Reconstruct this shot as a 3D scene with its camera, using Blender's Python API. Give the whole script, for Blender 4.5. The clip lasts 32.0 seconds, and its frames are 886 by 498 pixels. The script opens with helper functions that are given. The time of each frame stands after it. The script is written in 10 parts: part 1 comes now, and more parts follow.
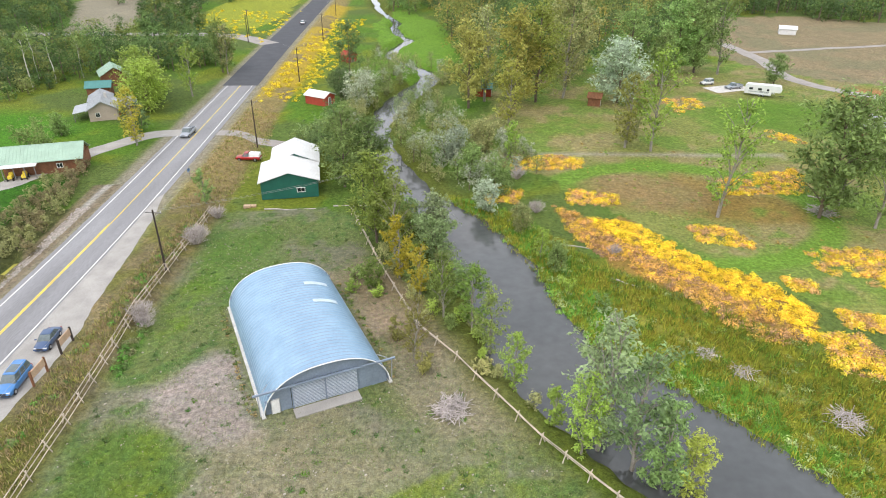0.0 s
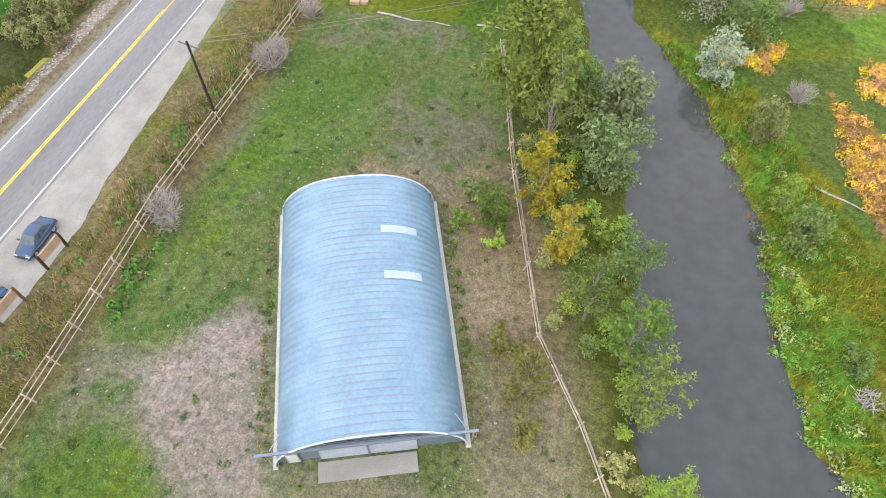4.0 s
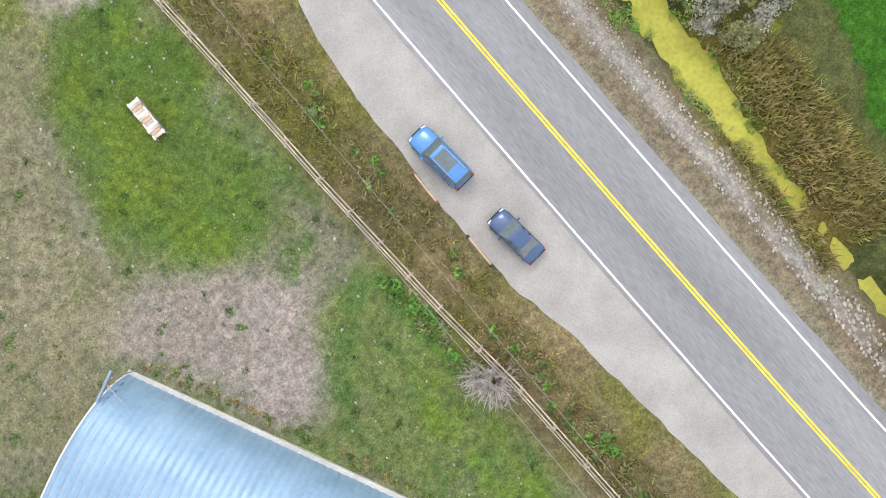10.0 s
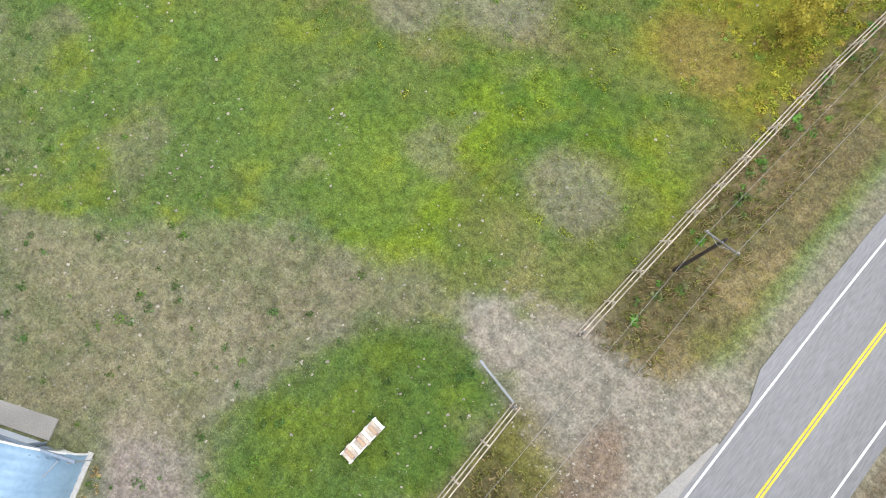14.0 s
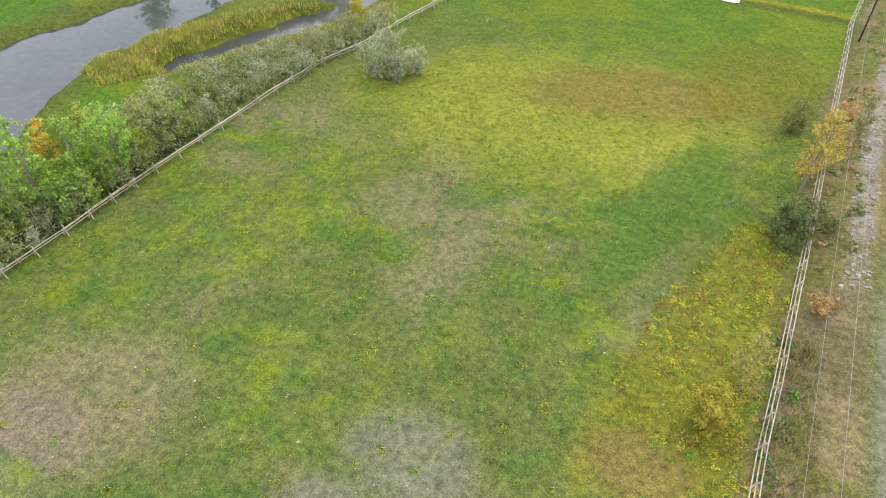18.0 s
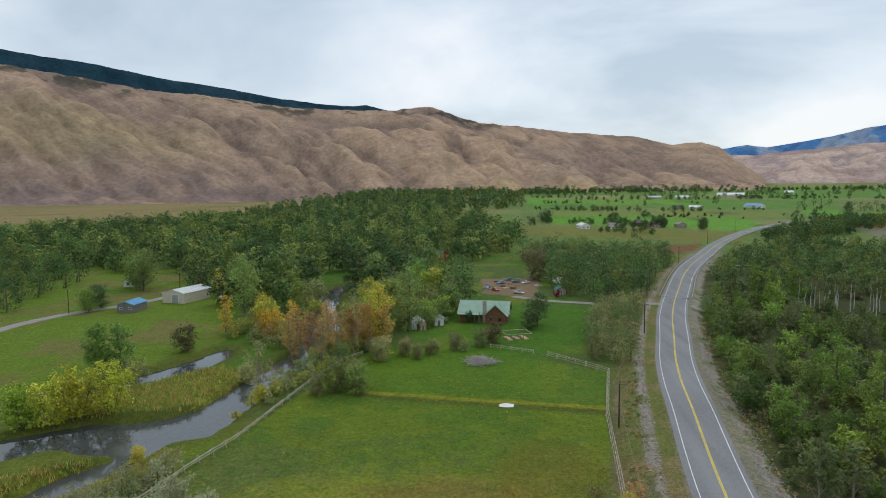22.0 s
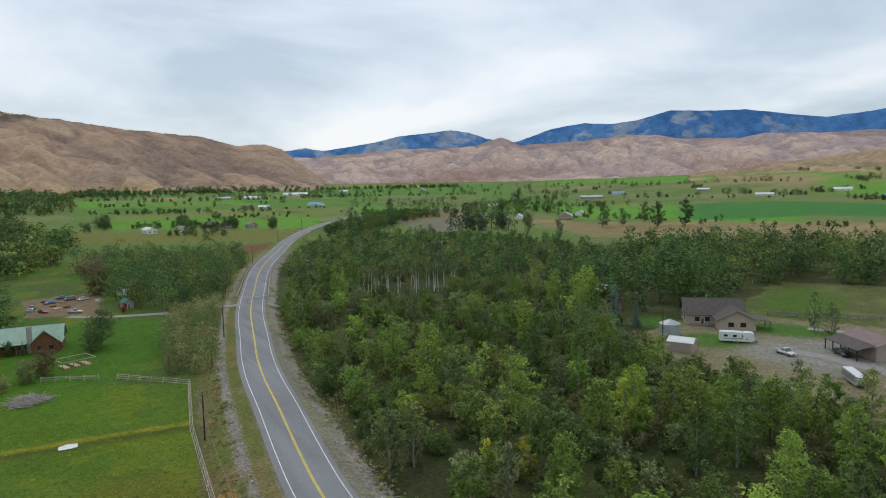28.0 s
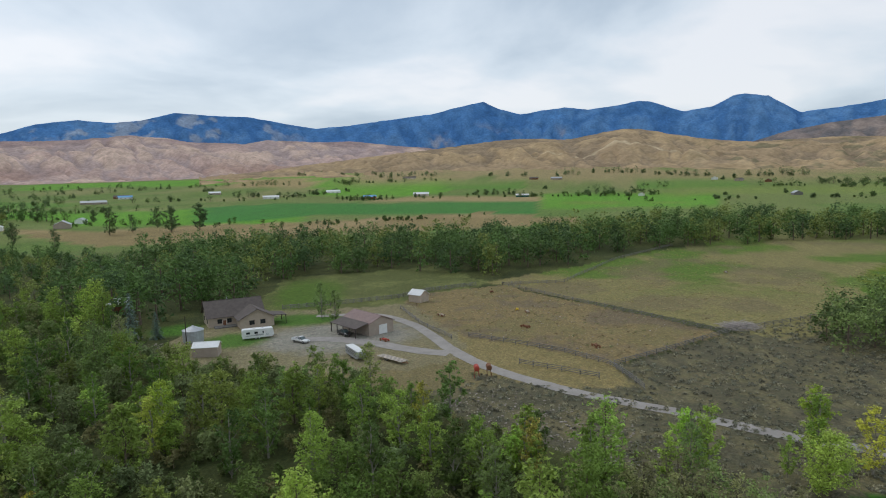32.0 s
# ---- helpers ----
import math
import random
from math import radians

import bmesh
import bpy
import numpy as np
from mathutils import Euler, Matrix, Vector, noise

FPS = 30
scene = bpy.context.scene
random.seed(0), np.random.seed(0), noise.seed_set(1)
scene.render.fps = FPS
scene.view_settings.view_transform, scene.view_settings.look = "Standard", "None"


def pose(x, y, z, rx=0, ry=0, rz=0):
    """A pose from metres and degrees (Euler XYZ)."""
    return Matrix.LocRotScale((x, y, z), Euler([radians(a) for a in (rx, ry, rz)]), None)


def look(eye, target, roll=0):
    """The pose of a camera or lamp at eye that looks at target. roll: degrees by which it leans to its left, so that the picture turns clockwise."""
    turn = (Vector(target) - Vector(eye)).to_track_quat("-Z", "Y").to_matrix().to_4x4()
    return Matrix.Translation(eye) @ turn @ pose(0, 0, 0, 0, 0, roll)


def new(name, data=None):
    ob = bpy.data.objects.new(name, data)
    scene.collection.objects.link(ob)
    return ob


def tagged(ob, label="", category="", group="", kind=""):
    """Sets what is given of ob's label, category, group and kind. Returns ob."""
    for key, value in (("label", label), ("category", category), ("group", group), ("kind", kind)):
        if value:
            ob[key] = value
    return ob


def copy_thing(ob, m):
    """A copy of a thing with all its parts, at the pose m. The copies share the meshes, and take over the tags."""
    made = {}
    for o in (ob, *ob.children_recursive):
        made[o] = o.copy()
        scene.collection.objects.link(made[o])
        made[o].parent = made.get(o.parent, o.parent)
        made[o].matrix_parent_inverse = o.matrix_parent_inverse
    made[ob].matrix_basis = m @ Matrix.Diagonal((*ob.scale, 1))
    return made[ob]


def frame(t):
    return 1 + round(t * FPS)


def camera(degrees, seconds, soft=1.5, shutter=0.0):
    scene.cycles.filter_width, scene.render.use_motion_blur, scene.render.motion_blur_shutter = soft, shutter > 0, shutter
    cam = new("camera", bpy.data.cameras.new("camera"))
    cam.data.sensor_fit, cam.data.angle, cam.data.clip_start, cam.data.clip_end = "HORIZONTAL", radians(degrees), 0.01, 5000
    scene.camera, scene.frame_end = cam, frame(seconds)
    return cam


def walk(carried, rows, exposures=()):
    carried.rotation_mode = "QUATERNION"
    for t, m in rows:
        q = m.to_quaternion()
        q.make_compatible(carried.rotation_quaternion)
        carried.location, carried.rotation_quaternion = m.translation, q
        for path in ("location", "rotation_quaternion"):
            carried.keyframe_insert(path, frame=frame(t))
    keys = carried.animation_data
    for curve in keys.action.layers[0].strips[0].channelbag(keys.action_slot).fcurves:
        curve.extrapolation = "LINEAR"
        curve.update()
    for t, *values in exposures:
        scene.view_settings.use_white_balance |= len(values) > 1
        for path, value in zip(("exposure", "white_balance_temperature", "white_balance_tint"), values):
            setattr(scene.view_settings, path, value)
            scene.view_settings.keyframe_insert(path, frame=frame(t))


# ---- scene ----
cam = camera(69.6, 32.0, soft=1.0)
METRES, EYE, TILT, LEAN, TURN = 138.1, 46.0, 0.0, 0.0, -0.7
ROWS = [
    (0.0, 0.0, 0.0, 0.0, 0.25, -28.34, -0.46),
    (0.5, -0.0001, 0.0406, 0.0, 0.46, -30.91, -0.46),
    (1.0, -0.0005, 0.081, 0.0001, 0.67, -33.85, -0.49),
    (1.5, -0.0011, 0.1214, 0.0003, 0.95, -37.43, -0.51),
    (2.0, -0.0023, 0.1617, 0.0008, 1.26, -41.18, -0.53),
    (2.5, -0.004, 0.2005, 0.0007, 3.64, -44.92, -0.52),
    (4.5, -0.0361, 0.3381, -0.0006, 25.81, -59.86, -0.15),
    (5.0, -0.0521, 0.3663, -0.0015, 33.87, -63.43, -0.02),
    (5.5, -0.0715, 0.3915, -0.0022, 42.44, -67.09, 0.1),
    (6.0, -0.0937, 0.4133, -0.0029, 52.04, -70.79, 0.27),
    (6.5, -0.1186, 0.4309, -0.0035, 62.43, -74.48, 0.36),
    (7.0, -0.1448, 0.4455, -0.0044, 73.62, -78.1, 0.59),
    (7.5, -0.1715, 0.4549, -0.0052, 85.12, -81.5, 0.68),
    (8.0, -0.1997, 0.4597, -0.0062, 96.65, -84.99, 0.66),
    (8.5, -0.2287, 0.4607, -0.0066, 108.11, -88.54, 0.79),
    (9.0, -0.2579, 0.4551, -0.0073, 119.02, -89.88, 0.79),
    (9.5, -0.2839, 0.4447, -0.0081, 129.36, -89.63, 0.83),
    (10.0, -0.3074, 0.429, -0.009, 140.0, -89.49, 0.92),
    (10.5, -0.3257, 0.4077, -0.0101, 153.77, -89.28, 0.87),
    (11.0, -0.3365, 0.383, -0.011, 169.67, -88.97, 0.71),
    (11.5, -0.3397, 0.3564, -0.0117, 184.84, -88.68, 0.54),
    (12.0, -0.334, 0.3268, -0.0123, 198.98, -88.74, 0.46),
    (12.5, -0.3174, 0.3009, -0.0134, 211.15, -87.71, 0.11),
    (13.0, -0.2946, 0.2773, -0.0144, 219.78, -83.77, -0.07),
    (13.5, -0.2703, 0.2564, -0.0152, 222.58, -79.82, -0.33),
    (14.0, -0.2477, 0.2337, -0.0153, 222.71, -75.84, -0.24),
    (14.5, -0.2273, 0.2125, -0.0151, 222.51, -71.61, -0.14),
    (15.0, -0.2144, 0.1996, -0.0155, 221.98, -67.61, -0.08),
    (15.5, -0.2091, 0.1941, -0.0163, 220.06, -63.64, -0.03),
    (17.5, -0.2069, 0.1973, -0.0194, 208.41, -46.36, 0.08),
    (18.0, -0.2065, 0.1972, -0.0194, 205.54, -41.52, 0.12),
    (18.5, -0.2059, 0.197, -0.0196, 202.63, -36.64, 0.17),
    (19.0, -0.2055, 0.1965, -0.0191, 200.41, -31.83, 0.23),
    (19.5, -0.2053, 0.1966, -0.0189, 198.13, -27.19, 0.24),
    (20.0, -0.2053, 0.1967, -0.0191, 195.15, -22.24, 0.34),
    (20.5, -0.205, 0.196, -0.0192, 192.95, -17.28, 0.36),
    (21.0, -0.2048, 0.1938, -0.0195, 190.9, -12.32, 0.39),
    (21.5, -0.2041, 0.1909, -0.0191, 188.26, -7.44, 0.42),
    (22.0, -0.2036, 0.1892, -0.0196, 186.94, -4.99, 0.43),
    (22.5, -0.2035, 0.1879, -0.0196, 186.84, -5.01, 0.43),
    (23.0, -0.2037, 0.1864, -0.0196, 184.67, -4.95, 0.47),
    (23.5, -0.2036, 0.1851, -0.0196, 181.57, -4.97, 0.53),
    (24.0, -0.2036, 0.184, -0.0196, 178.58, -5.01, 0.6),
    (24.5, -0.2036, 0.1828, -0.0196, 175.59, -5.04, 0.65),
    (26.5, -0.2044, 0.1775, -0.0192, 162.41, -5.25, 0.98),
    (27.0, -0.205, 0.1762, -0.0192, 158.83, -5.29, 1.08),
    (27.5, -0.2054, 0.1753, -0.019, 154.54, -5.36, 1.15),
    (28.0, -0.2062, 0.1741, -0.0192, 149.71, -5.47, 1.24),
    (28.5, -0.2068, 0.1731, -0.0191, 144.52, -5.59, 1.3),
    (29.0, -0.2076, 0.1721, -0.019, 139.27, -5.7, 1.37),
    (29.5, -0.2087, 0.171, -0.0192, 134.05, -5.8, 1.44),
    (30.0, -0.2097, 0.1700, -0.0192, 128.80, -5.85, 1.50),
    (30.5, -0.2106, 0.1689, -0.0193, 123.57, -5.96, 1.52),
    (31.0, -0.2115, 0.1679, -0.0194, 118.31, -6.02, 1.48),
    (31.5, -0.2125, 0.1668, -0.0194, 113.13, -6.11, 1.50),
    (32.0, -0.2135, 0.1658, -0.0194, 107.93, -6.10, 1.34),
]
walk(cam, [(t, pose(0, 0, EYE, TILT, LEAN, TURN) @ pose(METRES * x, METRES * y, METRES * z, 90 + pitch, roll, yaw)) for t, x, y, z, yaw, pitch, roll in ROWS],
     exposures=((0.0, 0.14, 6700, 15), (8.0, 0.06, 6650, 15), (13.0, 0.06, 6600, 14), (20.4, 0.1, 6600, 12), (21.0, -0.16, 6400, 11), (21.5, -0.6, 6250, 9), (22.1, -1.07, 6250, 9), (32.0, -1.07, 6250, 10)))
# ---- sky and sun ----
world = bpy.data.worlds.new("overcast_sky")
scene.world = world
world.use_nodes = True
wn, wl = world.node_tree.nodes, world.node_tree.links
wn.clear()
SUN_UP, SUN_ROUND = 52.0, 200.0
sky = wn.new("ShaderNodeTexSky")
sky.sky_type, sky.sun_disc = "NISHITA", False
sky.sun_elevation, sky.sun_rotation = radians(SUN_UP), radians(SUN_ROUND)
sky.air_density, sky.dust_density = 1.0, 2.0

def wmath(op, a, b):
    n = wn.new("ShaderNodeMath")
    n.operation = op
    for i, v in enumerate((a, b)):
        if isinstance(v, (int, float)):
            n.inputs[i].default_value = v
        else:
            wl.new(v, n.inputs[i])
    return n.outputs[0]


coord = wn.new("ShaderNodeTexCoord")
axes = wn.new("ShaderNodeSeparateXYZ")
wl.new(coord.outputs["Generated"], axes.inputs[0])
height = wmath("ADD", wmath("MAXIMUM", axes.outputs[2], 0.0), 0.22)
flat = wn.new("ShaderNodeCombineXYZ")
wl.new(wmath("DIVIDE", axes.outputs[0], height), flat.inputs[0])
wl.new(wmath("DIVIDE", axes.outputs[1], height), flat.inputs[1])
clouds = wn.new("ShaderNodeTexNoise")
clouds.inputs["Scale"].default_value, clouds.inputs["Detail"].default_value = 0.85, 7
clouds.inputs["Roughness"].default_value, clouds.inputs["Distortion"].default_value = 0.52, 0.35
wl.new(flat.outputs[0], clouds.inputs["Vector"])
ramp = wn.new("ShaderNodeValToRGB")
ramp.color_ramp.elements[0].position, ramp.color_ramp.elements[0].color = 0.34, (0.52, 0.61, 0.69, 1)
ramp.color_ramp.elements[1].position, ramp.color_ramp.elements[1].color = 0.60, (1.0, 1.0, 1.0, 1)
mid = ramp.color_ramp.elements.new(0.49)
mid.color = (0.78, 0.85, 0.90, 1)
wl.new(clouds.outputs["Fac"], ramp.inputs[0])
SKY_CLEAR, SKY_CLOUD = 0.05, 1.58
bg_sky, bg_cloud, both, wout = wn.new("ShaderNodeBackground"), wn.new("ShaderNodeBackground"), wn.new("ShaderNodeAddShader"), wn.new("ShaderNodeOutputWorld")
bg_sky.inputs[1].default_value, bg_cloud.inputs[1].default_value = SKY_CLEAR, SKY_CLOUD
wl.new(sky.outputs[0], bg_sky.inputs[0])
wl.new(ramp.outputs[0], bg_cloud.inputs[0])
wl.new(bg_sky.outputs[0], both.inputs[0])
wl.new(bg_cloud.outputs[0], both.inputs[1])
wl.new(both.outputs[0], wout.inputs[0])

sun = new("sun", bpy.data.lights.new("sun", "SUN"))
sun.data.energy, sun.data.angle, sun.data.color = 0.8, radians(14), (1.0, 0.96, 0.9)
sun.matrix_world = look((0, 0, 0), (-math.sin(radians(SUN_ROUND)) * math.cos(radians(SUN_UP)), -math.cos(radians(SUN_ROUND)) * math.cos(radians(SUN_UP)), -math.sin(radians(SUN_UP))))
# ---- materials ----
def mat(name, base, rough=0.75, var=0.25, scale=1.5, fine=14.0, bump=0.15, metal=0.0, tint=False, island=0.0, random_=0.0, cover="", second=None, spec=None, stretch=None, gloss=None, sward=False, relief=0.05):
    """A procedural material: two scales of unevenness over a base colour, with a little relief."""
    m = bpy.data.materials.new(name)
    m.use_nodes = True
    n, l = m.node_tree.nodes, m.node_tree.links
    b = n["Principled BSDF"]
    b.inputs["Roughness"].default_value, b.inputs["Metallic"].default_value = rough, metal
    if spec is not None:
        b.inputs["Specular IOR Level"].default_value = spec
    co = n.new("ShaderNodeTexCoord")
    where = co.outputs["Object"]
    if cover:
        geo = n.new("ShaderNodeNewGeometry")
        where = geo.outputs["Position"]
    if stretch:
        mp = n.new("ShaderNodeMapping")
        mp.inputs["Scale"].default_value = stretch
        l.new(where, mp.inputs["Vector"])
        where = mp.outputs[0]

    def noisy(s, detail):
        t = n.new("ShaderNodeTexNoise")
        t.inputs["Scale"].default_value, t.inputs["Detail"].default_value = s, detail
        l.new(where, t.inputs["Vector"])
        return t.outputs["Fac"]

    def mixed(kind, fac, a, c):
        x = n.new("ShaderNodeMix")
        x.data_type, x.blend_type, x.clamp_factor = "RGBA", kind, True
        for sock, v in ((x.inputs[0], fac), (x.inputs[6], a), (x.inputs[7], c)):
            if isinstance(v, (int, float)):
                sock.default_value = v
            elif isinstance(v, tuple):
                sock.default_value = (*v, 1)
            else:
                l.new(v, sock)
        return x.outputs[2]

    def spread(value, low, high):
        r = n.new("ShaderNodeMapRange")
        r.inputs[1].default_value, r.inputs[2].default_value, r.inputs[3].default_value, r.inputs[4].default_value = 0.3, 0.7, low, high
        l.new(value, r.inputs[0])
        return r.outputs[0]

    def grey(value):
        c = n.new("ShaderNodeCombineColor")
        for i in range(3):
            l.new(value, c.inputs[i])
        return c.outputs[0]

    colour = base
    if tint:
        info = n.new("ShaderNodeObjectInfo")
        colour = info.outputs["Color"]
    if cover:
        at = n.new("ShaderNodeAttribute")
        at.attribute_name = cover
        colour = at.outputs["Color"]
    coarse, grain = noisy(scale, 3), noisy(fine, 4)
    if second:
        colour = mixed("MIX", spread(coarse, 0.0, 1.0), colour, second)
    colour = mixed("MULTIPLY", 1.0, colour, grey(spread(coarse, 1 - var, 1 + var)))
    colour = mixed("MULTIPLY", 1.0, colour, grey(spread(grain, 1 - var, 1 + var)))
    if sward:
        # blades, leaves and litter between a finger and an arm long
        tuft, litter = noisy(2.6, 7), noisy(0.55, 6)

        def grown(value):
            k = n.new("ShaderNodeMath")
            k.operation = "MULTIPLY"
            l.new(value, k.inputs[0])
            l.new(at.outputs["Alpha"], k.inputs[1])
            return k.outputs[0]
        colour = mixed("MULTIPLY", grown(spread(tuft, 0.0, 1.0)), colour, (1.20, 1.13, 0.82))
        colour = mixed("MULTIPLY", spread(litter, 0.0, 1.0), colour, (0.80, 0.88, 0.86))
        rough_n = n.new("ShaderNodeTexNoise")
        rough_n.inputs["Scale"].default_value, rough_n.inputs["Detail"].default_value, rough_n.inputs["Roughness"].default_value = 11.0, 5, 0.75
        l.new(where, rough_n.inputs["Vector"])
        colour = mixed("MULTIPLY", at.outputs["Alpha"], colour, grey(spread(rough_n.outputs["Fac"], 0.58, 1.46)))
    if random_:
        info2 = n.new("ShaderNodeObjectInfo")
        r = n.new("ShaderNodeMapRange")
        r.inputs[3].default_value, r.inputs[4].default_value = 1 - random_, 1 + random_
        l.new(info2.outputs["Random"], r.inputs[0])
        colour = mixed("MULTIPLY", 1.0, colour, grey(r.outputs[0]))
    if island:
        g2 = n.new("ShaderNodeNewGeometry")
        r = n.new("ShaderNodeMapRange")
        r.inputs[3].default_value, r.inputs[4].default_value = 1 - island, 1 + island
        l.new(g2.outputs["Random Per Island"], r.inputs[0])
        colour = mixed("MULTIPLY", 1.0, colour, grey(r.outputs[0]))
    if isinstance(colour, tuple):
        b.inputs["Base Color"].default_value = (*colour, 1)
    else:
        l.new(colour, b.inputs["Base Color"])
    if gloss:
        l.new(spread(coarse, *gloss), b.inputs["Roughness"])
    if bump:
        bp = n.new("ShaderNodeBump")
        bp.inputs["Strength"].default_value, bp.inputs["Distance"].default_value = bump, relief
        l.new(grain, bp.inputs["Height"])
        l.new(bp.outputs[0], b.inputs["Normal"])
    return m


M_LEAF = mat("leaf", (0.1, 0.15, 0.03), rough=0.6, var=0.24, scale=0.55, fine=2, bump=0, tint=True, island=0.32, random_=0.14, spec=0.08)
_n, _l = M_LEAF.node_tree.nodes, M_LEAF.node_tree.links
_p, _t, _x = _n["Principled BSDF"], _n.new("ShaderNodeBsdfTranslucent"), _n.new("ShaderNodeMixShader")
_l.new(_p.inputs["Base Color"].links[0].from_socket, _t.inputs["Color"])
_x.inputs[0].default_value = 0.28
_l.new(_p.outputs[0], _x.inputs[1])
_l.new(_t.outputs[0], _x.inputs[2])
_l.new(_x.outputs[0], _n["Material Output"].inputs["Surface"])
M_BARK = mat("bark", (0.16, 0.12, 0.09), rough=0.9, var=0.3, scale=2, fine=20)
M_PALE_BARK = mat("pale_bark", (0.42, 0.39, 0.34), rough=0.85, var=0.3, scale=3, fine=16, second=(0.2, 0.17, 0.14))
M_ASPEN = mat("aspen_bark", (0.62, 0.59, 0.53), rough=0.8, var=0.15, scale=2, fine=14)
M_TWIG = mat("grey_twig", (0.46, 0.41, 0.38), rough=0.9, var=0.25, island=0.25)
M_GROUND = mat("ground_cover", (0.1, 0.15, 0.03), rough=0.95, var=0.29, scale=1.6, fine=5.5, bump=0.9, cover="cover", spec=0.1, sward=True)
M_HILL = mat("dry_hillside", (0.3, 0.2, 0.12), rough=1.0, var=0.17, scale=0.014, fine=0.07, bump=0.5, relief=12.0, cover="cover", spec=0.0)
M_ASPHALT = mat("worn_asphalt", (0.25, 0.249, 0.252), rough=0.9, var=0.15, scale=0.3, fine=9, bump=0.2, stretch=(1.0, 0.12, 1.0), spec=0.2)
M_NEW_ASPHALT = mat("fresh_asphalt", (0.075, 0.078, 0.085), rough=0.85, var=0.1, scale=0.3, fine=9, bump=0.2, spec=0.25)
M_GRAVEL = mat("compacted_gravel", (0.36, 0.343, 0.315), rough=0.95, var=0.14, scale=0.35, fine=11, bump=0.35, spec=0.1)
M_DIRT_ROAD = mat("dirt_road", (0.33, 0.305, 0.28), rough=0.95, var=0.12, scale=0.4, fine=6, bump=0.3, spec=0.1)
M_WHITE_LINE = mat("white_road_paint", (0.78, 0.77, 0.74), rough=0.7, var=0.12, scale=0.6, fine=6, bump=0.05)
M_YELLOW_LINE = mat("yellow_road_paint", (0.80, 0.60, 0.06), rough=0.7, var=0.15, scale=0.6, fine=6, bump=0.05)
M_WATER = mat("river_water", (0.07, 0.075, 0.075), rough=0.06, var=0.13, scale=0.09, fine=0.7, bump=0.012, spec=0.5)
M_ALGAE = mat("algae_scum", (0.40, 0.385, 0.06), rough=0.85, var=0.14, scale=0.5, fine=3, bump=0.15)
M_SCUM = mat("pale_scum", (0.46, 0.44, 0.24), rough=0.6, var=0.08, scale=0.2, fine=2, bump=0.03)
M_STEEL = mat("galvanised_blue_steel", (0.235, 0.375, 0.51), rough=0.4, var=0.07, scale=0.5, fine=4, bump=0.02, metal=0.15, gloss=(0.32, 0.48), second=(0.265, 0.405, 0.53))
M_PANEL = mat("grey_corrugated_panel", (0.25, 0.31, 0.39), rough=0.5, var=0.1, scale=0.7, fine=5, bump=0.03, metal=0.2)
M_SLAT = mat("pale_blue_slat", (0.54, 0.60, 0.67), rough=0.5, var=0.08, scale=0.8, fine=6, bump=0.03, metal=0.1)
M_TRANSLUCENT = mat("white_fibreglass", (0.50, 0.60, 0.65), rough=0.6, var=0.1, scale=1, fine=8)
M_CONCRETE = mat("weathered_concrete", (0.56, 0.54, 0.50), rough=0.9, var=0.15, scale=0.8, fine=9)
M_WHITE_METAL = mat("white_painted_metal", (0.74, 0.75, 0.74), rough=0.5, var=0.06, scale=0.6, fine=5, bump=0.03)
M_GREEN_METAL = mat("dark_green_metal", (0.012, 0.115, 0.085), rough=0.5, var=0.1, scale=0.6, fine=6, bump=0.03)
M_LIGHT_GREEN = mat("pale_green_metal", (0.33, 0.47, 0.36), rough=0.5, var=0.10, scale=0.5, fine=5, bump=0.03)
M_TEAL_METAL = mat("teal_metal", (0.07, 0.24, 0.22), rough=0.5, var=0.1, scale=0.6, fine=6, bump=0.03)
M_BLUE_METAL = mat("blue_metal", (0.13, 0.35, 0.62), rough=0.5, var=0.1, scale=0.6, fine=6, bump=0.03)
M_GREY_METAL = mat("grey_metal", (0.40, 0.42, 0.44), rough=0.45, var=0.12, scale=0.6, fine=6, bump=0.03, metal=0.3)
M_RED_PAINT = mat("red_painted_board", (0.42, 0.06, 0.035), rough=0.7, var=0.15, scale=1, fine=9)
M_LOG = mat("stained_log", (0.20, 0.085, 0.04), rough=0.8, var=0.25, scale=1.5, fine=10)
M_RAIL = mat("weathered_rail", (0.54, 0.46, 0.37), rough=0.9, var=0.25, scale=1.2, fine=12, random_=0.2)
M_RAW_WOOD = mat("raw_timber", (0.50, 0.33, 0.20), rough=0.85, var=0.25, scale=1.5, fine=12, random_=0.2)
M_DARK_WOOD = mat("dark_creosote_timber", (0.045, 0.032, 0.026), rough=0.85, var=0.3, scale=1.5, fine=12)
M_GREY_BOARD = mat("grey_weathered_board", (0.20, 0.19, 0.18), rough=0.9, var=0.25, scale=1.5, fine=12)
M_BEIGE = mat("beige_siding", (0.46, 0.38, 0.30), rough=0.8, var=0.08, scale=0.6, fine=7)
M_TAN = mat("tan_siding", (0.40, 0.33, 0.27), rough=0.8, var=0.08, scale=0.6, fine=7)
M_SHINGLE = mat("brown_shingle", (0.115, 0.095, 0.085), rough=0.9, var=0.15, scale=0.9, fine=9)
M_BROWN_METAL = mat("mauve_brown_metal", (0.26, 0.175, 0.16), rough=0.55, var=0.08, scale=0.6, fine=6)
M_STONE = mat("pale_stone", (0.37, 0.325, 0.285), rough=0.9, var=0.2, scale=3, fine=20, island=0.35)
M_PEBBLE = mat("white_pebble", (0.36, 0.325, 0.26), rough=0.9, var=0.15, scale=5, fine=30, island=0.25)
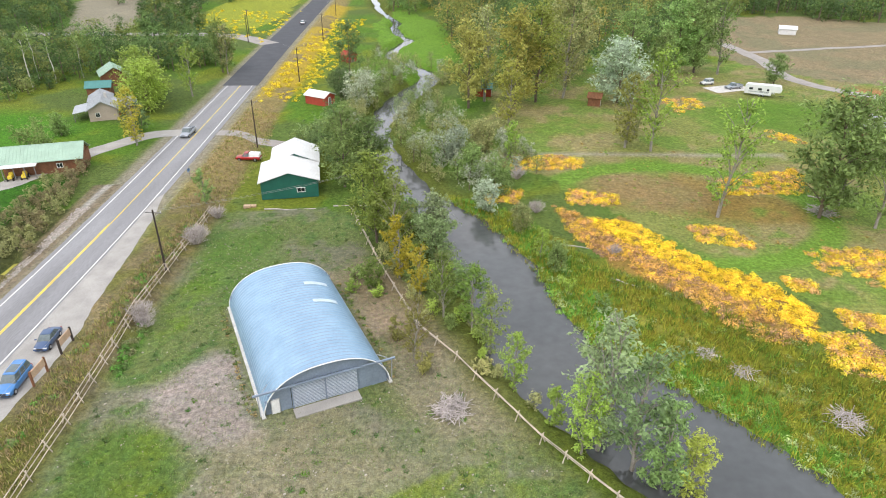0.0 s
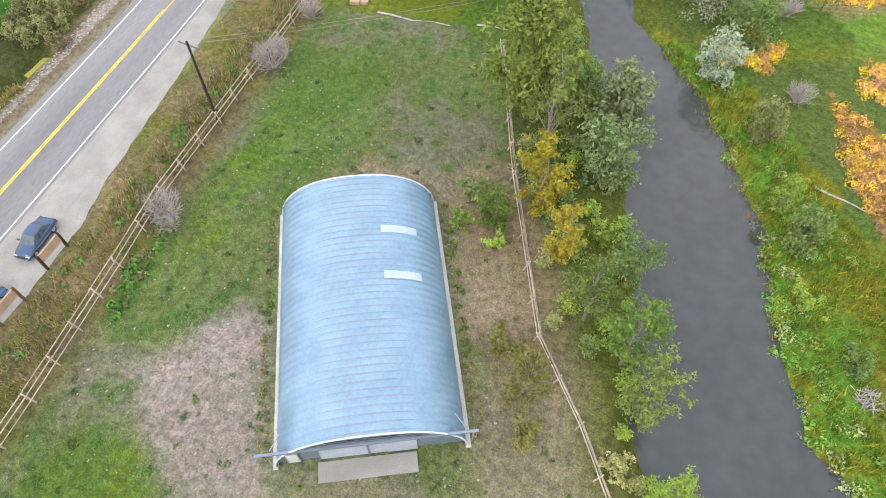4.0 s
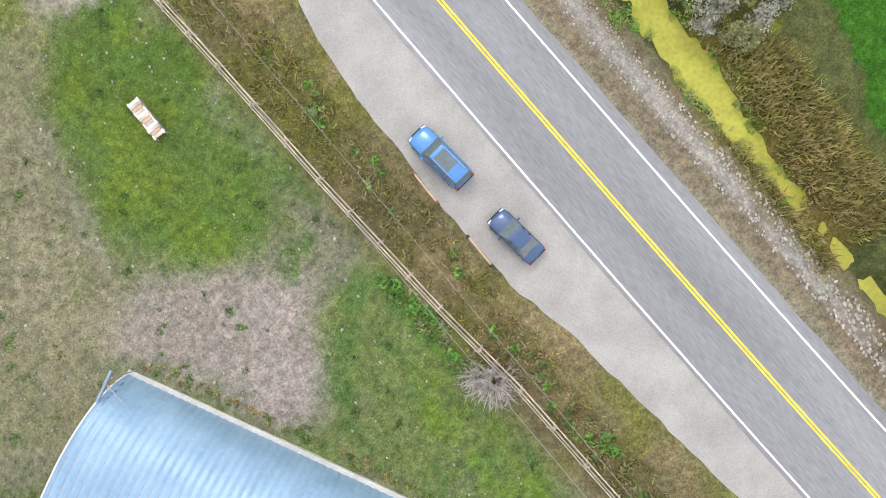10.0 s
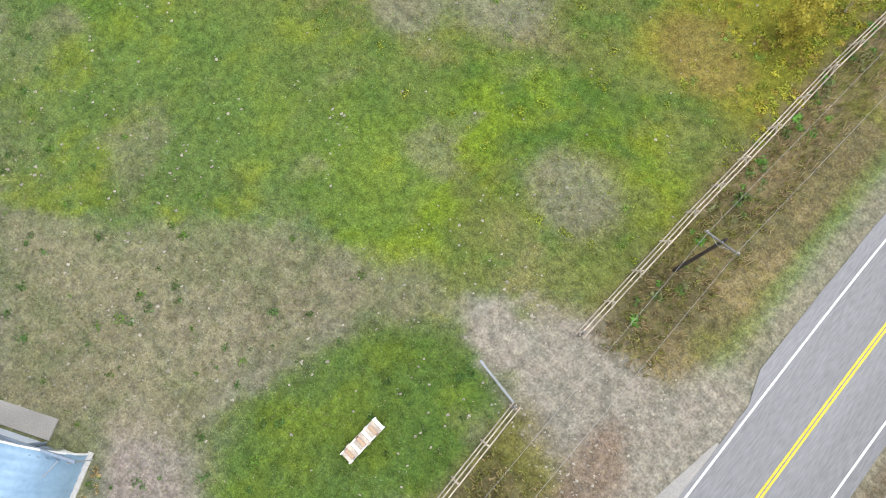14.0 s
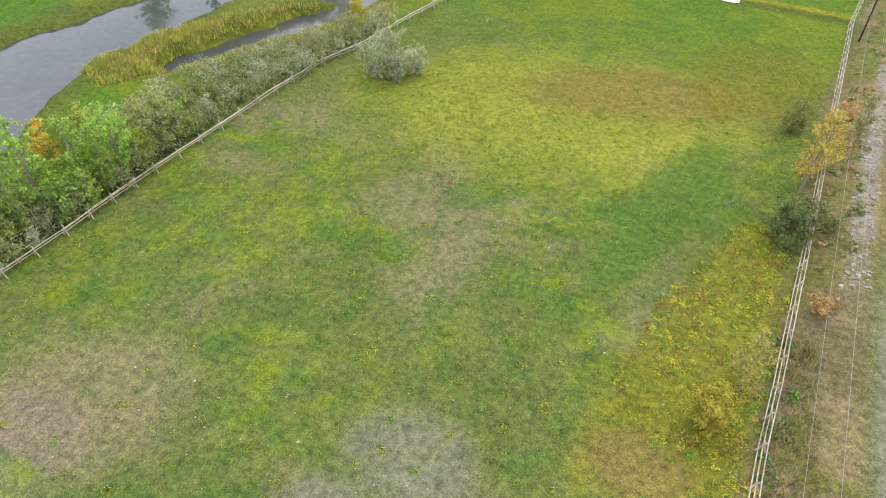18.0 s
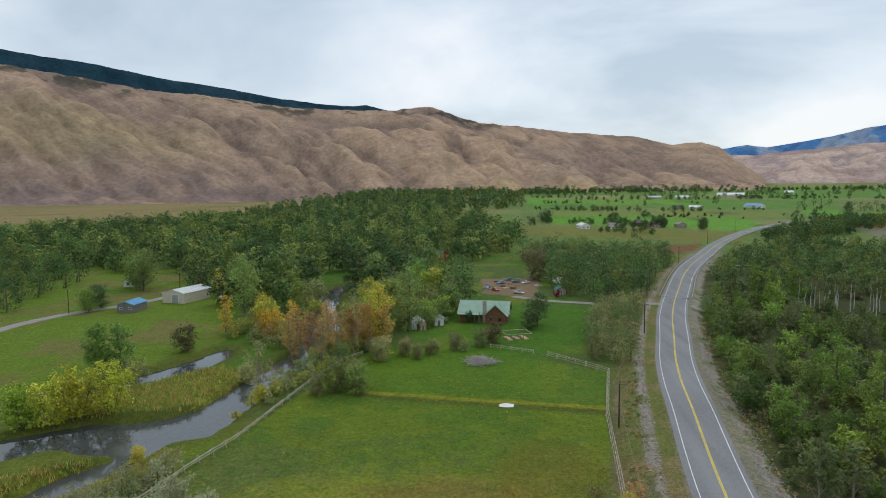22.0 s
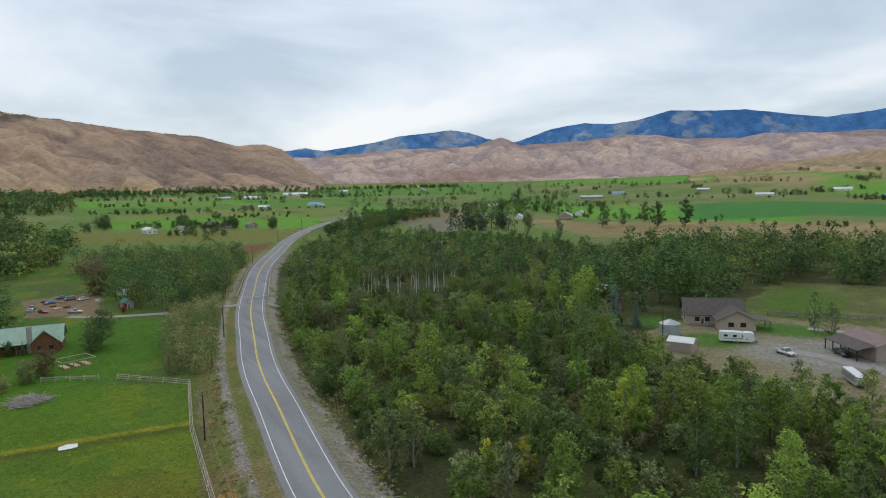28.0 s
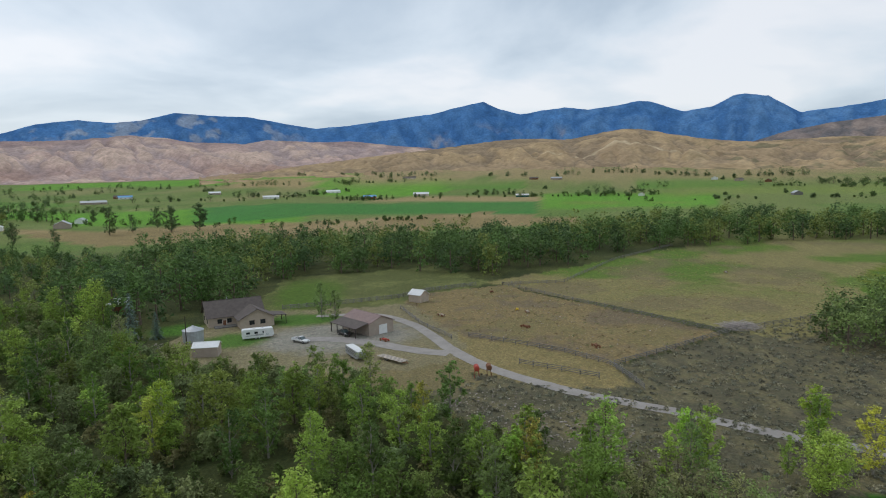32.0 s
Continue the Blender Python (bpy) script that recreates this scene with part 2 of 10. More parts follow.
M_RUST = mat("rusty_iron", (0.20, 0.085, 0.04), rough=0.85, var=0.3, scale=2, fine=14)
M_GLASS = mat("dark_window_glass", (0.02, 0.025, 0.03), rough=0.08, var=0.2, scale=0.5, fine=3, bump=0, spec=0.6)
M_CAR_GLASS = mat("tinted_car_glass", (0.10, 0.135, 0.14), rough=0.06, var=0.15, scale=1.5, fine=6, bump=0, spec=0.8)
M_TYRE = mat("tyre_rubber", (0.02, 0.02, 0.02), rough=0.85, var=0.2, scale=4, fine=20)
M_CHROME = mat("bright_alloy", (0.55, 0.56, 0.58), rough=0.3, var=0.08, scale=4, fine=20, metal=0.8, bump=0)
M_LAMP_RED = mat("red_lens", (0.35, 0.015, 0.015), rough=0.25, var=0.1, scale=6, fine=20, bump=0)
M_LAMP_CLEAR = mat("clear_lens", (0.6, 0.62, 0.64), rough=0.2, var=0.1, scale=6, fine=20, bump=0)
M_TRIM = mat("black_trim", (0.025, 0.025, 0.028), rough=0.6, var=0.15, scale=4, fine=20, bump=0)
M_WHITE = mat("white_paint", (0.78, 0.78, 0.76), rough=0.6, var=0.08, scale=1, fine=9)
M_CREAM = mat("cream_siding", (0.64, 0.57, 0.46), rough=0.7, var=0.07, scale=0.6, fine=7)
M_SIGN_BOARD = mat("tan_sign_board", (0.52, 0.36, 0.24), rough=0.7, var=0.12, scale=1, fine=9)
M_SIGN_BLUE = mat("blue_sign", (0.05, 0.22, 0.52), rough=0.5, var=0.08, scale=2, fine=9)
M_CABLE = mat("pale_cable", (0.35, 0.34, 0.32), rough=0.7, var=0.1, scale=2, fine=9, bump=0)
M_INSULATOR = mat("porcelain", (0.5, 0.5, 0.5), rough=0.3, var=0.1, scale=8, fine=20, bump=0)


def car_paint(name, colour):
    m = mat(name, colour, rough=0.32, var=0.05, scale=2, fine=20, bump=0, metal=0.25)
    m.node_tree.nodes["Principled BSDF"].inputs["Coat Weight"].default_value = 0.6
    return m
# ---- shape of the land ----
ROAD = np.array([(-95, 900), (-75, 620), (-63, 372), (-58.3, 228), (-56.2, 179), (-53.9, 121), (-52.9, 85), (-52.7, 54), (-52.8, 30),
                 (-53.2, 0), (-54.9, -27), (-56.4, -45), (-58.0, -64), (-59.6, -76), (-61.4, -88), (-63.4, -101), (-66.2, -121), (-69.6, -140), (-75.3, -165.4),
                 (-83.6, -202), (-90.2, -227), (-101.5, -265.5), (-113, -304), (-126.3, -344), (-151.9, -410), (-193, -505), (-254, -612), (-345, -725), (-470, -830)], float)
RIVER = np.array([(-40, 420, 2.2), (-30, 352, 2.0), (-18.6, 313, 1.9), (-19.4, 301, 1.9), (-16.1, 281, 1.9), (-10.6, 268.7, 2.0), (-13.7, 261.4, 1.9), (-16.6, 250, 1.9), (-17.2, 240, 2.0), (-14.4, 230.3, 1.9), (-8.7, 222.4, 1.9), (-3.9, 215, 2.2), (-2, 204, 3.2),
                  (-7, 190, 3.6), (-12, 174, 3.6), (-15, 157, 3.0), (-13, 141, 2.8), (-8.8, 126, 2.7), (-3.6, 112, 2.8), (-1, 106, 3.5), (3, 99, 5), (6.5, 90, 5.2), (9.5, 80, 5.6),
                  (11, 70, 5.6), (13.5, 62, 6.2), (19, 55, 7), (25, 47, 7.5), (31, 39, 7.5), (40, 26, 8), (54, 6, 9), (68, -20, 9.5),
                  (74, -38, 10.2), (71.3, -45, 9.8), (70.6, -54.5, 9.6), (69, -64.6, 8.8), (65.2, -75.5, 7.2), (54.7, -83, 7.4), (44.5, -84, 9.4), (37, -89, 9.0), (33.8, -99, 5.8), (33.8, -112, 4.8), (32, -130, 5.4), (31.5, -145, 4.4),
                  (34, -167, 4.4), (37, -191, 6), (46, -215, 4.8), (54, -248, 5), (55, -280, 5), (47, -297, 5.5), (42, -330, 6), (37, -356, 6), (31, -396, 5.5), (20, -480, 4)], float)
SLOUGHS = [np.array([(51.5, -41, 2.4), (50.7, -44.8, 3.2), (48.6, -51, 3.0), (45, -58.7, 3.8), (41.3, -66.7, 3.8), (39.4, -71.5, 3.4), (38, -78, 3.4)], float),
           np.array([(67, -113, 3), (65, -119, 4.4), (61, -127, 5), (57.6, -135, 5), (56, -143, 4), (57, -151, 2.5)], float)]
ALGAE = [np.array([(-63.3, 2, .8), (-63.8, 20, 1.4), (-64.8, 37, 2.0), (-65.2, 41, 1.6), (-64.2, 44.5, 0.8), (-64.6, 50, 1.6), (-64.4, 56, 1.5), (-63.8, 62, 1.6), (-63.4, 70, .7), (-63, 84, .5)], float),
         np.array([(95, -63, 3.5), (100, -69, 6.5), (110, -69, 7), (124, -62, 6)], float)]
WATER_Z = -3.0


def smooth(a, b, v):
    k = np.clip((v - a) / (b - a), 0, 1)
    return k * k * (3 - 2 * k)


def road_side(x, y):
    """Distance from the road's middle line, positive to the east."""
    order = ROAD[::-1]
    xr = np.interp(y, order[:, 1], order[:, 0])
    slope = np.interp(y, order[:, 1], np.gradient(order[:, 0], order[:, 1]))
    return (x - xr) / np.sqrt(1 + slope * slope)


def water_gap(line, x, y):
    """Distance beyond the bank of a watercourse: negative in the water."""
    best = np.full(np.shape(x), 1e9)
    for (ax, ay, aw), (bx, by, bw) in zip(line[:-1], line[1:]):
        dx, dy = bx - ax, by - ay
        k = np.clip(((x - ax) * dx + (y - ay) * dy) / (dx * dx + dy * dy), 0, 1)
        best = np.minimum(best, np.hypot(x - ax - k * dx, y - ay - k * dy) - (aw + k * (bw - aw)))
    return best


def wave(x, y, size, seed=0.0):
    """Soft cheap unevenness between -1 and 1."""
    a, b = x / size, y / size
    return (np.sin(a * 1.3 + b * 0.7 + seed) + np.sin(-a * 0.6 + b * 1.5 + 2.1 * seed + 1) + np.sin(a * 2.3 - b * 1.9 + 3.3 * seed + np.sin(b * 1.1 + seed)) + np.sin(a * 0.8 + b * 2.9 - seed + np.sin(a * 1.7))) / 4


def land(x, y):
    """Height of the ground."""
    x, y = np.asarray(x, float), np.asarray(y, float)
    d = road_side(x, y)
    base = -1.1 - 0.85 * smooth(5, 60, y) + 0.9 * smooth(95, 140, y)
    base = np.where(d < 0, -1.0 - 0.5 * smooth(20, -60, y) + 0.9 * smooth(85, 110, y), base)
    near = smooth(-88, -78, x) * smooth(70, 60, x) * smooth(-140, -128, y) * smooth(132, 122, y)
    base = base + 0.12 * wave(x, y, 7) + 0.05 * wave(x, y, 2.1, 4) * near
    toe_e = 9.6 + 2.2 * np.exp(-((y - 58) / 26) ** 2)
    toe = np.where(d > 0, toe_e, 5.2)
    z = -0.06 + (base + 0.06) * smooth(toe, toe + 5.0, np.abs(d))
    gap = water_gap(RIVER, x, y)
    for line in SLOUGHS:
        gap = np.minimum(gap, water_gap(line, x, y))
    gap = gap + 0.7 * wave(x, y, 2.3, 1) + 0.5 * wave(x, y, 5, 2)
    east = (gap < 18) & (x > -25)
    marsh = smooth(24, 4, gap) * east * smooth(-2, 8, water_gap(RIVER, x + 9, y + 3) - gap)
    z = z - 0.9 * marsh * (np.abs(d) > 12)
    z = np.where(np.abs(d) > 9, -4.1 + (z + 4.1) * smooth(-1.6, 1.8, gap), z)
    for line in ALGAE:
        g2 = water_gap(line, x, y) + 0.5 * wave(x, y, 1.3, 5) + 0.35 * wave(x, y, .6, 1)
        z = np.where(g2 < 3, np.minimum(z, -2.4 + 1.5 * smooth(-0.8, 1.4, g2)), z)
    far = np.hypot(x + 28, y - 25)
    south = np.clip(-(y - 25) / np.maximum(far, 1), -0.3, 1)
    lift = (0.012 + 0.018 * np.maximum(south, 0)) * np.maximum(far - 480, 0)
    lift = lift * (1 - 0.5 * smooth(-40, 200, x + 0.25 * y))
    # the bench that climbs to the golden hills in the west
    turn_ = np.degrees(np.arctan2(-(x + 28), y - 25)) % 360
    lift = lift + np.interp(turn_, [55, 72, 82, 90, 100, 110, 120, 130, 142], [20, 34, 48, 58, 60, 52, 36, 16, 0], left=0, right=0) * smooth(1150, 2300, far)
    return z + lift + 0.002 * np.minimum(far, 900) * wave(x, y, 130, 2) * smooth(250, 600, far)
# ---- building helpers ----
class Geo:
    """Gathers boxes, tubes and sheets into one mesh."""

    def __init__(self):
        self.v, self.f = [], []

    def add(self, verts, faces, m=None):
        k = len(self.v)
        self.v += [tuple(m @ Vector(p)) if m else tuple(p) for p in verts]
        self.f += [tuple(i + k for i in f) for f in faces]
        return self

    def box(self, x, y, z, sx, sy, sz, m=None, taper=1.0):
        """A box with its middle at x, y and its foot at z, edges softly cut."""
        hx, hy, c = sx / 2, sy / 2, min(0.12 * min(sx, sy, sz), 0.02)
        p = []
        for zz, k, q in ((z, 1, c), (z + c, 1, 0), (z + sz - c, taper, 0), (z + sz, taper, c)):
            p += [(x + a * (hx * k - q), y + b * (hy * k - q), zz) for a, b in ((-1, -1), (1, -1), (1, 1), (-1, 1))]
        f = [(3, 2, 1, 0), (12, 13, 14, 15)]
        for r in range(3):
            f += [(4 * r + i, 4 * r + (i + 1) % 4, 4 * r + 4 + (i + 1) % 4, 4 * r + 4 + i) for i in range(4)]
        return self.add(p, f, m)

    def tube(self, pts, radii, sides=6, m=None):
        pts = [Vector(p) for p in pts]
        if isinstance(radii, (int, float)):
            radii = [radii] * len(pts)
        rings, faces = [], []
        for i, p in enumerate(pts):
            d = (pts[min(i + 1, len(pts) - 1)] - pts[max(i - 1, 0)]).normalized()
            a = d.orthogonal().normalized() if abs(d.z) > 0.9 else d.cross(Vector((0, 0, 1))).normalized()
            b = d.cross(a)
            rings += [p + radii[i] * (math.cos(2 * math.pi * k / sides) * a + math.sin(2 * math.pi * k / sides) * b) for k in range(sides)]
        for i in range(len(pts) - 1):
            faces += [(i * sides + k, i * sides + (k + 1) % sides, (i + 1) * sides + (k + 1) % sides, (i + 1) * sides + k) for k in range(sides)]
        faces += [tuple(reversed(range(sides))), tuple(range((len(pts) - 1) * sides, len(pts) * sides))]
        return self.add(rings, faces, m)

    def prism(self, outline, y0, y1, m=None):
        """An outline in x, z drawn out along y."""
        n = len(outline)
        p = [(x, y0, z) for x, z in outline] + [(x, y1, z) for x, z in outline]
        f = [tuple(range(n)), tuple(reversed(range(n, 2 * n)))] + [(i + n, (i + 1) % n + n, (i + 1) % n, i) for i in range(n)]
        return self.add(p, f, m)

    def loft(self, rings, m=None):
        n = len(rings[0])
        p = [q for r in rings for q in r]
        f = [tuple(reversed(range(n))), tuple(range((len(rings) - 1) * n, len(rings) * n))]
        for i in range(len(rings) - 1):
            f += [(i * n + k, i * n + (k + 1) % n, (i + 1) * n + (k + 1) % n, (i + 1) * n + k) for k in range(n)]
        return self.add(p, f, m)

    def mesh(self, name, material, smooth_=False):
        me = bpy.data.meshes.new(name)
        me.from_pydata(self.v, [], self.f)
        me.materials.append(material)
        bm = bmesh.new()
        bm.from_mesh(me)
        bmesh.ops.recalc_face_normals(bm, faces=bm.faces)
        bm.to_mesh(me)
        bm.free()
        if smooth_:
            me.shade_smooth()
        return me


def part(name, geo, material, parent, label="", smooth_=False, m=None):
    """Links one mesh under a thing or under a part."""
    ob = new(name, geo if isinstance(geo, bpy.types.Mesh) else geo.mesh(name, material, smooth_))
    ob.parent = parent
    if m:
        ob.matrix_basis = m
    return tagged(ob, label)


def thing(name, label, category, m=None, group=""):
    ob = new(name)
    ob.empty_display_size = 0.2
    if m:
        ob.matrix_basis = m
    return tagged(ob, label, category, group)


def single(name, geo, material, label, category, m=None, group="", kind="", smooth_=False):
    ob = new(name, geo if isinstance(geo, bpy.types.Mesh) else geo.mesh(name, material, smooth_))
    if m:
        ob.matrix_basis = m
    return tagged(ob, label, category, group, kind)


def array_mesh(name, verts, faces, material, smooth_=False):
    """A mesh from arrays: verts (n, 3), faces (m, 3 or 4)."""
    verts, faces = np.asarray(verts, np.float32), np.asarray(faces, np.int32)
    me = bpy.data.meshes.new(name)
    me.vertices.add(len(verts))
    me.vertices.foreach_set("co", verts.ravel())
    k = faces.shape[1]
    me.loops.add(faces.size)
    me.loops.foreach_set("vertex_index", faces.ravel())
    me.polygons.add(len(faces))
    me.polygons.foreach_set("loop_start", np.arange(0, faces.size, k, dtype=np.int32))
    me.polygons.foreach_set("use_smooth", np.full(len(faces), smooth_))
    me.update(calc_edges=True)
    me.materials.append(material)
    return me


def paint(me, colours):
    at = me.color_attributes.new("cover", "FLOAT_COLOR", "POINT")
    vivid = (colours.max(1) - colours.min(1)) / (colours.max(1) + 1e-6)
    growth = 0.25 + 0.75 * smooth(0.26, 0.55, vivid)
    at.data.foreach_set("color", np.concatenate([colours, growth[:, None]], 1).astype(np.float32).ravel())


def ground_z(x, y):
    return float(land(x, y))


def at(x, y, turn=0.0, dz=0.0, size=1.0):
    """A pose on the ground."""
    return pose(x, y, ground_z(x, y) + dz, 0, 0, turn) @ Matrix.Scale(size, 4)


def vnoise(x, y, size, seed=0):
    """Value noise between 0 and 1."""
    x, y = np.asarray(x) / size + 1000.5 + seed * 17.3, np.asarray(y) / size + 1000.5 + seed * 7.7
    i, j = np.floor(x).astype(np.int64), np.floor(y).astype(np.int64)
    u, v = x - i, y - j
    u, v = u * u * (3 - 2 * u), v * v * (3 - 2 * v)

    def rnd(a, b):
        h = (a * 374761393 + b * 668265263 + seed * 974711) & 0xFFFFFFFF
        h = ((h ^ (h >> 13)) * 1274126177) & 0xFFFFFFFF
        return ((h ^ (h >> 16)) & 0xFFFF) / 65535.0
    return (rnd(i, j) * (1 - u) + rnd(i + 1, j) * u) * (1 - v) + (rnd(i, j + 1) * (1 - u) + rnd(i + 1, j + 1) * u) * v


def fbm(x, y, size, seed=0, octaves=4):
    total, amount = 0, 0
    for k in range(octaves):
        total, amount = total + vnoise(x, y, size / 2 ** k, seed + k) / 1.7 ** k, amount + 1 / 1.7 ** k
    return total / amount


def inside(poly, x, y):
    """Which points lie in a polygon."""
    hit = np.zeros(np.shape(x), bool)
    for (ax, ay), (bx, by) in zip(poly, poly[1:] + poly[:1]):
        cross = ((ay > y) != (by > y)) & (x < (bx - ax) * (y - ay) / ((by - ay) or 1e-9) + ax)
        hit ^= cross
    return hit


def blob(x, y, cx, cy, rx, ry, turn=0.0, edge=0.35):
    """A soft ellipse, 1 inside."""
    c, s = math.cos(radians(turn)), math.sin(radians(turn))
    u, v = ((x - cx) * c + (y - cy) * s) / rx, (-(x - cx) * s + (y - cy) * c) / ry
    return smooth(1 + edge, 1 - edge, np.hypot(u, v) + 0.45 * (fbm(x, y, 5, 31) - 0.5) + 0.35 * (fbm(x, y, 1.2, 8) - 0.5))


def soft_inside(poly, x, y, edge=1.6):
    """A polygon with a frayed, softened edge, 1 inside."""
    near = np.full(np.shape(x), 1e9)
    for (ax, ay), (bx, by) in zip(poly, poly[1:] + poly[:1]):
        dx, dy = bx - ax, by - ay
        k = np.clip(((x - ax) * dx + (y - ay) * dy) / (dx * dx + dy * dy), 0, 1)
        near = np.minimum(near, np.hypot(x - ax - k * dx, y - ay - k * dy))
    return smooth(edge, -edge, np.where(inside(poly, x, y), -near, near) + 2.6 * (fbm(x, y, 4, 91) - 0.5) + 1.6 * (fbm(x, y, 1.1, 92) - 0.5))


def along(line, step):
    """Points about a step apart on a polyline, with the distance gone."""
    line = [Vector((*p[:2], 0)) for p in line]
    out = []
    for a, b in zip(line[:-1], line[1:]):
        n = max(1, round((b - a).length / step))
        out += [a.lerp(b, k / n) for k in range(n)]
    return out + [line[-1]]
# ---- ground ----
GREEN, LUSH, LIME, DRY = (0.115, 0.165, 0.045), (0.10, 0.205, 0.022), (0.225, 0.255, 0.028), (0.27, 0.235, 0.135)
DIRT, OCHRE = (0.41, 0.34, 0.31), (0.235, 0.185, 0.022)
FOREST = (0.065, 0.075, 0.03)

RANCH_YARD = [(-160, -98), (-190, -112), (-222, -112), (-235, -80), (-246, -58), (-205, -28), (-182, -18), (-168, -30), (-160, -50), (-158, -80)]
CORRAL = [(-292, -33), (-263, -3), (-220, 46), (-181, 17), (-190, 5), (-202, -24), (-240, -60), (-268, -62)]
PASTURE = [(-299, -42), (-268, -4), (-221, 53), (-214, 62), (-250, 90), (-330, 110), (-520, 210), (-520, 100), (-440, 40), (-357, -6)]
SAGE_SLOPE = [(-120, 40), (-122, 28), (-136, -2), (-152, -20), (-168, -12), (-162, 8), (-166, 22), (-181, 18), (-219.5, 47), (-240, 70), (-254, 86), (-214, 112), (-150, 116)]
# bearing from, bearing to, distance from, distance to, shift outwards per degree, colour
EMERALD, GRASS_A, GRASS_B, HAY, STUBBLE = (0.055, 0.20, 0.045), (0.13, 0.31, 0.035), (0.115, 0.235, 0.045), (0.20, 0.235, 0.065), (0.36, 0.265, 0.155)
FIELDS = [(119.8, 138.4, 660, 790, 5, GRASS_A), (128.2, 138.4, 800, 990, 0, GRASS_A), (99, 119.8, 740, 1010, 4, EMERALD), (119.6, 128.4, 790, 1110, -9, EMERALD), (97.6, 114, 1010, 1165, 4, STUBBLE), (84, 98.6, 850, 1240, 1, GRASS_A),
          (85, 98, 960, 985, 0, HAY), (107, 118.6, 1290, 1800, 3, GRASS_A), (100, 107.2, 1420, 1640, 0, GRASS_B), (114.6, 141, 1650, 2400, 20, GRASS_A), (82, 90.5, 1350, 1600, 4, GRASS_B), (118.5, 126, 1610, 2050, 8, STUBBLE),
          (138.3, 156.6, 900, 1050, 0, GRASS_A), (143, 161, 1500, 2600, 0, GRASS_B), (138, 146, 1120, 1400, 10, GRASS_B), (154.5, 178.8, 1050, 1240, 0, GRASS_B), (163, 178.8, 1250, 1500, 0, GRASS_A), (166, 178, 1230, 1262, 0, HAY),
          (159.9, 176.8, 690, 860, 4, GRASS_A), (158, 176.8, 880, 1000, 0, HAY), (161, 179.4, 560, 670, 3, (0.19, 0.185, 0.05)), (160, 174, 1585, 1620, 0, STUBBLE), (156, 179, 1700, 2200, 0, GRASS_B), (150, 178, 2300, 2800, 0, HAY), (155, 165, 1320, 1480, -5, GRASS_B)]
BROWN_STRIP = [(-405, -365), (-480, -258), (-668, -10), (-790, -160), (-590, -398), (-500, -470), (-488, -580), (-430, -430)]
GOLD_BAND = [(21, 106.5), (28, 99.5), (34.6, 98), (38.8, 90), (42.5, 82.5), (47, 81.5), (51, 72), (48.5, 64.5), (42, 64.5), (38.6, 68.6), (33, 78.5), (27.4, 86), (23.6, 92.5)]
JUNKYARD = [(-14, -254), (-11, -302), (-42, -306), (-39, -242)]
BROWN_LOT = [(-137, -500), (-182, -517), (-169, -470), (-120, -418)]
BENCH = [(-365, -665), (-535, -856), (-612, -838), (-505, -660), (-340, -480), (-320, -500)]


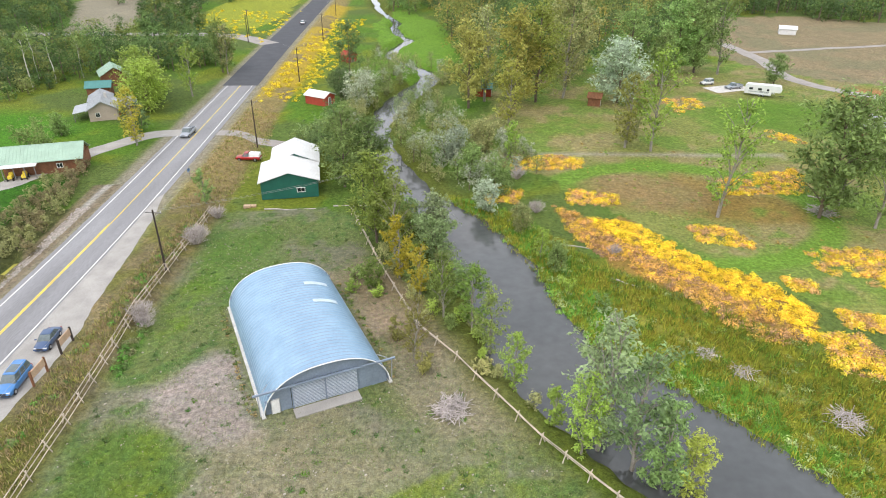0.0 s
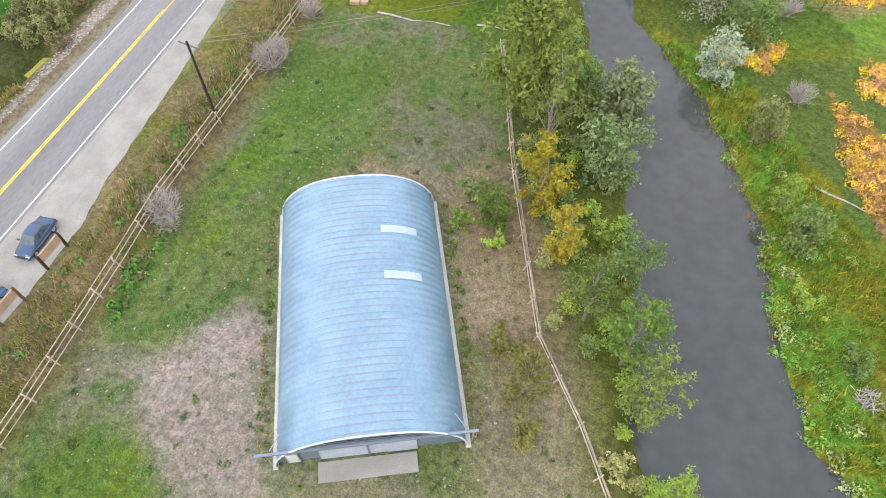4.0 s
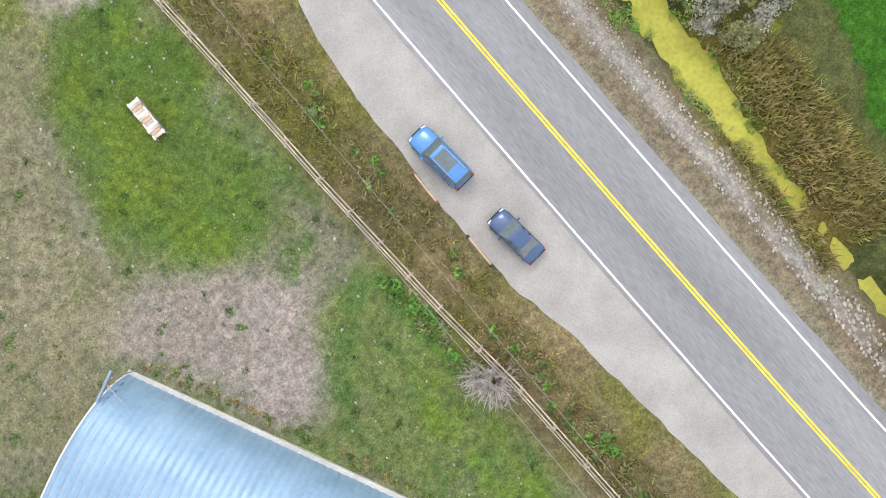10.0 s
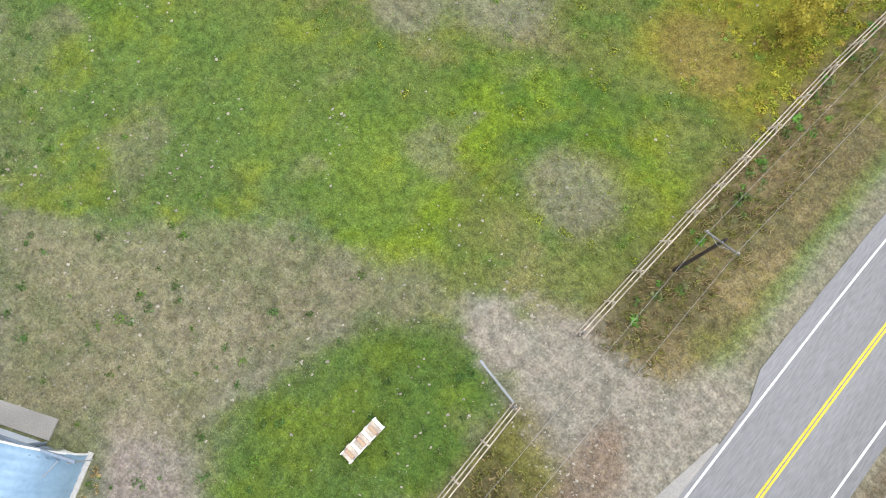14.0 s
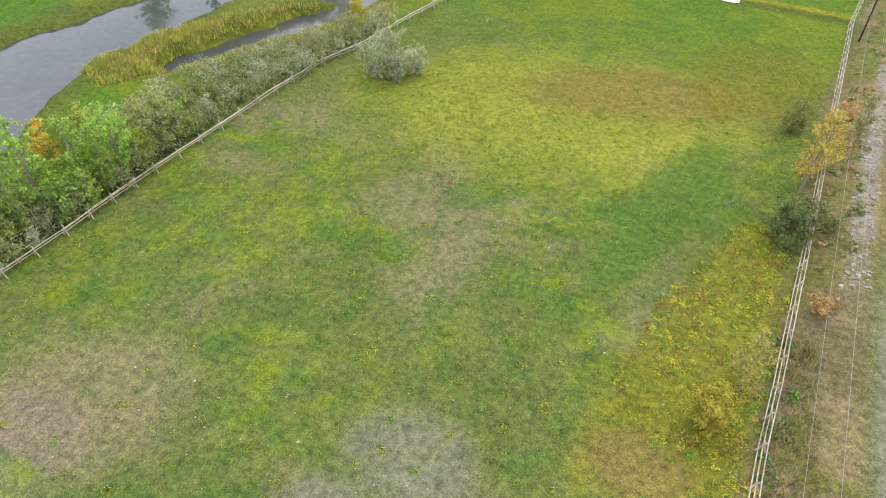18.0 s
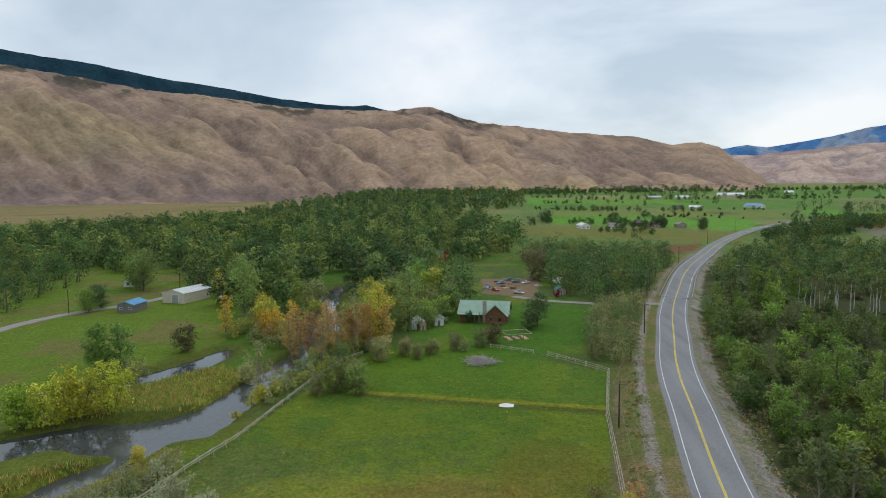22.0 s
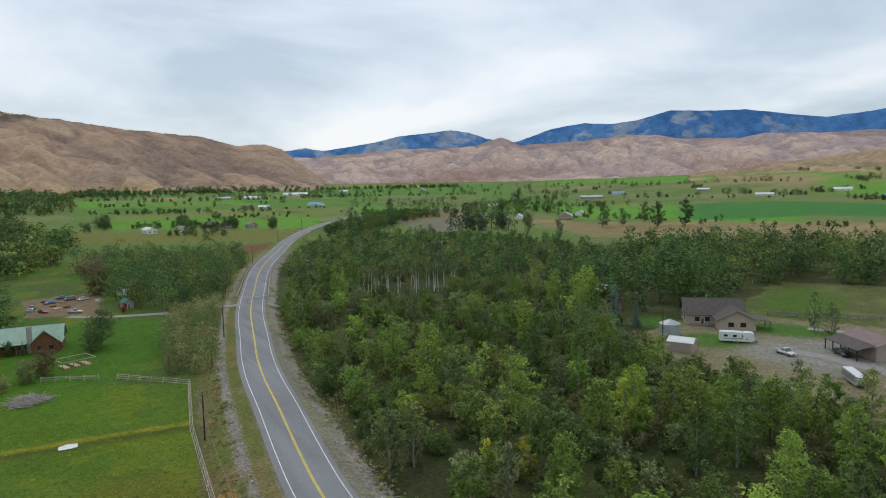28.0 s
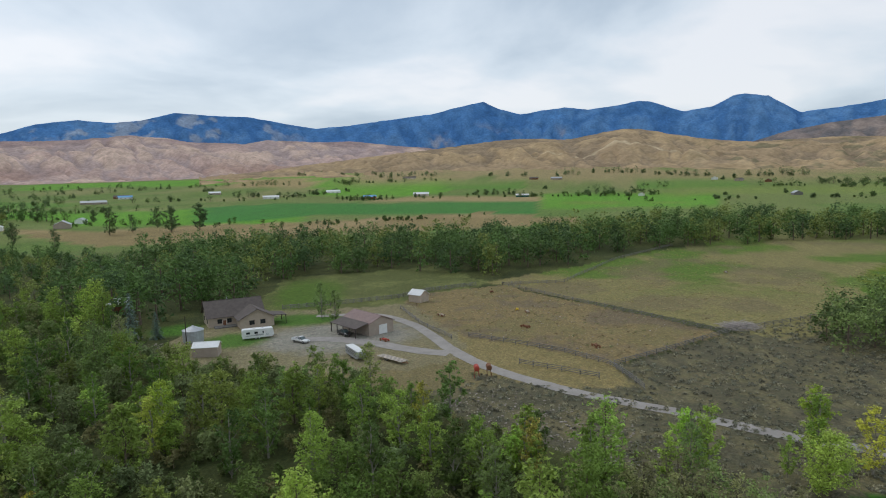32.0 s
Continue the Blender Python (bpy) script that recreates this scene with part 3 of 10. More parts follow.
def cover(x, y):
    """The colour of what covers the ground."""
    def mix(c, colour, w):
        w = np.clip(w, 0, 1)[:, None]
        return c * (1 - w) + np.array(colour) * w

    n1, n2, n3, n4 = fbm(x, y, 14, 1), fbm(x, y, 4, 2), fbm(x, y, 30, 3), fbm(x, y, 1.6, 5)
    d = road_side(x, y)
    jx, jy = x + 5 * (n1 - 0.5) + 3 * (n2 - 0.5), y + 5 * (fbm(x, y, 9, 12) - 0.5) + 3 * (n4 - 0.5)
    far = np.hypot(x + 28, y - 25)
    c = np.tile(np.array(GREEN), (len(x), 1))
    c = mix(c, LUSH, smooth(0.4, 0.6, n3))
    c = mix(c, LIME, smooth(0.52, 0.66, n1) * 0.6)
    # the meadow between the fences, south of the gate
    meadow = inside([(-39, 30), (32, 24), (32, -60), (22, -85), (15, -140), (-20, -152), (-52, -131), (-46, -95), (-41, -30)], x, y).astype(float)
    c = mix(c, (0.165, 0.195, 0.058), meadow)
    c = mix(c, DRY, meadow * smooth(0.48, 0.72, fbm(x, y, 11, 21)) * smooth(-75, -20, y) * 0.75)
    c = mix(c, (0.215, 0.27, 0.03), meadow * smooth(0.42, 0.60, fbm(x, y, 13, 22)) * smooth(0.40, 0.60, n4) * 0.9)
    c = mix(c, (0.08, 0.17, 0.03), meadow * smooth(0.55, 0.64, fbm(x, y, 2.2, 29)) * 0.5)
    c = mix(c, (0.075, 0.175, 0.028), meadow * smooth(0.54, 0.68, fbm(x, y, 6, 23)) * 0.5)
    c = mix(c, (0.32, 0.325, 0.045), blob(x, y, -8, -52, 26, 17, 10) * 0.8)
    c = mix(c, (0.105, 0.205, 0.014), meadow * smooth(-55, -100, y) * 0.75)
    c = mix(c, (0.20, 0.255, 0.022), meadow * smooth(-55, -90, y) * smooth(0.45, 0.62, fbm(x, y, 8, 84)) * 0.7)
    c = mix(c, (0.25, 0.19, 0.055), blob(x, y, -17, -60, 16, 8, 15) * 0.8)
    c = mix(c, (0.24, 0.235, 0.03), soft_inside([(-39, 2), (-33, 2), (-26.5, 2), (-27, -8), (-30, -20), (-35, -36), (-42, -36), (-40, -14)], x, y) * 0.85)
    c = mix(c, (0.26, 0.19, 0.075), blob(x, y, -31, -1.5, 4, 3) * 0.7)
    c = mix(c, OCHRE, blob(x, y, -34, -72, 9, 14, -12) * 0.5)
    c = mix(c, (0.10, 0.19, 0.03), blob(x, y, -27, -35, 4, 16, -14) * 0.8)
    c = mix(c, (0.115, 0.22, 0.015), blob(x, y, -13, -128, 24, 22, 0) * 0.8)
    c = mix(c, (0.085, 0.20, 0.014), blob(x, y, -33, -185, 24, 45, -12) * 0.95)
    c = mix(c, (0.31, 0.25, 0.16), blob(x, y, 12, 12, 9, 7, 20) * 0.7)
    ditch = smooth(2.6, 0.8, np.abs(y + 104.5 + 0.12 * (x + 25) + 0.8 * (n2 - .5))) * meadow * (x < 8) * (x > -48)
    c = mix(c, (0.10, 0.11, 0.02), ditch * 0.7)
    c = mix(c, (0.34, 0.31, 0.03), smooth(1.6, 0.6, np.abs(y + 107 + 0.12 * (x + 25))) * meadow * (x < 8) * (x > -48) * 0.8)
    # the field round the metal barn
    field = inside([(-39, 28), (15, 30), (16, 40), (-1, 65), (-14, 100), (-20, 104), (-39, 102)], x, y).astype(float)
    c = mix(c, (0.155, 0.20, 0.075), field)
    c = mix(c, (0.25, 0.23, 0.175), field * smooth(0.47, 0.66, fbm(x, y, 9, 24)) * 0.75)
    c = mix(c, (0.09, 0.17, 0.05), field * smooth(0.56, 0.68, fbm(x, y, 2.6, 25)) * 0.8)
    c = mix(c, (0.32, 0.28, 0.215), blob(x, y, -8, 43, 17, 9, -22) * 0.5)
    c = mix(c, (0.34, 0.29, 0.235), blob(x, y, -18, 36, 20, 5.5, -18) * 0.45)
    c = mix(c, (0.36, 0.29, 0.225), blob(x, y, 1.5, 57, 7, 11, 30) * 0.7)
    c = mix(c, (0.33, 0.245, 0.175), blob(x, y, -6.5, 74, 4.5, 12, 24) * 0.8)
    c = mix(c, (0.31, 0.25, 0.18), blob(x, y, -20, 78, 7, 3.0, 15) * 0.75)
    c = mix(c, DIRT, soft_inside([(-17.7, 47), (-23, 47), (-29.6, 50.2), (-32.4, 54), (-29.3, 59.2), (-26.8, 63), (-24.2, 62), (-21.6, 55.5), (-19, 50.6)], x, y))
    c = mix(c, (0.33, 0.27, 0.235), soft_inside([(-17.7, 47), (-23, 47), (-29.6, 50.2), (-32.4, 54), (-29.3, 59.2), (-26.8, 63), (-24.2, 62), (-21.6, 55.5), (-19, 50.6)], x, y) * smooth(0.46, 0.62, fbm(x, y, 3.5, 86)) * 0.6)
    c = mix(c, (0.36, 0.27, 0.21), soft_inside([(-10.1, 70.6), (-7.2, 73.2), (-4.0, 69.0), (-4.6, 65.0), (-7.8, 65.2)], x, y) * smooth(0.34, 0.6, fbm(x, y, 1.6, 131)) * 0.9)
    c = mix(c, (0.36, 0.27, 0.21), soft_inside([(-25.9, 78.4), (-22.3, 81.9), (-18.8, 79.9), (-23.4, 76.6)], x, y) * smooth(0.38, 0.6, fbm(x, y, 1.4, 132)) * 0.8)
    lobe = soft_inside([(-30.2, 50.8), (-26.4, 47.7), (-23.1, 42), (-24.6, 34.2), (-28, 29.1), (-32.3, 28.2), (-36, 29.5), (-37.5, 32.4), (-37.8, 38.5), (-36.4, 45.7), (-34, 50.3)], x, y)
    c = mix(c, (0.10, 0.175, 0.035), lobe * 0.92)
    c = mix(c, (0.15, 0.215, 0.03), lobe * smooth(0.48, 0.64, fbm(x, y, 3, 87)) * 0.7)
    c = mix(c, (0.22, 0.22, 0.15), lobe * smooth(0.52, 0.68, fbm(x, y, 4, 88)) * smooth(-33, -37, x) * 0.8)
    c = mix(c, (0.15, 0.25, 0.025), blob(x, y, -33.5, 76, 2.4, 11, -3) * smooth(0.34, 0.56, fbm(x, y, 3, 94)) * 0.85)
    c = mix(c, (0.105, 0.195, 0.04), blob(x, y, -30, 86, 6, 12, 0) * 0.75)
    c = mix(c, (0.08, 0.20, 0.025), blob(x, y, -37.5, 62.5, 1.6, 5, 0) * 0.9)
    c = mix(c, (0.115, 0.20, 0.05), blob(x, y, -4, 32, 11, 9, -30) * 0.8)
    c = mix(c, (0.19, 0.275, 0.028), soft_inside([(-12.3, 27.4), (-16.2, 18.3), (-19.6, 9.1), (-24.3, 8.1), (-24.8, 18.7), (-26.7, 25.2), (-22.7, 28.7), (-16.4, 30.2)], x, y) * smooth(0.34, 0.58, fbm(x, y, 2.6, 89)) * 0.85)
    c = mix(c, (0.27, 0.25, 0.18), (blob(x, y, -15, 5, 5, 4) + blob(x, y, -30.7, 14.6, 3.6, 3) + blob(x, y, -10.7, 11, 3, 2.5)) * 0.75)
    c = mix(c, (0.29, 0.23, 0.17), blob(x, y, 15, 19, 8, 7, 20) * 0.8)
    band_ = soft_inside([(-1.6, 43.9), (-14, 33.4), (-25.6, 26.3), (-31, 26.4), (-24.2, 33.8), (-21.7, 41), (-21.6, 46), (-17.5, 48.7), (-10.5, 53.2)], x, y)
    c = mix(c, (0.30, 0.265, 0.18), band_ * 0.8)
    c = mix(c, (0.20, 0.21, 0.115), band_ * smooth(0.5, 0.66, fbm(x, y, 3, 90)) * 0.7)
    swale = inside([(-23, 27.5), (-17.4, 29.4), (-7.6, 37.8), (-0.5, 44.1), (6, 46), (16, 38), (30, 20), (-22, 14)], jx, jy)
    c = mix(c, (0.13, 0.205, 0.05), swale * 0.6)
    c = mix(c, (0.25, 0.30, 0.035), swale * smooth(0.56, 0.66, fbm(x, y, 7, 82)) * smooth(0.36, 0.55, n4) * 0.5)
    c = mix(c, (0.24, 0.23, 0.15), swale * smooth(0.58, 0.70, fbm(x, y, 8, 83)) * 0.6)
    # verge between fence and road
    verge = smooth(6.8, 8.2, d) * smooth(16.5, 14.2, d) * smooth(-150, -120, y) * smooth(420, 300, y)
    c = mix(c, (0.20, 0.16, 0.095), verge * 0.92)
    c = mix(c, (0.17, 0.17, 0.045), verge * smooth(0.48, 0.64, fbm(x, y, 6, 41)) * 0.8)
    c = mix(c, (0.30, 0.23, 0.14), verge * smooth(0.5, 0.66, n2) * 0.7)
    c = mix(c, (0.33, 0.25, 0.12), smooth(4.5, 7, d) * smooth(17, 12, d) * smooth(90, 120, y) * (y < 500) * 0.8)
    c = mix(c, (0.60, 0.42, 0.02), smooth(6, 8, d) * smooth(20, 14, d) * smooth(150, 172, y) * smooth(0.42, 0.52, n1) * 0.6)
    c = mix(c, (0.36, 0.21, 0.07), inside(GOLD_BAND, jx, jy) * 0.8)
    # roadside gravel and broken rock
    edge = smooth(8.0, 5.6, np.abs(d) + 0.9 * (n4 - .5)) * (np.abs(d) > 2)
    c = mix(c, (0.36, 0.31, 0.25), edge * 0.85)
    south_ = smooth(-22, -45, y)
    tanverge = south_ * smooth(4.6, 5.6, d) * smooth(15, 12, d)
    c = mix(c, (0.27, 0.215, 0.10), tanverge * 0.9)
    c = mix(c, (0.17, 0.20, 0.05), tanverge * smooth(0.45, 0.6, fbm(x, y, 9, 44)) * 0.8)
    rock = smooth(0.36, 0.56, fbm(x, y, 5, 47) + 0.12) * south_ * np.maximum(smooth(7.6, 8.6, d) * smooth(10.8, 9.6, d), smooth(-6, -7, d) * smooth(-11, -9.4, d)) * smooth(0.25, 0.5, n2 + 0.1)
    c = mix(c, (0.45, 0.38, 0.335), rock * 0.9)
    westrock = smooth(-6.0, -6.6, d) * smooth(-8.2, -7.4, d) * smooth(-30, 0, y) * (y < 110)
    c = mix(c, (0.245, 0.19, 0.14), smooth(-4.4, -5.0, d) * smooth(-10.2, -9.2, d) * smooth(-30, 0, y) * (y < 110) * 0.9)
    c = mix(c, (0.46, 0.42, 0.38), westrock * smooth(0.25, 0.5, n2))
    # gravel at the gate
    gate = blob(jx, jy, -40.5, 25.5, 6.4, 4.6, 0, 0.3) + blob(jx, jy, -47, 27, 3.5, 10, 0, 0.3) + blob(jx, jy, -33.5, 26, 3.5, 2.4, -15, .3)
    c = mix(c, (0.40, 0.35, 0.29), gate)
    c = mix(c, (0.27, 0.19, 0.15), blob(x, y, -44, 29, 1.8, 3.6, 10) * 0.8)
    # the river's banks and the marsh
    gap = np.minimum(water_gap(RIVER, x, y), np.minimum(water_gap(SLOUGHS[0], x, y), water_gap(SLOUGHS[1], x, y)))
    c = mix(c, (0.13, 0.15, 0.03), smooth(7, 2, gap) * 0.8)
    marsh = inside([(2, 112), (14, 104), (24, 88), (34, 76), (50, 58), (80, 20), (60, 8), (40, 28), (31, 48), (20, 62), (12, 84), (4, 98)], jx, jy).astype(float)
    c = mix(c, (0.15, 0.175, 0.02), marsh)
    c = mix(c, (0.13, 0.29, 0.04), marsh * smooth(11, 4, gap + 6 * (n2 - .5)))
    c = mix(c, (0.36, 0.40, 0.14), marsh * smooth(1.5, 0.6, np.abs(gap - 9.5 + 3 * (n1 - .5))) * (y < 74) * 0.85)
    c = mix(c, (0.27, 0.25, 0.03), marsh * smooth(0.45, 0.6, n2) * 0.7)
    reed = inside([(30, -76), (44, -72), (54, -60), (64, -42), (66, -34), (54, -30), (40, -52), (28, -70)], jx, jy) | inside([(40, -100), (66, -90), (78, -98), (60, -120), (48, -130), (38, -122)], jx, jy)
    c = mix(c, (0.22, 0.235, 0.035), reed * (0.55 + 0.4 * smooth(.4, .6, n2)))
    # east of the river
    c = mix(c, (0.15, 0.29, 0.035), inside([(-24, 200), (-8, 196), (6, 210), (4, 300), (-20, 350), (-28, 300), (-20, 240)], jx, jy) * 0.95)
    park = inside([(8, 126), (22, 118), (36, 92), (60, 66), (120, 20), (160, 60), (160, 240), (20, 200), (10, 150)], jx, jy).astype(float)
    c = mix(c, (0.24, 0.265, 0.085), park)
    c = mix(c, (0.33, 0.27, 0.15), park * smooth(0.44, 0.6, fbm(x, y, 11, 51)) * 0.8)
    c = mix(c, (0.30, 0.20, 0.06), park * (blob(x, y, 31, 110, 9, 6, 20) + blob(x, y, 46, 111, 10, 8, 0) + blob(x, y, 58, 104, 12, 6, 0)) * 0.8)
    c = mix(c, (0.14, 0.26, 0.04), park * smooth(0.50, 0.6, fbm(x, y, 8, 53)) * 0.7)
    c = mix(c, (0.30, 0.215, 0.12), blob(x, y, 40, 112, 13, 8, -25) * 0.8)
    ring = np.abs(np.hypot((x - 44) / 25, (y - 104) / 20) - 1.0)
    c = mix(c, (0.16, 0.29, 0.045), park * smooth(0.16, 0.07, ring) * 0.95)
    c = mix(c, (0.42, 0.37, 0.29), park * smooth(1.6, 0.7, np.abs(y - 131 - 0.0009 * (x - 40) ** 2 * -1 - 2 * (n1 - .5))) * (x < 75) * 0.8)
    c = mix(c, (0.31, 0.24, 0.165), inside([(100, 240), (108, 216), (120, 200), (137, 192), (170, 200), (230, 300), (180, 330), (136, 325)], jx, jy) * 0.95)
    c = mix(c, (0.24, 0.225, 0.14), inside([(100, 240), (108, 216), (120, 200), (137, 192), (170, 200), (230, 300), (180, 330), (136, 325)], jx, jy) * smooth(0.48, 0.62, n1) * 0.7)
    c = mix(c, (0.45, 0.20, 0.10), blob(x, y, 124, 179, 8, 11, -35) * 0.8)
    c = mix(c, (0.37, 0.32, 0.25), inside([(-191, 365), (-150, 372), (-128, 296), (-129, 270), (-150, 268)], jx, jy) * 0.95)
    c = mix(c, (0.33, 0.36, 0.05), inside([(-103, 284), (-112, 330), (-110, 375), (-74, 375), (-71, 310), (-76, 280)], jx, jy) * 0.9)
    c = mix(c, (0.12, 0.23, 0.03), blob(x, y, 92, 160, 20, 16, 0) * 0.9)
    east = inside([(60, -160), (80, -100), (130, -60), (400, -60), (400, -330), (120, -330), (90, -240)], jx, jy).astype(float)
    c = mix(c, (0.165, 0.25, 0.027), east)
    c = mix(c, (0.24, 0.19, 0.08), east * smooth(0.5, 0.64, fbm(x, y, 18, 52)) * 0.7)
    # west of the road
    west = (d < -9.5) & (far < 560) & (y < 100)
    c = mix(c, FOREST, west * 0.95)
    c = mix(c, (0.12, 0.13, 0.05), west * smooth(0.45, 0.6, n1) * 0.8)
    c = mix(c, (0.042, 0.145, 0.012), inside([(-75.5, 53.5), (-72, 66), (-70, 76), (-70, 112), (-200, 112), (-200, 46), (-79, 48.5)], jx, jy) * 1.0)
    c = mix(c, (0.075, 0.23, 0.018), blob(x, y, -105, 140, 22, 17, 0) * 0.95)
    slough = inside([(-66, 8), (-67, 32), (-67, 62), (-72, 62), (-74, 53), (-80, 48), (-86, 40), (-86, 8)], jx, jy)
    c = mix(c, (0.17, 0.155, 0.05), slough * 0.9)
    reedy = soft_inside([(-66, 57), (-69.4, 63.6), (-69, 69), (-68, 78), (-61, 78), (-62, 64)], x, y)
    c = mix(c, (0.15, 0.155, 0.03), reedy)
    c = mix(c, (0.22, 0.16, 0.06), reedy * smooth(0.45, 0.62, n2) * 0.8)
    c = mix(c, (0.20, 0.23, 0.03), slough * smooth(0.5, 0.6, n2) * 0.8)
    c = mix(c, (0.27, 0.37, 0.03), blob(x, y, -73, 37.5, 2.2, 2.4) * 0.9)
    c = mix(c, (0.15, 0.135, 0.09), inside(SAGE_SLOPE, jx, jy) * 1.0)
    c = mix(c, (0.25, 0.215, 0.13), inside(SAGE_SLOPE, jx, jy) * smooth(0.46, 0.62, n2) * 0.7)
    c = mix(c, (0.34, 0.27, 0.14), inside([(-240, -60), (-182, -22), (-168, -12), (-162, 8), (-166, 22), (-181, 18), (-262, 0)], jx, jy) * 0.95)
    c = mix(c, (0.21, 0.225, 0.09), inside([(-222, -112), (-300, -140), (-345, -80), (-300, -40), (-246, -56), (-235, -80)], jx, jy) * (0.6 + 0.4 * smooth(.4, .6, n1)))
    c = mix(c, (0.31, 0.27, 0.13), inside(PASTURE, jx, jy) * 1.0)
    c = mix(c, (0.13, 0.23, 0.035), inside(PASTURE, jx, jy) * smooth(0.44, 0.58, fbm(x, y, 45, 61)) * smooth(-262, -330, x) * 0.9)
    c = mix(c, (0.25, 0.20, 0.125), inside(PASTURE, jx, jy) * smooth(0.52, 0.66, fbm(x, y, 30, 64)) * 0.7)
    c = mix(c, (0.31, 0.235, 0.13), inside(CORRAL, jx, jy) * 1.0)
    c = mix(c, (0.25, 0.215, 0.11), inside(CORRAL, jx, jy) * smooth(0.5, 0.66, fbm(x, y, 20, 63)) * 0.6)
    c = mix(c, (0.24, 0.185, 0.13), inside(CORRAL, jx, jy) * smooth(0.46, 0.60, fbm(x, y, 12, 62)) * 0.9)
    c = mix(c, (0.27, 0.22, 0.125), inside([(-192, -46), (-162, -56), (-150, -32), (-158, -10), (-184, -18)], jx, jy) * 0.95)
    c = mix(c, (0.31, 0.265, 0.17), inside(RANCH_YARD, jx, jy) * 1.0)
    c = mix(c, (0.42, 0.385, 0.34), blob(x, y, -196, -62, 17, 22, 40) * 0.9)
    c = mix(c, (0.09, 0.215, 0.03), (blob(x, y, -184, -90, 9, 9) + blob(x, y, -214, -84, 9, 14, 20) + blob(x, y, -192, -116, 8, 8)) * 0.9)
    c = mix(c, (0.11, 0.19, 0.03), blob(x, y, -262, -108, 34, 14, 25) * 0.9)
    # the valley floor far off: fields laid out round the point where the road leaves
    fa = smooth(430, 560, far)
    turn_ = np.degrees(np.arctan2(-(x + 28), y - 25)) % 360
    n5, n6 = fbm(x, y, 160, 74), fbm(x, y, 45, 75)
    away = far * (1 + 0.05 * (n5 - 0.5)) + 14 * (n6 - 0.5)

    def block(b0, b1, r0, r1, slope=0.0, soft=10.0):
        """A field between two bearings and two distances; slope shifts it outwards with the bearing."""
        q = away - slope * (turn_ - b0)
        return smooth(b0 - 0.15, b0 + 0.15, turn_) * smooth(b1 + 0.15, b1 - 0.15, turn_) * smooth(r0 - soft, r0 + soft, q) * smooth(r1 + soft, r1 - soft, q)

    c = mix(c, (0.175, 0.215, 0.075), fa)
    c = mix(c, (0.26, 0.24, 0.12), fa * smooth(0.50, 0.62, n5) * 0.7)
    c = mix(c, (0.12, 0.20, 0.05), fa * smooth(0.48, 0.6, fbm(x * 0.5, y * 1.1, 120, 76)) * 0.7)
    for b0, b1, r0, r1, slope, colour in FIELDS:
        c = mix(c, colour, block(b0, b1, r0, r1, slope) * (0.82 + 0.18 * n6))
    rows_of = np.abs((away * 0.010) % 1 - 0.5) * 2
    c = mix(c, (0.07, 0.125, 0.035), fa * smooth(0.10, 0.03, rows_of) * smooth(0.42, 0.55, n6) * (far < 2000) * (turn_ > 140) * 0.7)
    c = mix(c, (0.34, 0.26, 0.155), fa * smooth(1480, 1800, far) * smooth(68, 72, turn_) * smooth(119, 113, turn_) * smooth(0.35, 0.55, n5 + 0.15) * 0.9)
    c = mix(c, (0.20, 0.25, 0.07), fa * smooth(1150, 1250, far) * smooth(1480, 1380, far) * smooth(70, 74, turn_) * smooth(90, 86, turn_) * 0.8)
    c = mix(c, (0.38, 0.285, 0.15), smooth(1000, 1120, far) * smooth(195, 199, turn_) * (turn_ < 260) * (0.75 + 0.25 * smooth(0.4, 0.6, n6)))
    c = mix(c, (0.20, 0.21, 0.07), smooth(1000, 1120, far) * smooth(195, 199, turn_) * (turn_ < 260) * smooth(0.05, 0.02, np.abs((away * 0.004) % 1 - 0.5)) * 0.8)
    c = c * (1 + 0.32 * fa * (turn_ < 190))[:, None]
    c = mix(c, (0.38, 0.275, 0.155), inside(BROWN_STRIP, jx, jy) * 0.9)
    c = mix(c, (0.47, 0.35, 0.21), inside(BROWN_STRIP, jx, jy) * smooth(0.5, 0.62, n6) * 0.8)
    c = mix(c, (0.24, 0.13, 0.06), inside(BROWN_LOT, jx, jy) * 1.0)
    c = mix(c, (0.30, 0.275, 0.20), inside(BENCH, jx, jy) * 0.9)
    c = mix(c, (0.36, 0.25, 0.13), blob(x, y, -430, -690, 75, 50, 40) * 0.9)
    c = mix(c, (0.31, 0.22, 0.15), inside(JUNKYARD, jx, jy) * 1.0)
    fine = 0.86 + 0.28 * fbm(x, y, 3.2, 81)
    grey = c.mean(1)[:, None]
    c = (grey + (c - grey) * 1.03) * 0.70
    return np.clip(c * fine[:, None] + 0.006, 0.004, 0.9)


def axis(stops, reach, grow):
    """Grid lines: stops are (from, to, step) in a row; beyond them the steps grow."""
    near = np.concatenate([np.arange(a, b, st) for a, b, st in stops])
    a, b = near[0], near[-1]
    left, right, sl, sr = [], [], stops[0][2], stops[-1][2]
    while a > -reach:
        sl *= grow
        a -= sl
        left.append(a)
    while b < reach:
        sr *= grow
        b += sr
        right.append(b)
    return np.array(left[::-1] + list(near) + right)


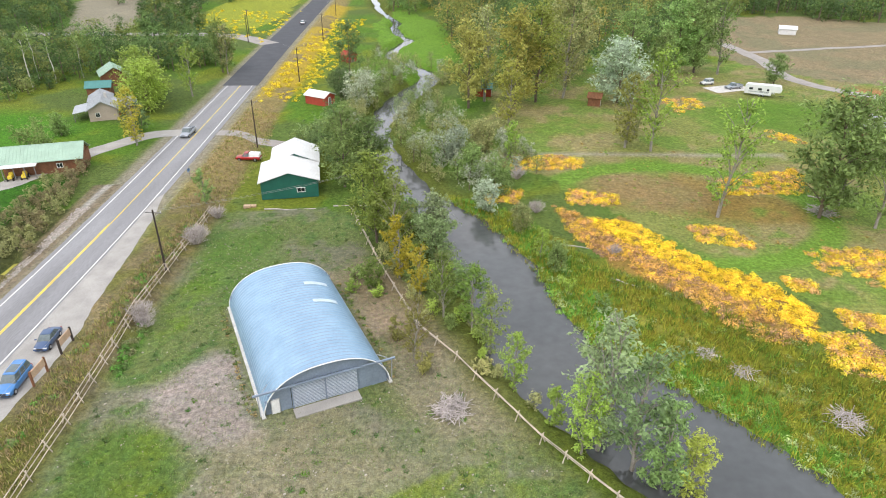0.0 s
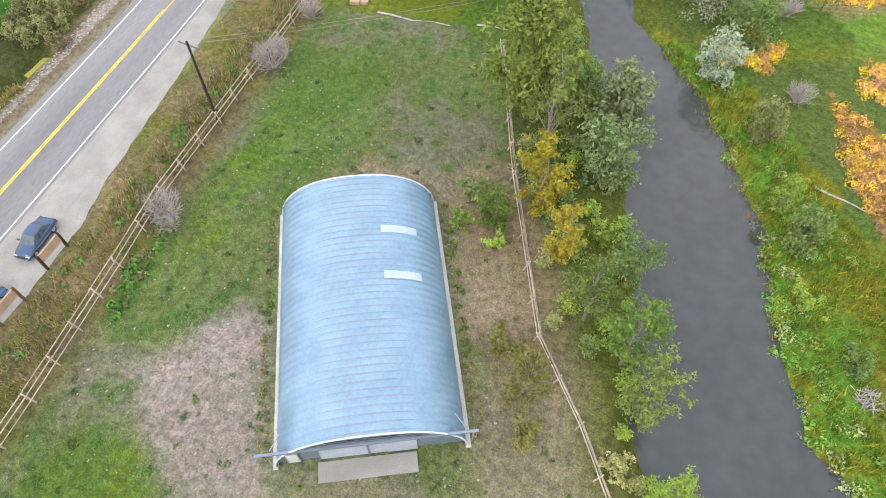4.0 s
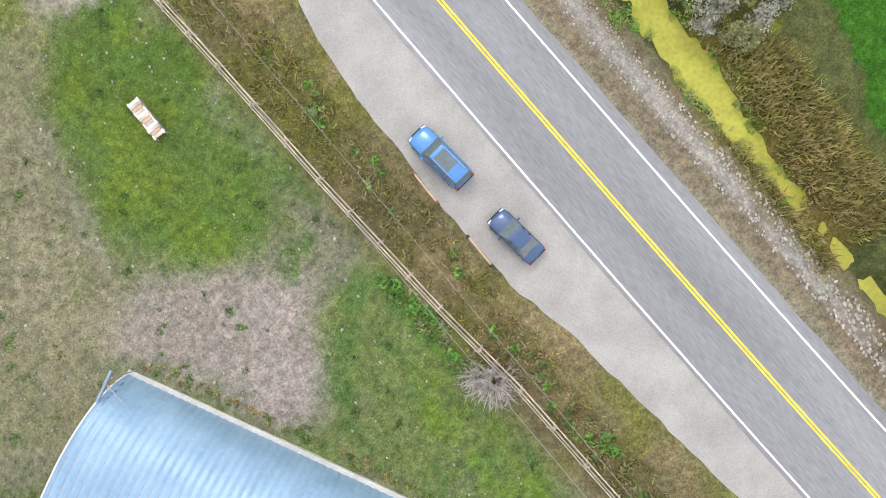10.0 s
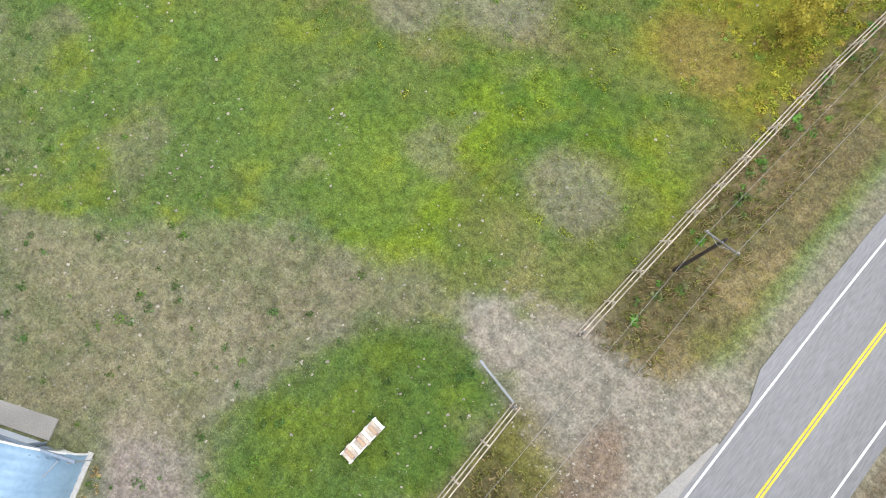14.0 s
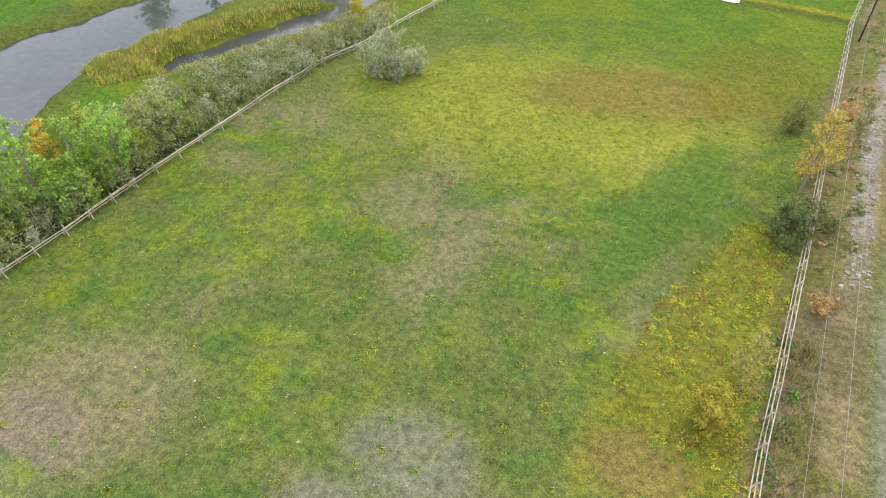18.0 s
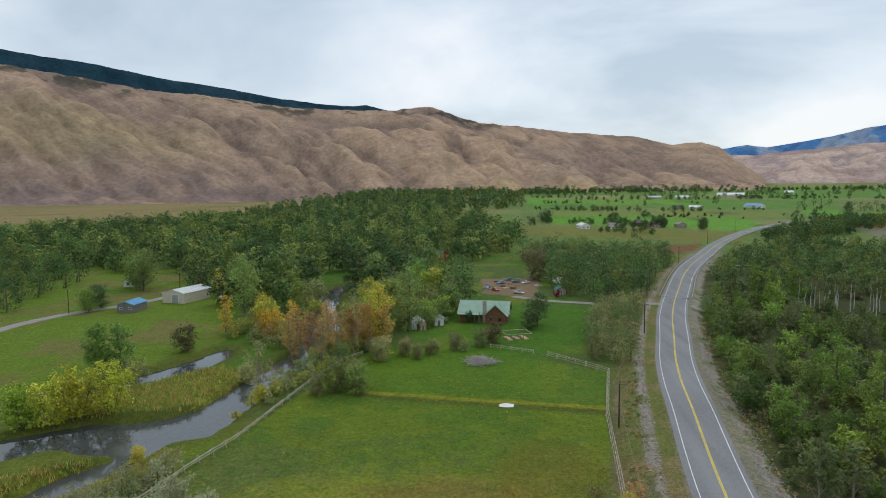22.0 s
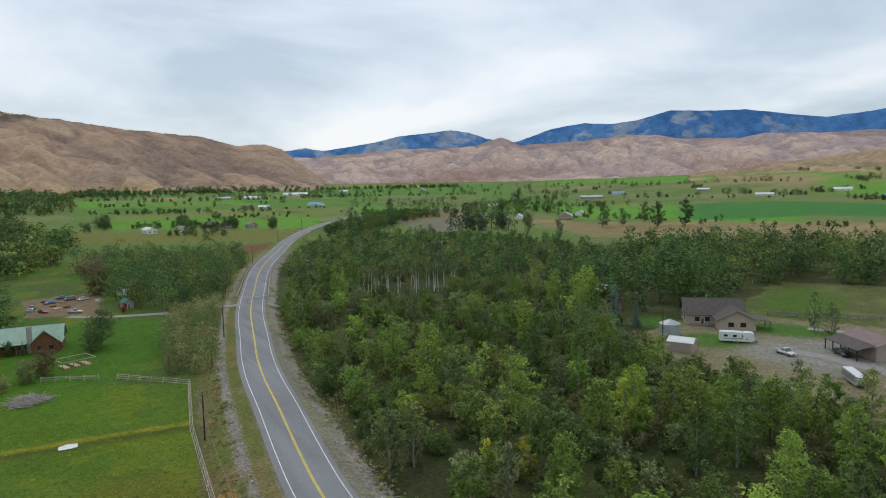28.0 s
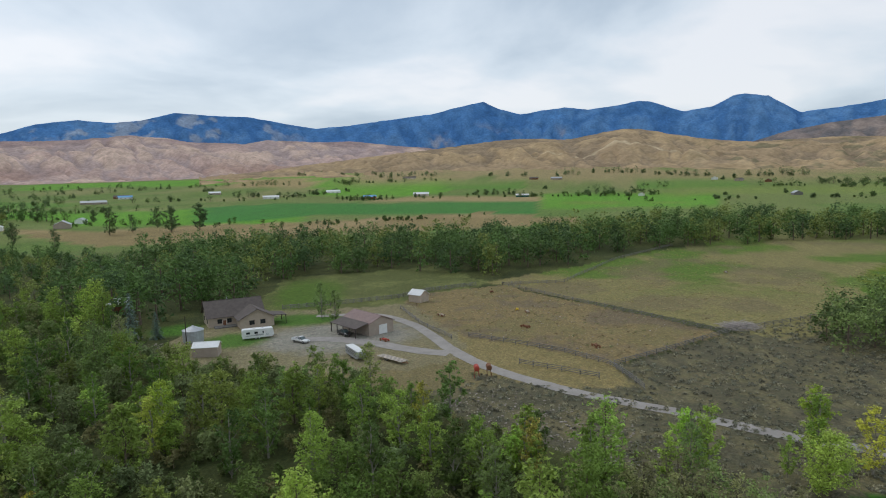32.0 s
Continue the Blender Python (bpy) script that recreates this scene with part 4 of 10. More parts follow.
gx = axis([(-300, -180, 2.4), (-180, -82, 1.7), (-82, 62, 0.66), (62, 150, 1.8)], 4700, 1.10)
gy = axis([(-320, -200, 2.6), (-200, -130, 1.6), (-130, 125, 0.74), (125, 310, 1.9)], 4700, 1.09)
GX, GY = np.meshgrid(gx, gy)
px, py = GX.ravel(), GY.ravel()
rows_, cols_ = GX.shape
idx = np.arange(rows_ * cols_).reshape(rows_, cols_)
quads = np.stack([idx[:-1, :-1], idx[:-1, 1:], idx[1:, 1:], idx[1:, :-1]], -1).reshape(-1, 4)
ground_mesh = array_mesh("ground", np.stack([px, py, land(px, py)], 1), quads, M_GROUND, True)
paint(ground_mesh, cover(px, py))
tagged(new("ground", ground_mesh), "grassy valley floor with meadows, bare dirt, gravel verges and river banks", "ground", kind="structure")
# ---- road, river, ponds ----
def curve(points, step=4.0):
    """A smooth line through the points, in even steps."""
    p = np.array([q[:2] for q in points], float)
    t = np.concatenate([[0], np.cumsum(np.hypot(*np.diff(p, axis=0).T))])
    m = np.gradient(p, t, axis=0)
    out = []
    for s in np.arange(0, t[-1], step):
        i = min(np.searchsorted(t, s, "right") - 1, len(p) - 2)
        h = t[i + 1] - t[i]
        k = (s - t[i]) / h
        out.append((2 * k ** 3 - 3 * k ** 2 + 1) * p[i] + (k ** 3 - 2 * k ** 2 + k) * h * m[i] + (3 * k ** 2 - 2 * k ** 3) * p[i + 1] + (k ** 3 - k ** 2) * h * m[i + 1])
    return np.array(out + [p[-1]])


def strip(name, line, left, right, z, material, label="", category="road", parent=None, level=True, ragged=0.0, seed=0):
    """A band along a line, from left to right of it (metres, numbers or arrays), z above the ground or the road's level."""
    d = np.gradient(line, axis=0)
    d /= np.hypot(*d.T)[:, None]
    nrm = np.stack([d[:, 1], -d[:, 0]], 1)
    left, right = np.broadcast_to(left, len(line)).astype(float), np.broadcast_to(right, len(line)).astype(float)
    if ragged:
        left += ragged * (fbm(line[:, 0] * 3, line[:, 1] * 3, 4, seed) - .5) * 2
        right += ragged * (fbm(line[:, 0] * 3, line[:, 1] * 3, 4, seed + 9) - .5) * 2
    across = 5
    rows3 = []
    for k in range(across):
        q = line + nrm * (left + (right - left) * k / (across - 1))[:, None]
        zz = (np.maximum(land(line[:, 0], line[:, 1]), -0.2) if level else land(q[:, 0], q[:, 1])) + z
        rows3.append(np.column_stack([q, zz]))
    v = np.stack(rows3, 1).reshape(-1, 3)
    i = np.arange(len(line) - 1)[:, None] * across + np.arange(across - 1)
    f = np.stack([i, i + 1, i + across + 1, i + across], -1).reshape(-1, 4)
    ob = new(name, array_mesh(name, v, f, material, True))
    if parent:
        ob.parent = parent
        return tagged(ob, label)
    return tagged(ob, label, category, kind="structure")


road_line = curve(ROAD, 2.5)
wide = np.interp(-road_line[:, 1], [30, 56, 76, 103, 158, 214, 295, 420], [3.52, 3.58, 3.68, 3.8, 3.95, 4.2, 4.6, 5.0])
old = road_line[road_line[:, 1] < 184]
fresh = road_line[road_line[:, 1] > 181.4]
east_edge = np.where((old[:, 1] > 18) & (old[:, 1] < 106), 0.32, 1.15)
road = strip("road", old, -wide[-len(old):] - east_edge, wide[-len(old):] + 0.85, 0.05, M_ASPHALT, "grey worn two-lane asphalt road with white edge lines", ragged=0.12)
strip("road_resurfaced", fresh, -5.0, 5.0, 0.053, M_NEW_ASPHALT, "dark freshly surfaced stretch of two-lane road")
strip("edge_line", old, -wide[-len(old):] - 0.075, -wide[-len(old):] + 0.075, 0.058, M_WHITE_LINE, parent=road)
strip("edge_line", old, wide[-len(old):] - 0.075, wide[-len(old):] + 0.075, 0.058, M_WHITE_LINE, parent=road)
strip("centre_line", old, -0.19, -0.04, 0.058, M_YELLOW_LINE, "solid yellow centre line", parent=road)
dashes = [k for k in range(len(old)) if old[k, 1] < 95]
strip("centre_line", old[dashes], 0.04, 0.19, 0.058, M_YELLOW_LINE, "second yellow centre line", parent=road)

pull = np.column_stack([np.full(85, -47.0), np.linspace(106, 22, 85)])
pw = np.interp(pull[:, 1], [22, 27, 31, 37.6, 42, 47, 53, 58, 64, 70, 80, 95, 106], [-1.8, -0.9, -0.4, 1.5, 2.6, 3.2, 3.5, 3.7, 3.6, 2.6, 1.8, 0.2, -1.8])
strip("pullout", pull, -pw, 3.0, 0.028, M_GRAVEL, "pale compacted gravel pullout beside the road", "pullout", ragged=0.22, seed=3)

gravel_drive = curve([(-219.8, -82), (-226, -64), (-217, -48), (-202, -35), (-187.5, -24.5), (-175.8, -13.8), (-161, 8), (-152.7, 30), (-145.8, 46), (-139, 72), (-128, 110)], 1.5)
strip("ranch_driveway", gravel_drive, -1.9, 1.9, 0.08, M_DIRT_ROAD, "pale gravel driveway curving past the ranch buildings", "driveway", level=False, ragged=0.3)
strip("yard_lane", curve([(-184, -24), (-185, -33), (-190, -48), (-192, -60), (-189, -72)], 1.5), -2.6, 2.6, 0.075, M_DIRT_ROAD, "grey gravel spur into the ranch yard", "lane", level=False, ragged=.5)
strip("side_lane", curve([(-96, -224), (-106, -218), (-118, -212)], 2), -2.4, 2.4, 0.06, M_DIRT_ROAD, "short dirt lane joining the road", "lane", level=False, ragged=.3)
strip("side_lane_north", curve([(-140, -378), (-152, -374), (-172, -372)], 2), -3, 3, 0.06, M_DIRT_ROAD, "short dirt lane joining the road", "lane", level=False, ragged=.3)
strip("cabin_driveway", curve([(-86, -226), (-74, -226), (-56, -232), (-40, -238), (-28, -246)], 2), -2.2, 2.2, 0.06, M_DIRT_ROAD, "dirt driveway to the log cabin", "driveway", level=False, ragged=.3)
strip("east_lane", curve([(120, -60), (132, -112), (142, -155), (140, -192), (126, -220), (122, -253), (125, -296), (119, -350), (100, -430)], 3), -2.6, 2.6, 0.06, M_DIRT_ROAD, "pale gravel lane through green fields", "lane", level=False, ragged=.3)
strip("east_spur", curve([(141, -157), (160, -160), (180, -170), (215, -180)], 3), -3, 3, 0.065, M_DIRT_ROAD, "gravel spur off the lane", "lane", level=False, ragged=.3)
strip("homestead_lane", curve([(-57, 141), (-64, 139), (-70, 131), (-75, 122), (-80, 109), (-95, 104), (-120, 102)], 1.5), -2.4, 2.4, 0.06, M_GRAVEL, "gravel lane to the homestead", "lane", level=False, ragged=.4)
strip("green_barn_drive", curve([(-50, 141), (-44, 140), (-38, 137), (-30, 134)], 1.5), -1.8, 1.8, 0.05, M_DIRT_ROAD, "dirt drive to the green barn", "driveway", level=False, ragged=.5)
strip("crossroad_east", curve([(112, 258), (114, 230), (112, 196), (128, 176), (150, 165)], 2.5), -2.6, 2.6, 0.06, M_DIRT_ROAD, "pale dirt track through dry ground", "track", level=False, ragged=.4)
strip("crossroad_track", curve([(112, 240), (150, 250), (200, 262)], 2.5), -1.4, 1.4, 0.06, M_DIRT_ROAD, "pale dirt track through dry ground", "track", level=False, ragged=.4)
strip("crossroad_west", curve([(-62, 246), (-80, 262), (-115, 264), (-170, 262)], 3), -3.6, 3.6, 0.06, M_DIRT_ROAD, "side road joining the main road", "road", level=False, ragged=.4)

for side in (-1, 1):
    rail = thing("guardrail", "weathered steel guardrail at the road bend", "guardrail")
    run = [p for p in road_line[::2] if -425 < p[1] < -236]
    nrm = [Vector((-(b - a)[1], (b - a)[0], 0)).normalized() * side * -6.3 for a, b in zip(run[:-1], run[1:])]
    places = [Vector((*p, 0)) + n for p, n in zip(run[:-1], nrm)]
    first = places[0] + Vector((10 * (1 if side > 0 else -1), 6, 0))
    places = [first] + places
    part("beam", Geo().tube([(p.x, p.y, ground_z(p.x, p.y) + 0.7) for p in places], 0.13, 5), M_GREY_METAL, rail)
    for p in places[::2]:
        part("post", Geo().box(p.x, p.y, ground_z(p.x, p.y) - 0.2, 0.16, 0.16, 0.95), M_GREY_BOARD, rail)

# water: one level sheet, cut off where the land stands above it
wx, wy = np.meshgrid(np.arange(-70, 140, 3.0), np.arange(-520, 460, 3.0))
wi = np.arange(wx.size).reshape(wx.shape)
wf = np.stack([wi[:-1, :-1], wi[:-1, 1:], wi[1:, 1:], wi[1:, :-1]], -1).reshape(-1, 4)
near_water = np.minimum(water_gap(RIVER, wx.ravel(), wy.ravel()), np.minimum(water_gap(SLOUGHS[0], wx.ravel(), wy.ravel()), water_gap(SLOUGHS[1], wx.ravel(), wy.ravel()))) < 6
wf = wf[near_water[wf].any(1)]
keep, back = np.unique(wf, return_inverse=True)
river_lift = WATER_Z + 0.0 * wx.ravel()
wv = np.column_stack([wx.ravel(), wy.ravel(), river_lift])[keep]
tagged(new("river", array_mesh("river", wv, back.reshape(wf.shape), M_WATER, True)), "dark still river reflecting the grey sky", "river", kind="structure")
for k, line in enumerate(ALGAE):
    lo, hi = line.min(0) - 9, line.max(0) + 9
    ax, ay = np.meshgrid(np.arange(lo[0], hi[0], 0.8), np.arange(lo[1], hi[1], 0.8))
    ai = np.arange(ax.size).reshape(ax.shape)
    af = np.stack([ai[:-1, :-1], ai[:-1, 1:], ai[1:, 1:], ai[1:, :-1]], -1).reshape(-1, 4)
    af = af[(water_gap(line, ax.ravel(), ay.ravel()) < 1.8)[af].all(1)]
    keep, back = np.unique(af, return_inverse=True)
    av = np.column_stack([ax.ravel(), ay.ravel(), np.full(ax.size, -2.06)])[keep]
    tagged(new("pond_%d" % (k + 1), array_mesh("pond", av, back.reshape(af.shape), (M_ALGAE, M_SCUM)[k])), ("stagnant slough covered with yellow-green algae", "still pond under a pale cream scum")[k], "pond", kind="structure")
strip("distant_road", curve([(-930, -1570), (-1200, -2120), (-1480, -2690)], 40), -5.0, 5.0, 0.5, M_DIRT_ROAD, "pale straight road far across the valley", "road", level=False)
# ---- hills and mountains that close the valley ----
def range_of_hills(name, ridge, r_base, r_top, fold, colour, label, seed, patches=None, bands=70, step=0.16, rough=1.0, shear=0.3):
    """Slopes rising to a ridge, cut by branching gullies. ridge: bearing (degrees from north, to the west) and the crest's height as an angle."""
    ridge = sorted(ridge)
    a = np.arange(ridge[0][0], ridge[-1][0] + step, step)
    crest = np.interp(a, [p[0] for p in ridge], [p[1] for p in ridge])
    k = np.linspace(0, 1, bands) ** 0.9
    A, K = np.meshgrid(a, k)
    ox, oy, oz = -28.0, 25.0, 43.5
    R = r_base + (r_top - r_base) * K
    X, Y = ox - R * np.sin(np.radians(A)), oy + R * np.cos(np.radians(A))
    crest_z = oz + r_top * np.tan(np.radians(crest)) + fold * 0.10 * (fbm(a * 60, a * 0, 40, seed, 4) - 0.5)
    foot = land(X, Y)
    arc, down = np.radians(A) * 0.5 * (r_base + r_top), K * (r_top - r_base)
    bend = fold * 2.4 * (fbm(arc, down, fold * 7, seed + 7, 3) - 0.5)

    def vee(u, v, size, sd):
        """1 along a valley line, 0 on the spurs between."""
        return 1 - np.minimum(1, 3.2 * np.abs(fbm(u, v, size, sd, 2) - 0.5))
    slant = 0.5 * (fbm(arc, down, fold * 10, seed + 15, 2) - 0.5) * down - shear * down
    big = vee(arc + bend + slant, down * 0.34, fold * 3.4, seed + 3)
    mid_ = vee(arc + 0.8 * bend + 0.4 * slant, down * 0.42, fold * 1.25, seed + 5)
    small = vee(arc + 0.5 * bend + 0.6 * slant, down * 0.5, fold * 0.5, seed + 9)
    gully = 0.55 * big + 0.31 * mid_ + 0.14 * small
    rise = 0.72 * K ** 1.2 + 0.28 * smooth(0.05, 0.75, K)
    room = np.clip(crest_z - foot, 0, 420) / 420
    Z = foot + (crest_z - foot) * rise - fold * rough * (gully - 0.35) * np.sin(np.pi * np.clip(K * 0.97 + 0.015, 0, 1)) ** 0.8 * (0.45 + 0.75 * room)
    Z[0] -= 15
    back = np.stack([X[-1] * 1.04, Y[-1] * 1.04, Z[-1] - 0.25 * (Z[-1] - oz)], 1)
    v = np.concatenate([np.stack([X, Y, Z], -1).reshape(-1, 3), back])
    n = len(a)
    i = (np.arange(bands)[:, None] * n + np.arange(n - 1)).ravel()
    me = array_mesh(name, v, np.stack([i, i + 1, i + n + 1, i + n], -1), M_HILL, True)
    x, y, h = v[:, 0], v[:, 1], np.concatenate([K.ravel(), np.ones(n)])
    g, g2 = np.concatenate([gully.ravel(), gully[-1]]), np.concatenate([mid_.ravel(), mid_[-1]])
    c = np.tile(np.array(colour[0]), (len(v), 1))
    # Spurs paled and gullies darkened in the colour, carrying relief the flat light lacks.
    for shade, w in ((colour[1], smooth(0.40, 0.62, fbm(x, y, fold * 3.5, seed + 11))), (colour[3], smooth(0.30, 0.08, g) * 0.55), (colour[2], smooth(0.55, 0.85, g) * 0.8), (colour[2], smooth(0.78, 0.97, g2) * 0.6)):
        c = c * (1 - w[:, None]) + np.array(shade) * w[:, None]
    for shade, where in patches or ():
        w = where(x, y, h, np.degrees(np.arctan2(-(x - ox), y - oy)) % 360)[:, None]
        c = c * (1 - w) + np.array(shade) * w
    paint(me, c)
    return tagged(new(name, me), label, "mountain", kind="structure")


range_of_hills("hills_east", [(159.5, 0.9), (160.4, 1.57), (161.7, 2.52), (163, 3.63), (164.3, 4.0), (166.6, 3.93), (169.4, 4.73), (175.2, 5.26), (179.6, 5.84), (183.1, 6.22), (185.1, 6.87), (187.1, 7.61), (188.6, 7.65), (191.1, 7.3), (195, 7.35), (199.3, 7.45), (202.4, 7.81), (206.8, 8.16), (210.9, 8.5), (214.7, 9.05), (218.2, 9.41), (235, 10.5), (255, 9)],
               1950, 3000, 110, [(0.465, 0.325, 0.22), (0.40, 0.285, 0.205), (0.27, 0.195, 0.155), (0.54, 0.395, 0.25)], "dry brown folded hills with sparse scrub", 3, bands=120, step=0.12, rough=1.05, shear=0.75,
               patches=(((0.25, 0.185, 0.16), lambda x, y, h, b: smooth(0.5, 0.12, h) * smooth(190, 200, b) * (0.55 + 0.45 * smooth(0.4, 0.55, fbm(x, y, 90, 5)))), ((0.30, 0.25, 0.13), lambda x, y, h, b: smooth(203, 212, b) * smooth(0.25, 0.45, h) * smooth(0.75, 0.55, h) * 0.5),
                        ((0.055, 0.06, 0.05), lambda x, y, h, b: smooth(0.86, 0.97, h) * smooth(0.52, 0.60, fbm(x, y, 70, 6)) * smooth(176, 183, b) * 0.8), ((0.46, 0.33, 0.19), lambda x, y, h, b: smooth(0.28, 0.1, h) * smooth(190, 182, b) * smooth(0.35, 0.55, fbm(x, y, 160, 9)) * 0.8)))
# Dark forest; its blue-teal cast is distance haze put into the colour.
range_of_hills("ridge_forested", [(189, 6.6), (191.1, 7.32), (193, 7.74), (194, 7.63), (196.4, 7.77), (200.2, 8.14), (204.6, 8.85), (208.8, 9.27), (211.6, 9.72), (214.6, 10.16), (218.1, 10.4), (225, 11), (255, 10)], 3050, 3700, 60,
               [(0.022, 0.055, 0.075), (0.03, 0.062, 0.085), (0.018, 0.045, 0.065), (0.045, 0.07, 0.085)], "dark forested ridge behind the brown hills, tinted with distance haze", 8, bands=30, step=0.3)
range_of_hills("hills_south", [(104, 2.0), (106.4, 2.6), (108.4, 2.94), (111.4, 3.2), (115.3, 3.66), (118.3, 3.6), (122.5, 3.83), (124.4, 3.51), (128.4, 3.66), (130.5, 3.98), (133, 4.18), (135.1, 3.98), (138.3, 3.72), (142.1, 3.64), (143, 4.06), (143.8, 4.37), (144.7, 4.11), (146, 3.66), (148, 3.52), (150.5, 3.53), (153, 3.49), (155, 3.28), (158, 3.09), (160.5, 2.88), (162.5, 3.0), (165, 2.2)], 3000, 4100, 70,
               [(0.57, 0.43, 0.35), (0.51, 0.375, 0.325), (0.37, 0.295, 0.285), (0.65, 0.50, 0.39)], "pale tan eroded hills across the valley", 14, bands=80, step=0.13, rough=1.3,
               patches=(((0.30, 0.225, 0.215), lambda x, y, h, b: smooth(0.75, 0.95, h) * smooth(0.4, 0.6, fbm(x, y, 240, 25)) * 0.7), ((0.36, 0.235, 0.19), lambda x, y, h, b: smooth(0.45, 0.62, fbm(x, y, 300, 26)) * smooth(0.5, 0.2, h) * 0.8)))
range_of_hills("hills_violet", [(45, 5.5), (60, 5), (72.8, 4.04), (75.9, 3.77), (78.9, 3.32), (81.6, 2.59), (82.9, 2.42), (85, 1.6)], 3250, 3900, 60,
               [(0.29, 0.235, 0.205), (0.24, 0.20, 0.185), (0.15, 0.145, 0.15), (0.35, 0.28, 0.22)], "violet-grey hills below the mountains", 37, bands=40, step=0.25)
range_of_hills("hills_west", [(58, 3.3), (72.8, 2.54), (75.9, 2.68), (78.9, 2.58), (81.7, 2.58), (85, 2.97), (88.1, 3.48), (90.3, 4.05), (91.7, 4.07), (94.1, 3.73), (96.5, 3.34), (100.4, 3.57), (102.9, 3.39), (107.2, 2.91), (111.4, 2.51), (116.4, 1.96), (122, 1.3), (128, 0.7)], 1950, 3000, 62,
               [(0.44, 0.325, 0.19), (0.385, 0.285, 0.175), (0.27, 0.21, 0.145), (0.52, 0.395, 0.24)], "golden grassy hills at the valley's edge", 19, bands=80, step=0.15, rough=1.6,
               patches=(((0.52, 0.42, 0.28), lambda x, y, h, b: smooth(0.012, 0.005, np.abs(h - 0.42 - 0.012 * (b - 92) - 0.05 * np.sin(b * 0.5))) * smooth(84, 86, b) * smooth(102, 100, b) * 0.9), ((0.17, 0.165, 0.10), lambda x, y, h, b: smooth(0.55, 0.66, fbm(x, y, 60, 35)) * smooth(88, 82, b) * 0.7)))
# The blue of distance haze is put into these slope and patch colours.
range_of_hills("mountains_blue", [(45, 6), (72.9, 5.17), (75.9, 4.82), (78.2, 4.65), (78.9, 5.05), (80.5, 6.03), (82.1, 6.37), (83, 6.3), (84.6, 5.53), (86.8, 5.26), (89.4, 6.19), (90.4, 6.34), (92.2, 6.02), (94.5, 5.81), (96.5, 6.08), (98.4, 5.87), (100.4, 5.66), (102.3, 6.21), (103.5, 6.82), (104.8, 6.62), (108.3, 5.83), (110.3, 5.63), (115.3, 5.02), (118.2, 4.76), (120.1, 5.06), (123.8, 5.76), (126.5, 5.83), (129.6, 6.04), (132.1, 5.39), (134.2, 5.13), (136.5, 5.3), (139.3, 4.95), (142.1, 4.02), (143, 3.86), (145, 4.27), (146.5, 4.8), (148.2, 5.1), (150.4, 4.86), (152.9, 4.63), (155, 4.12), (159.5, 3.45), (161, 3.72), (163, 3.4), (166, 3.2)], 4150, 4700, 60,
               [(0.085, 0.205, 0.42), (0.11, 0.235, 0.44), (0.06, 0.16, 0.36), (0.13, 0.26, 0.46)], "forested mountains under low cloud, blue distance haze put into their colour", 23, bands=56, step=0.16,
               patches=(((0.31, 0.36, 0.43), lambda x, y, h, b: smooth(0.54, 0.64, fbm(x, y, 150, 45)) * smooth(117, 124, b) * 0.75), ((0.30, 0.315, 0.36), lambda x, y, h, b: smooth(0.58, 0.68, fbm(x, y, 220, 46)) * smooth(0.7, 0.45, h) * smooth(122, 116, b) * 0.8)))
range_of_hills("hills_north", [(-120, 8), (-80, 6), (-40, 5), (0, 4), (22, 5), (60, 4)], 1500, 3000, 80,
               [(0.26, 0.18, 0.11), (0.20, 0.14, 0.09), (0.15, 0.11, 0.075), (0.32, 0.24, 0.14)], "dry brown hills closing the valley to the north", 29, bands=30, step=0.8)
# ---- the arched metal barn ----
BARN_W, BARN_L, BARN_H = 14.2, 23.1, 4.95


def arch(k, grow=0.0):
    """Point k (0 to 1) of the barn's arch: upright at the feet, flatter over the top."""
    a = math.pi * k
    x, z = -math.cos(a), math.sin(a)
    return (math.copysign(abs(x) ** 0.86, x) * (BARN_W / 2 - 0.1 + grow), abs(z) ** 0.97 * (BARN_H + grow) + 0.15)


barn = thing("arched_metal_barn", "blue-grey corrugated arched metal barn on a pale concrete curb", "barn", pose(-16.45, 64.3, -2.0, 0, 0, 24.8))
RIBS, PER, SEG = 38, 6, 44
pts = []
n_along = RIBS * PER + 1
for i in range(n_along):
    y = -BARN_L / 2 + BARN_L * i / (n_along - 1)
    g = 0.03 * math.cos(2 * math.pi * i / PER)
    for j in range(SEG + 1):
        x, z = arch(j / SEG, g)
        pts.append((x, y, z))
fi = (np.arange(n_along - 1)[:, None] * (SEG + 1) + np.arange(SEG)).ravel()
part("arched_roof", array_mesh("arched_roof", pts, np.stack([fi, fi + 1, fi + SEG + 2, fi + SEG + 1], -1), M_STEEL, True), None, barn)
pts2 = [(p[0] * 0.99, p[1], p[2] - 0.05) for p in pts[::1]]
part("arch_lining", array_mesh("arch_lining", pts2[:SEG + 1] + pts2[-SEG - 1:], [[j, j + 1, j + SEG + 2, j + SEG + 1] for j in range(SEG)], M_PANEL), None, barn)
for side in (-1, 1):
    part("concrete_curb", Geo().box(side * (BARN_W / 2 + 0.02), 0, -0.1, 0.42, BARN_L + 0.3, 0.42), M_CONCRETE, barn, "pale concrete curb")
for y in (-BARN_L / 2, BARN_L / 2):
    part("end_rim", Geo().tube([(arch(j / 30, 0.05)[0], y, arch(j / 30, 0.05)[1]) for j in range(31)], 0.07, 5), M_WHITE_METAL, barn)


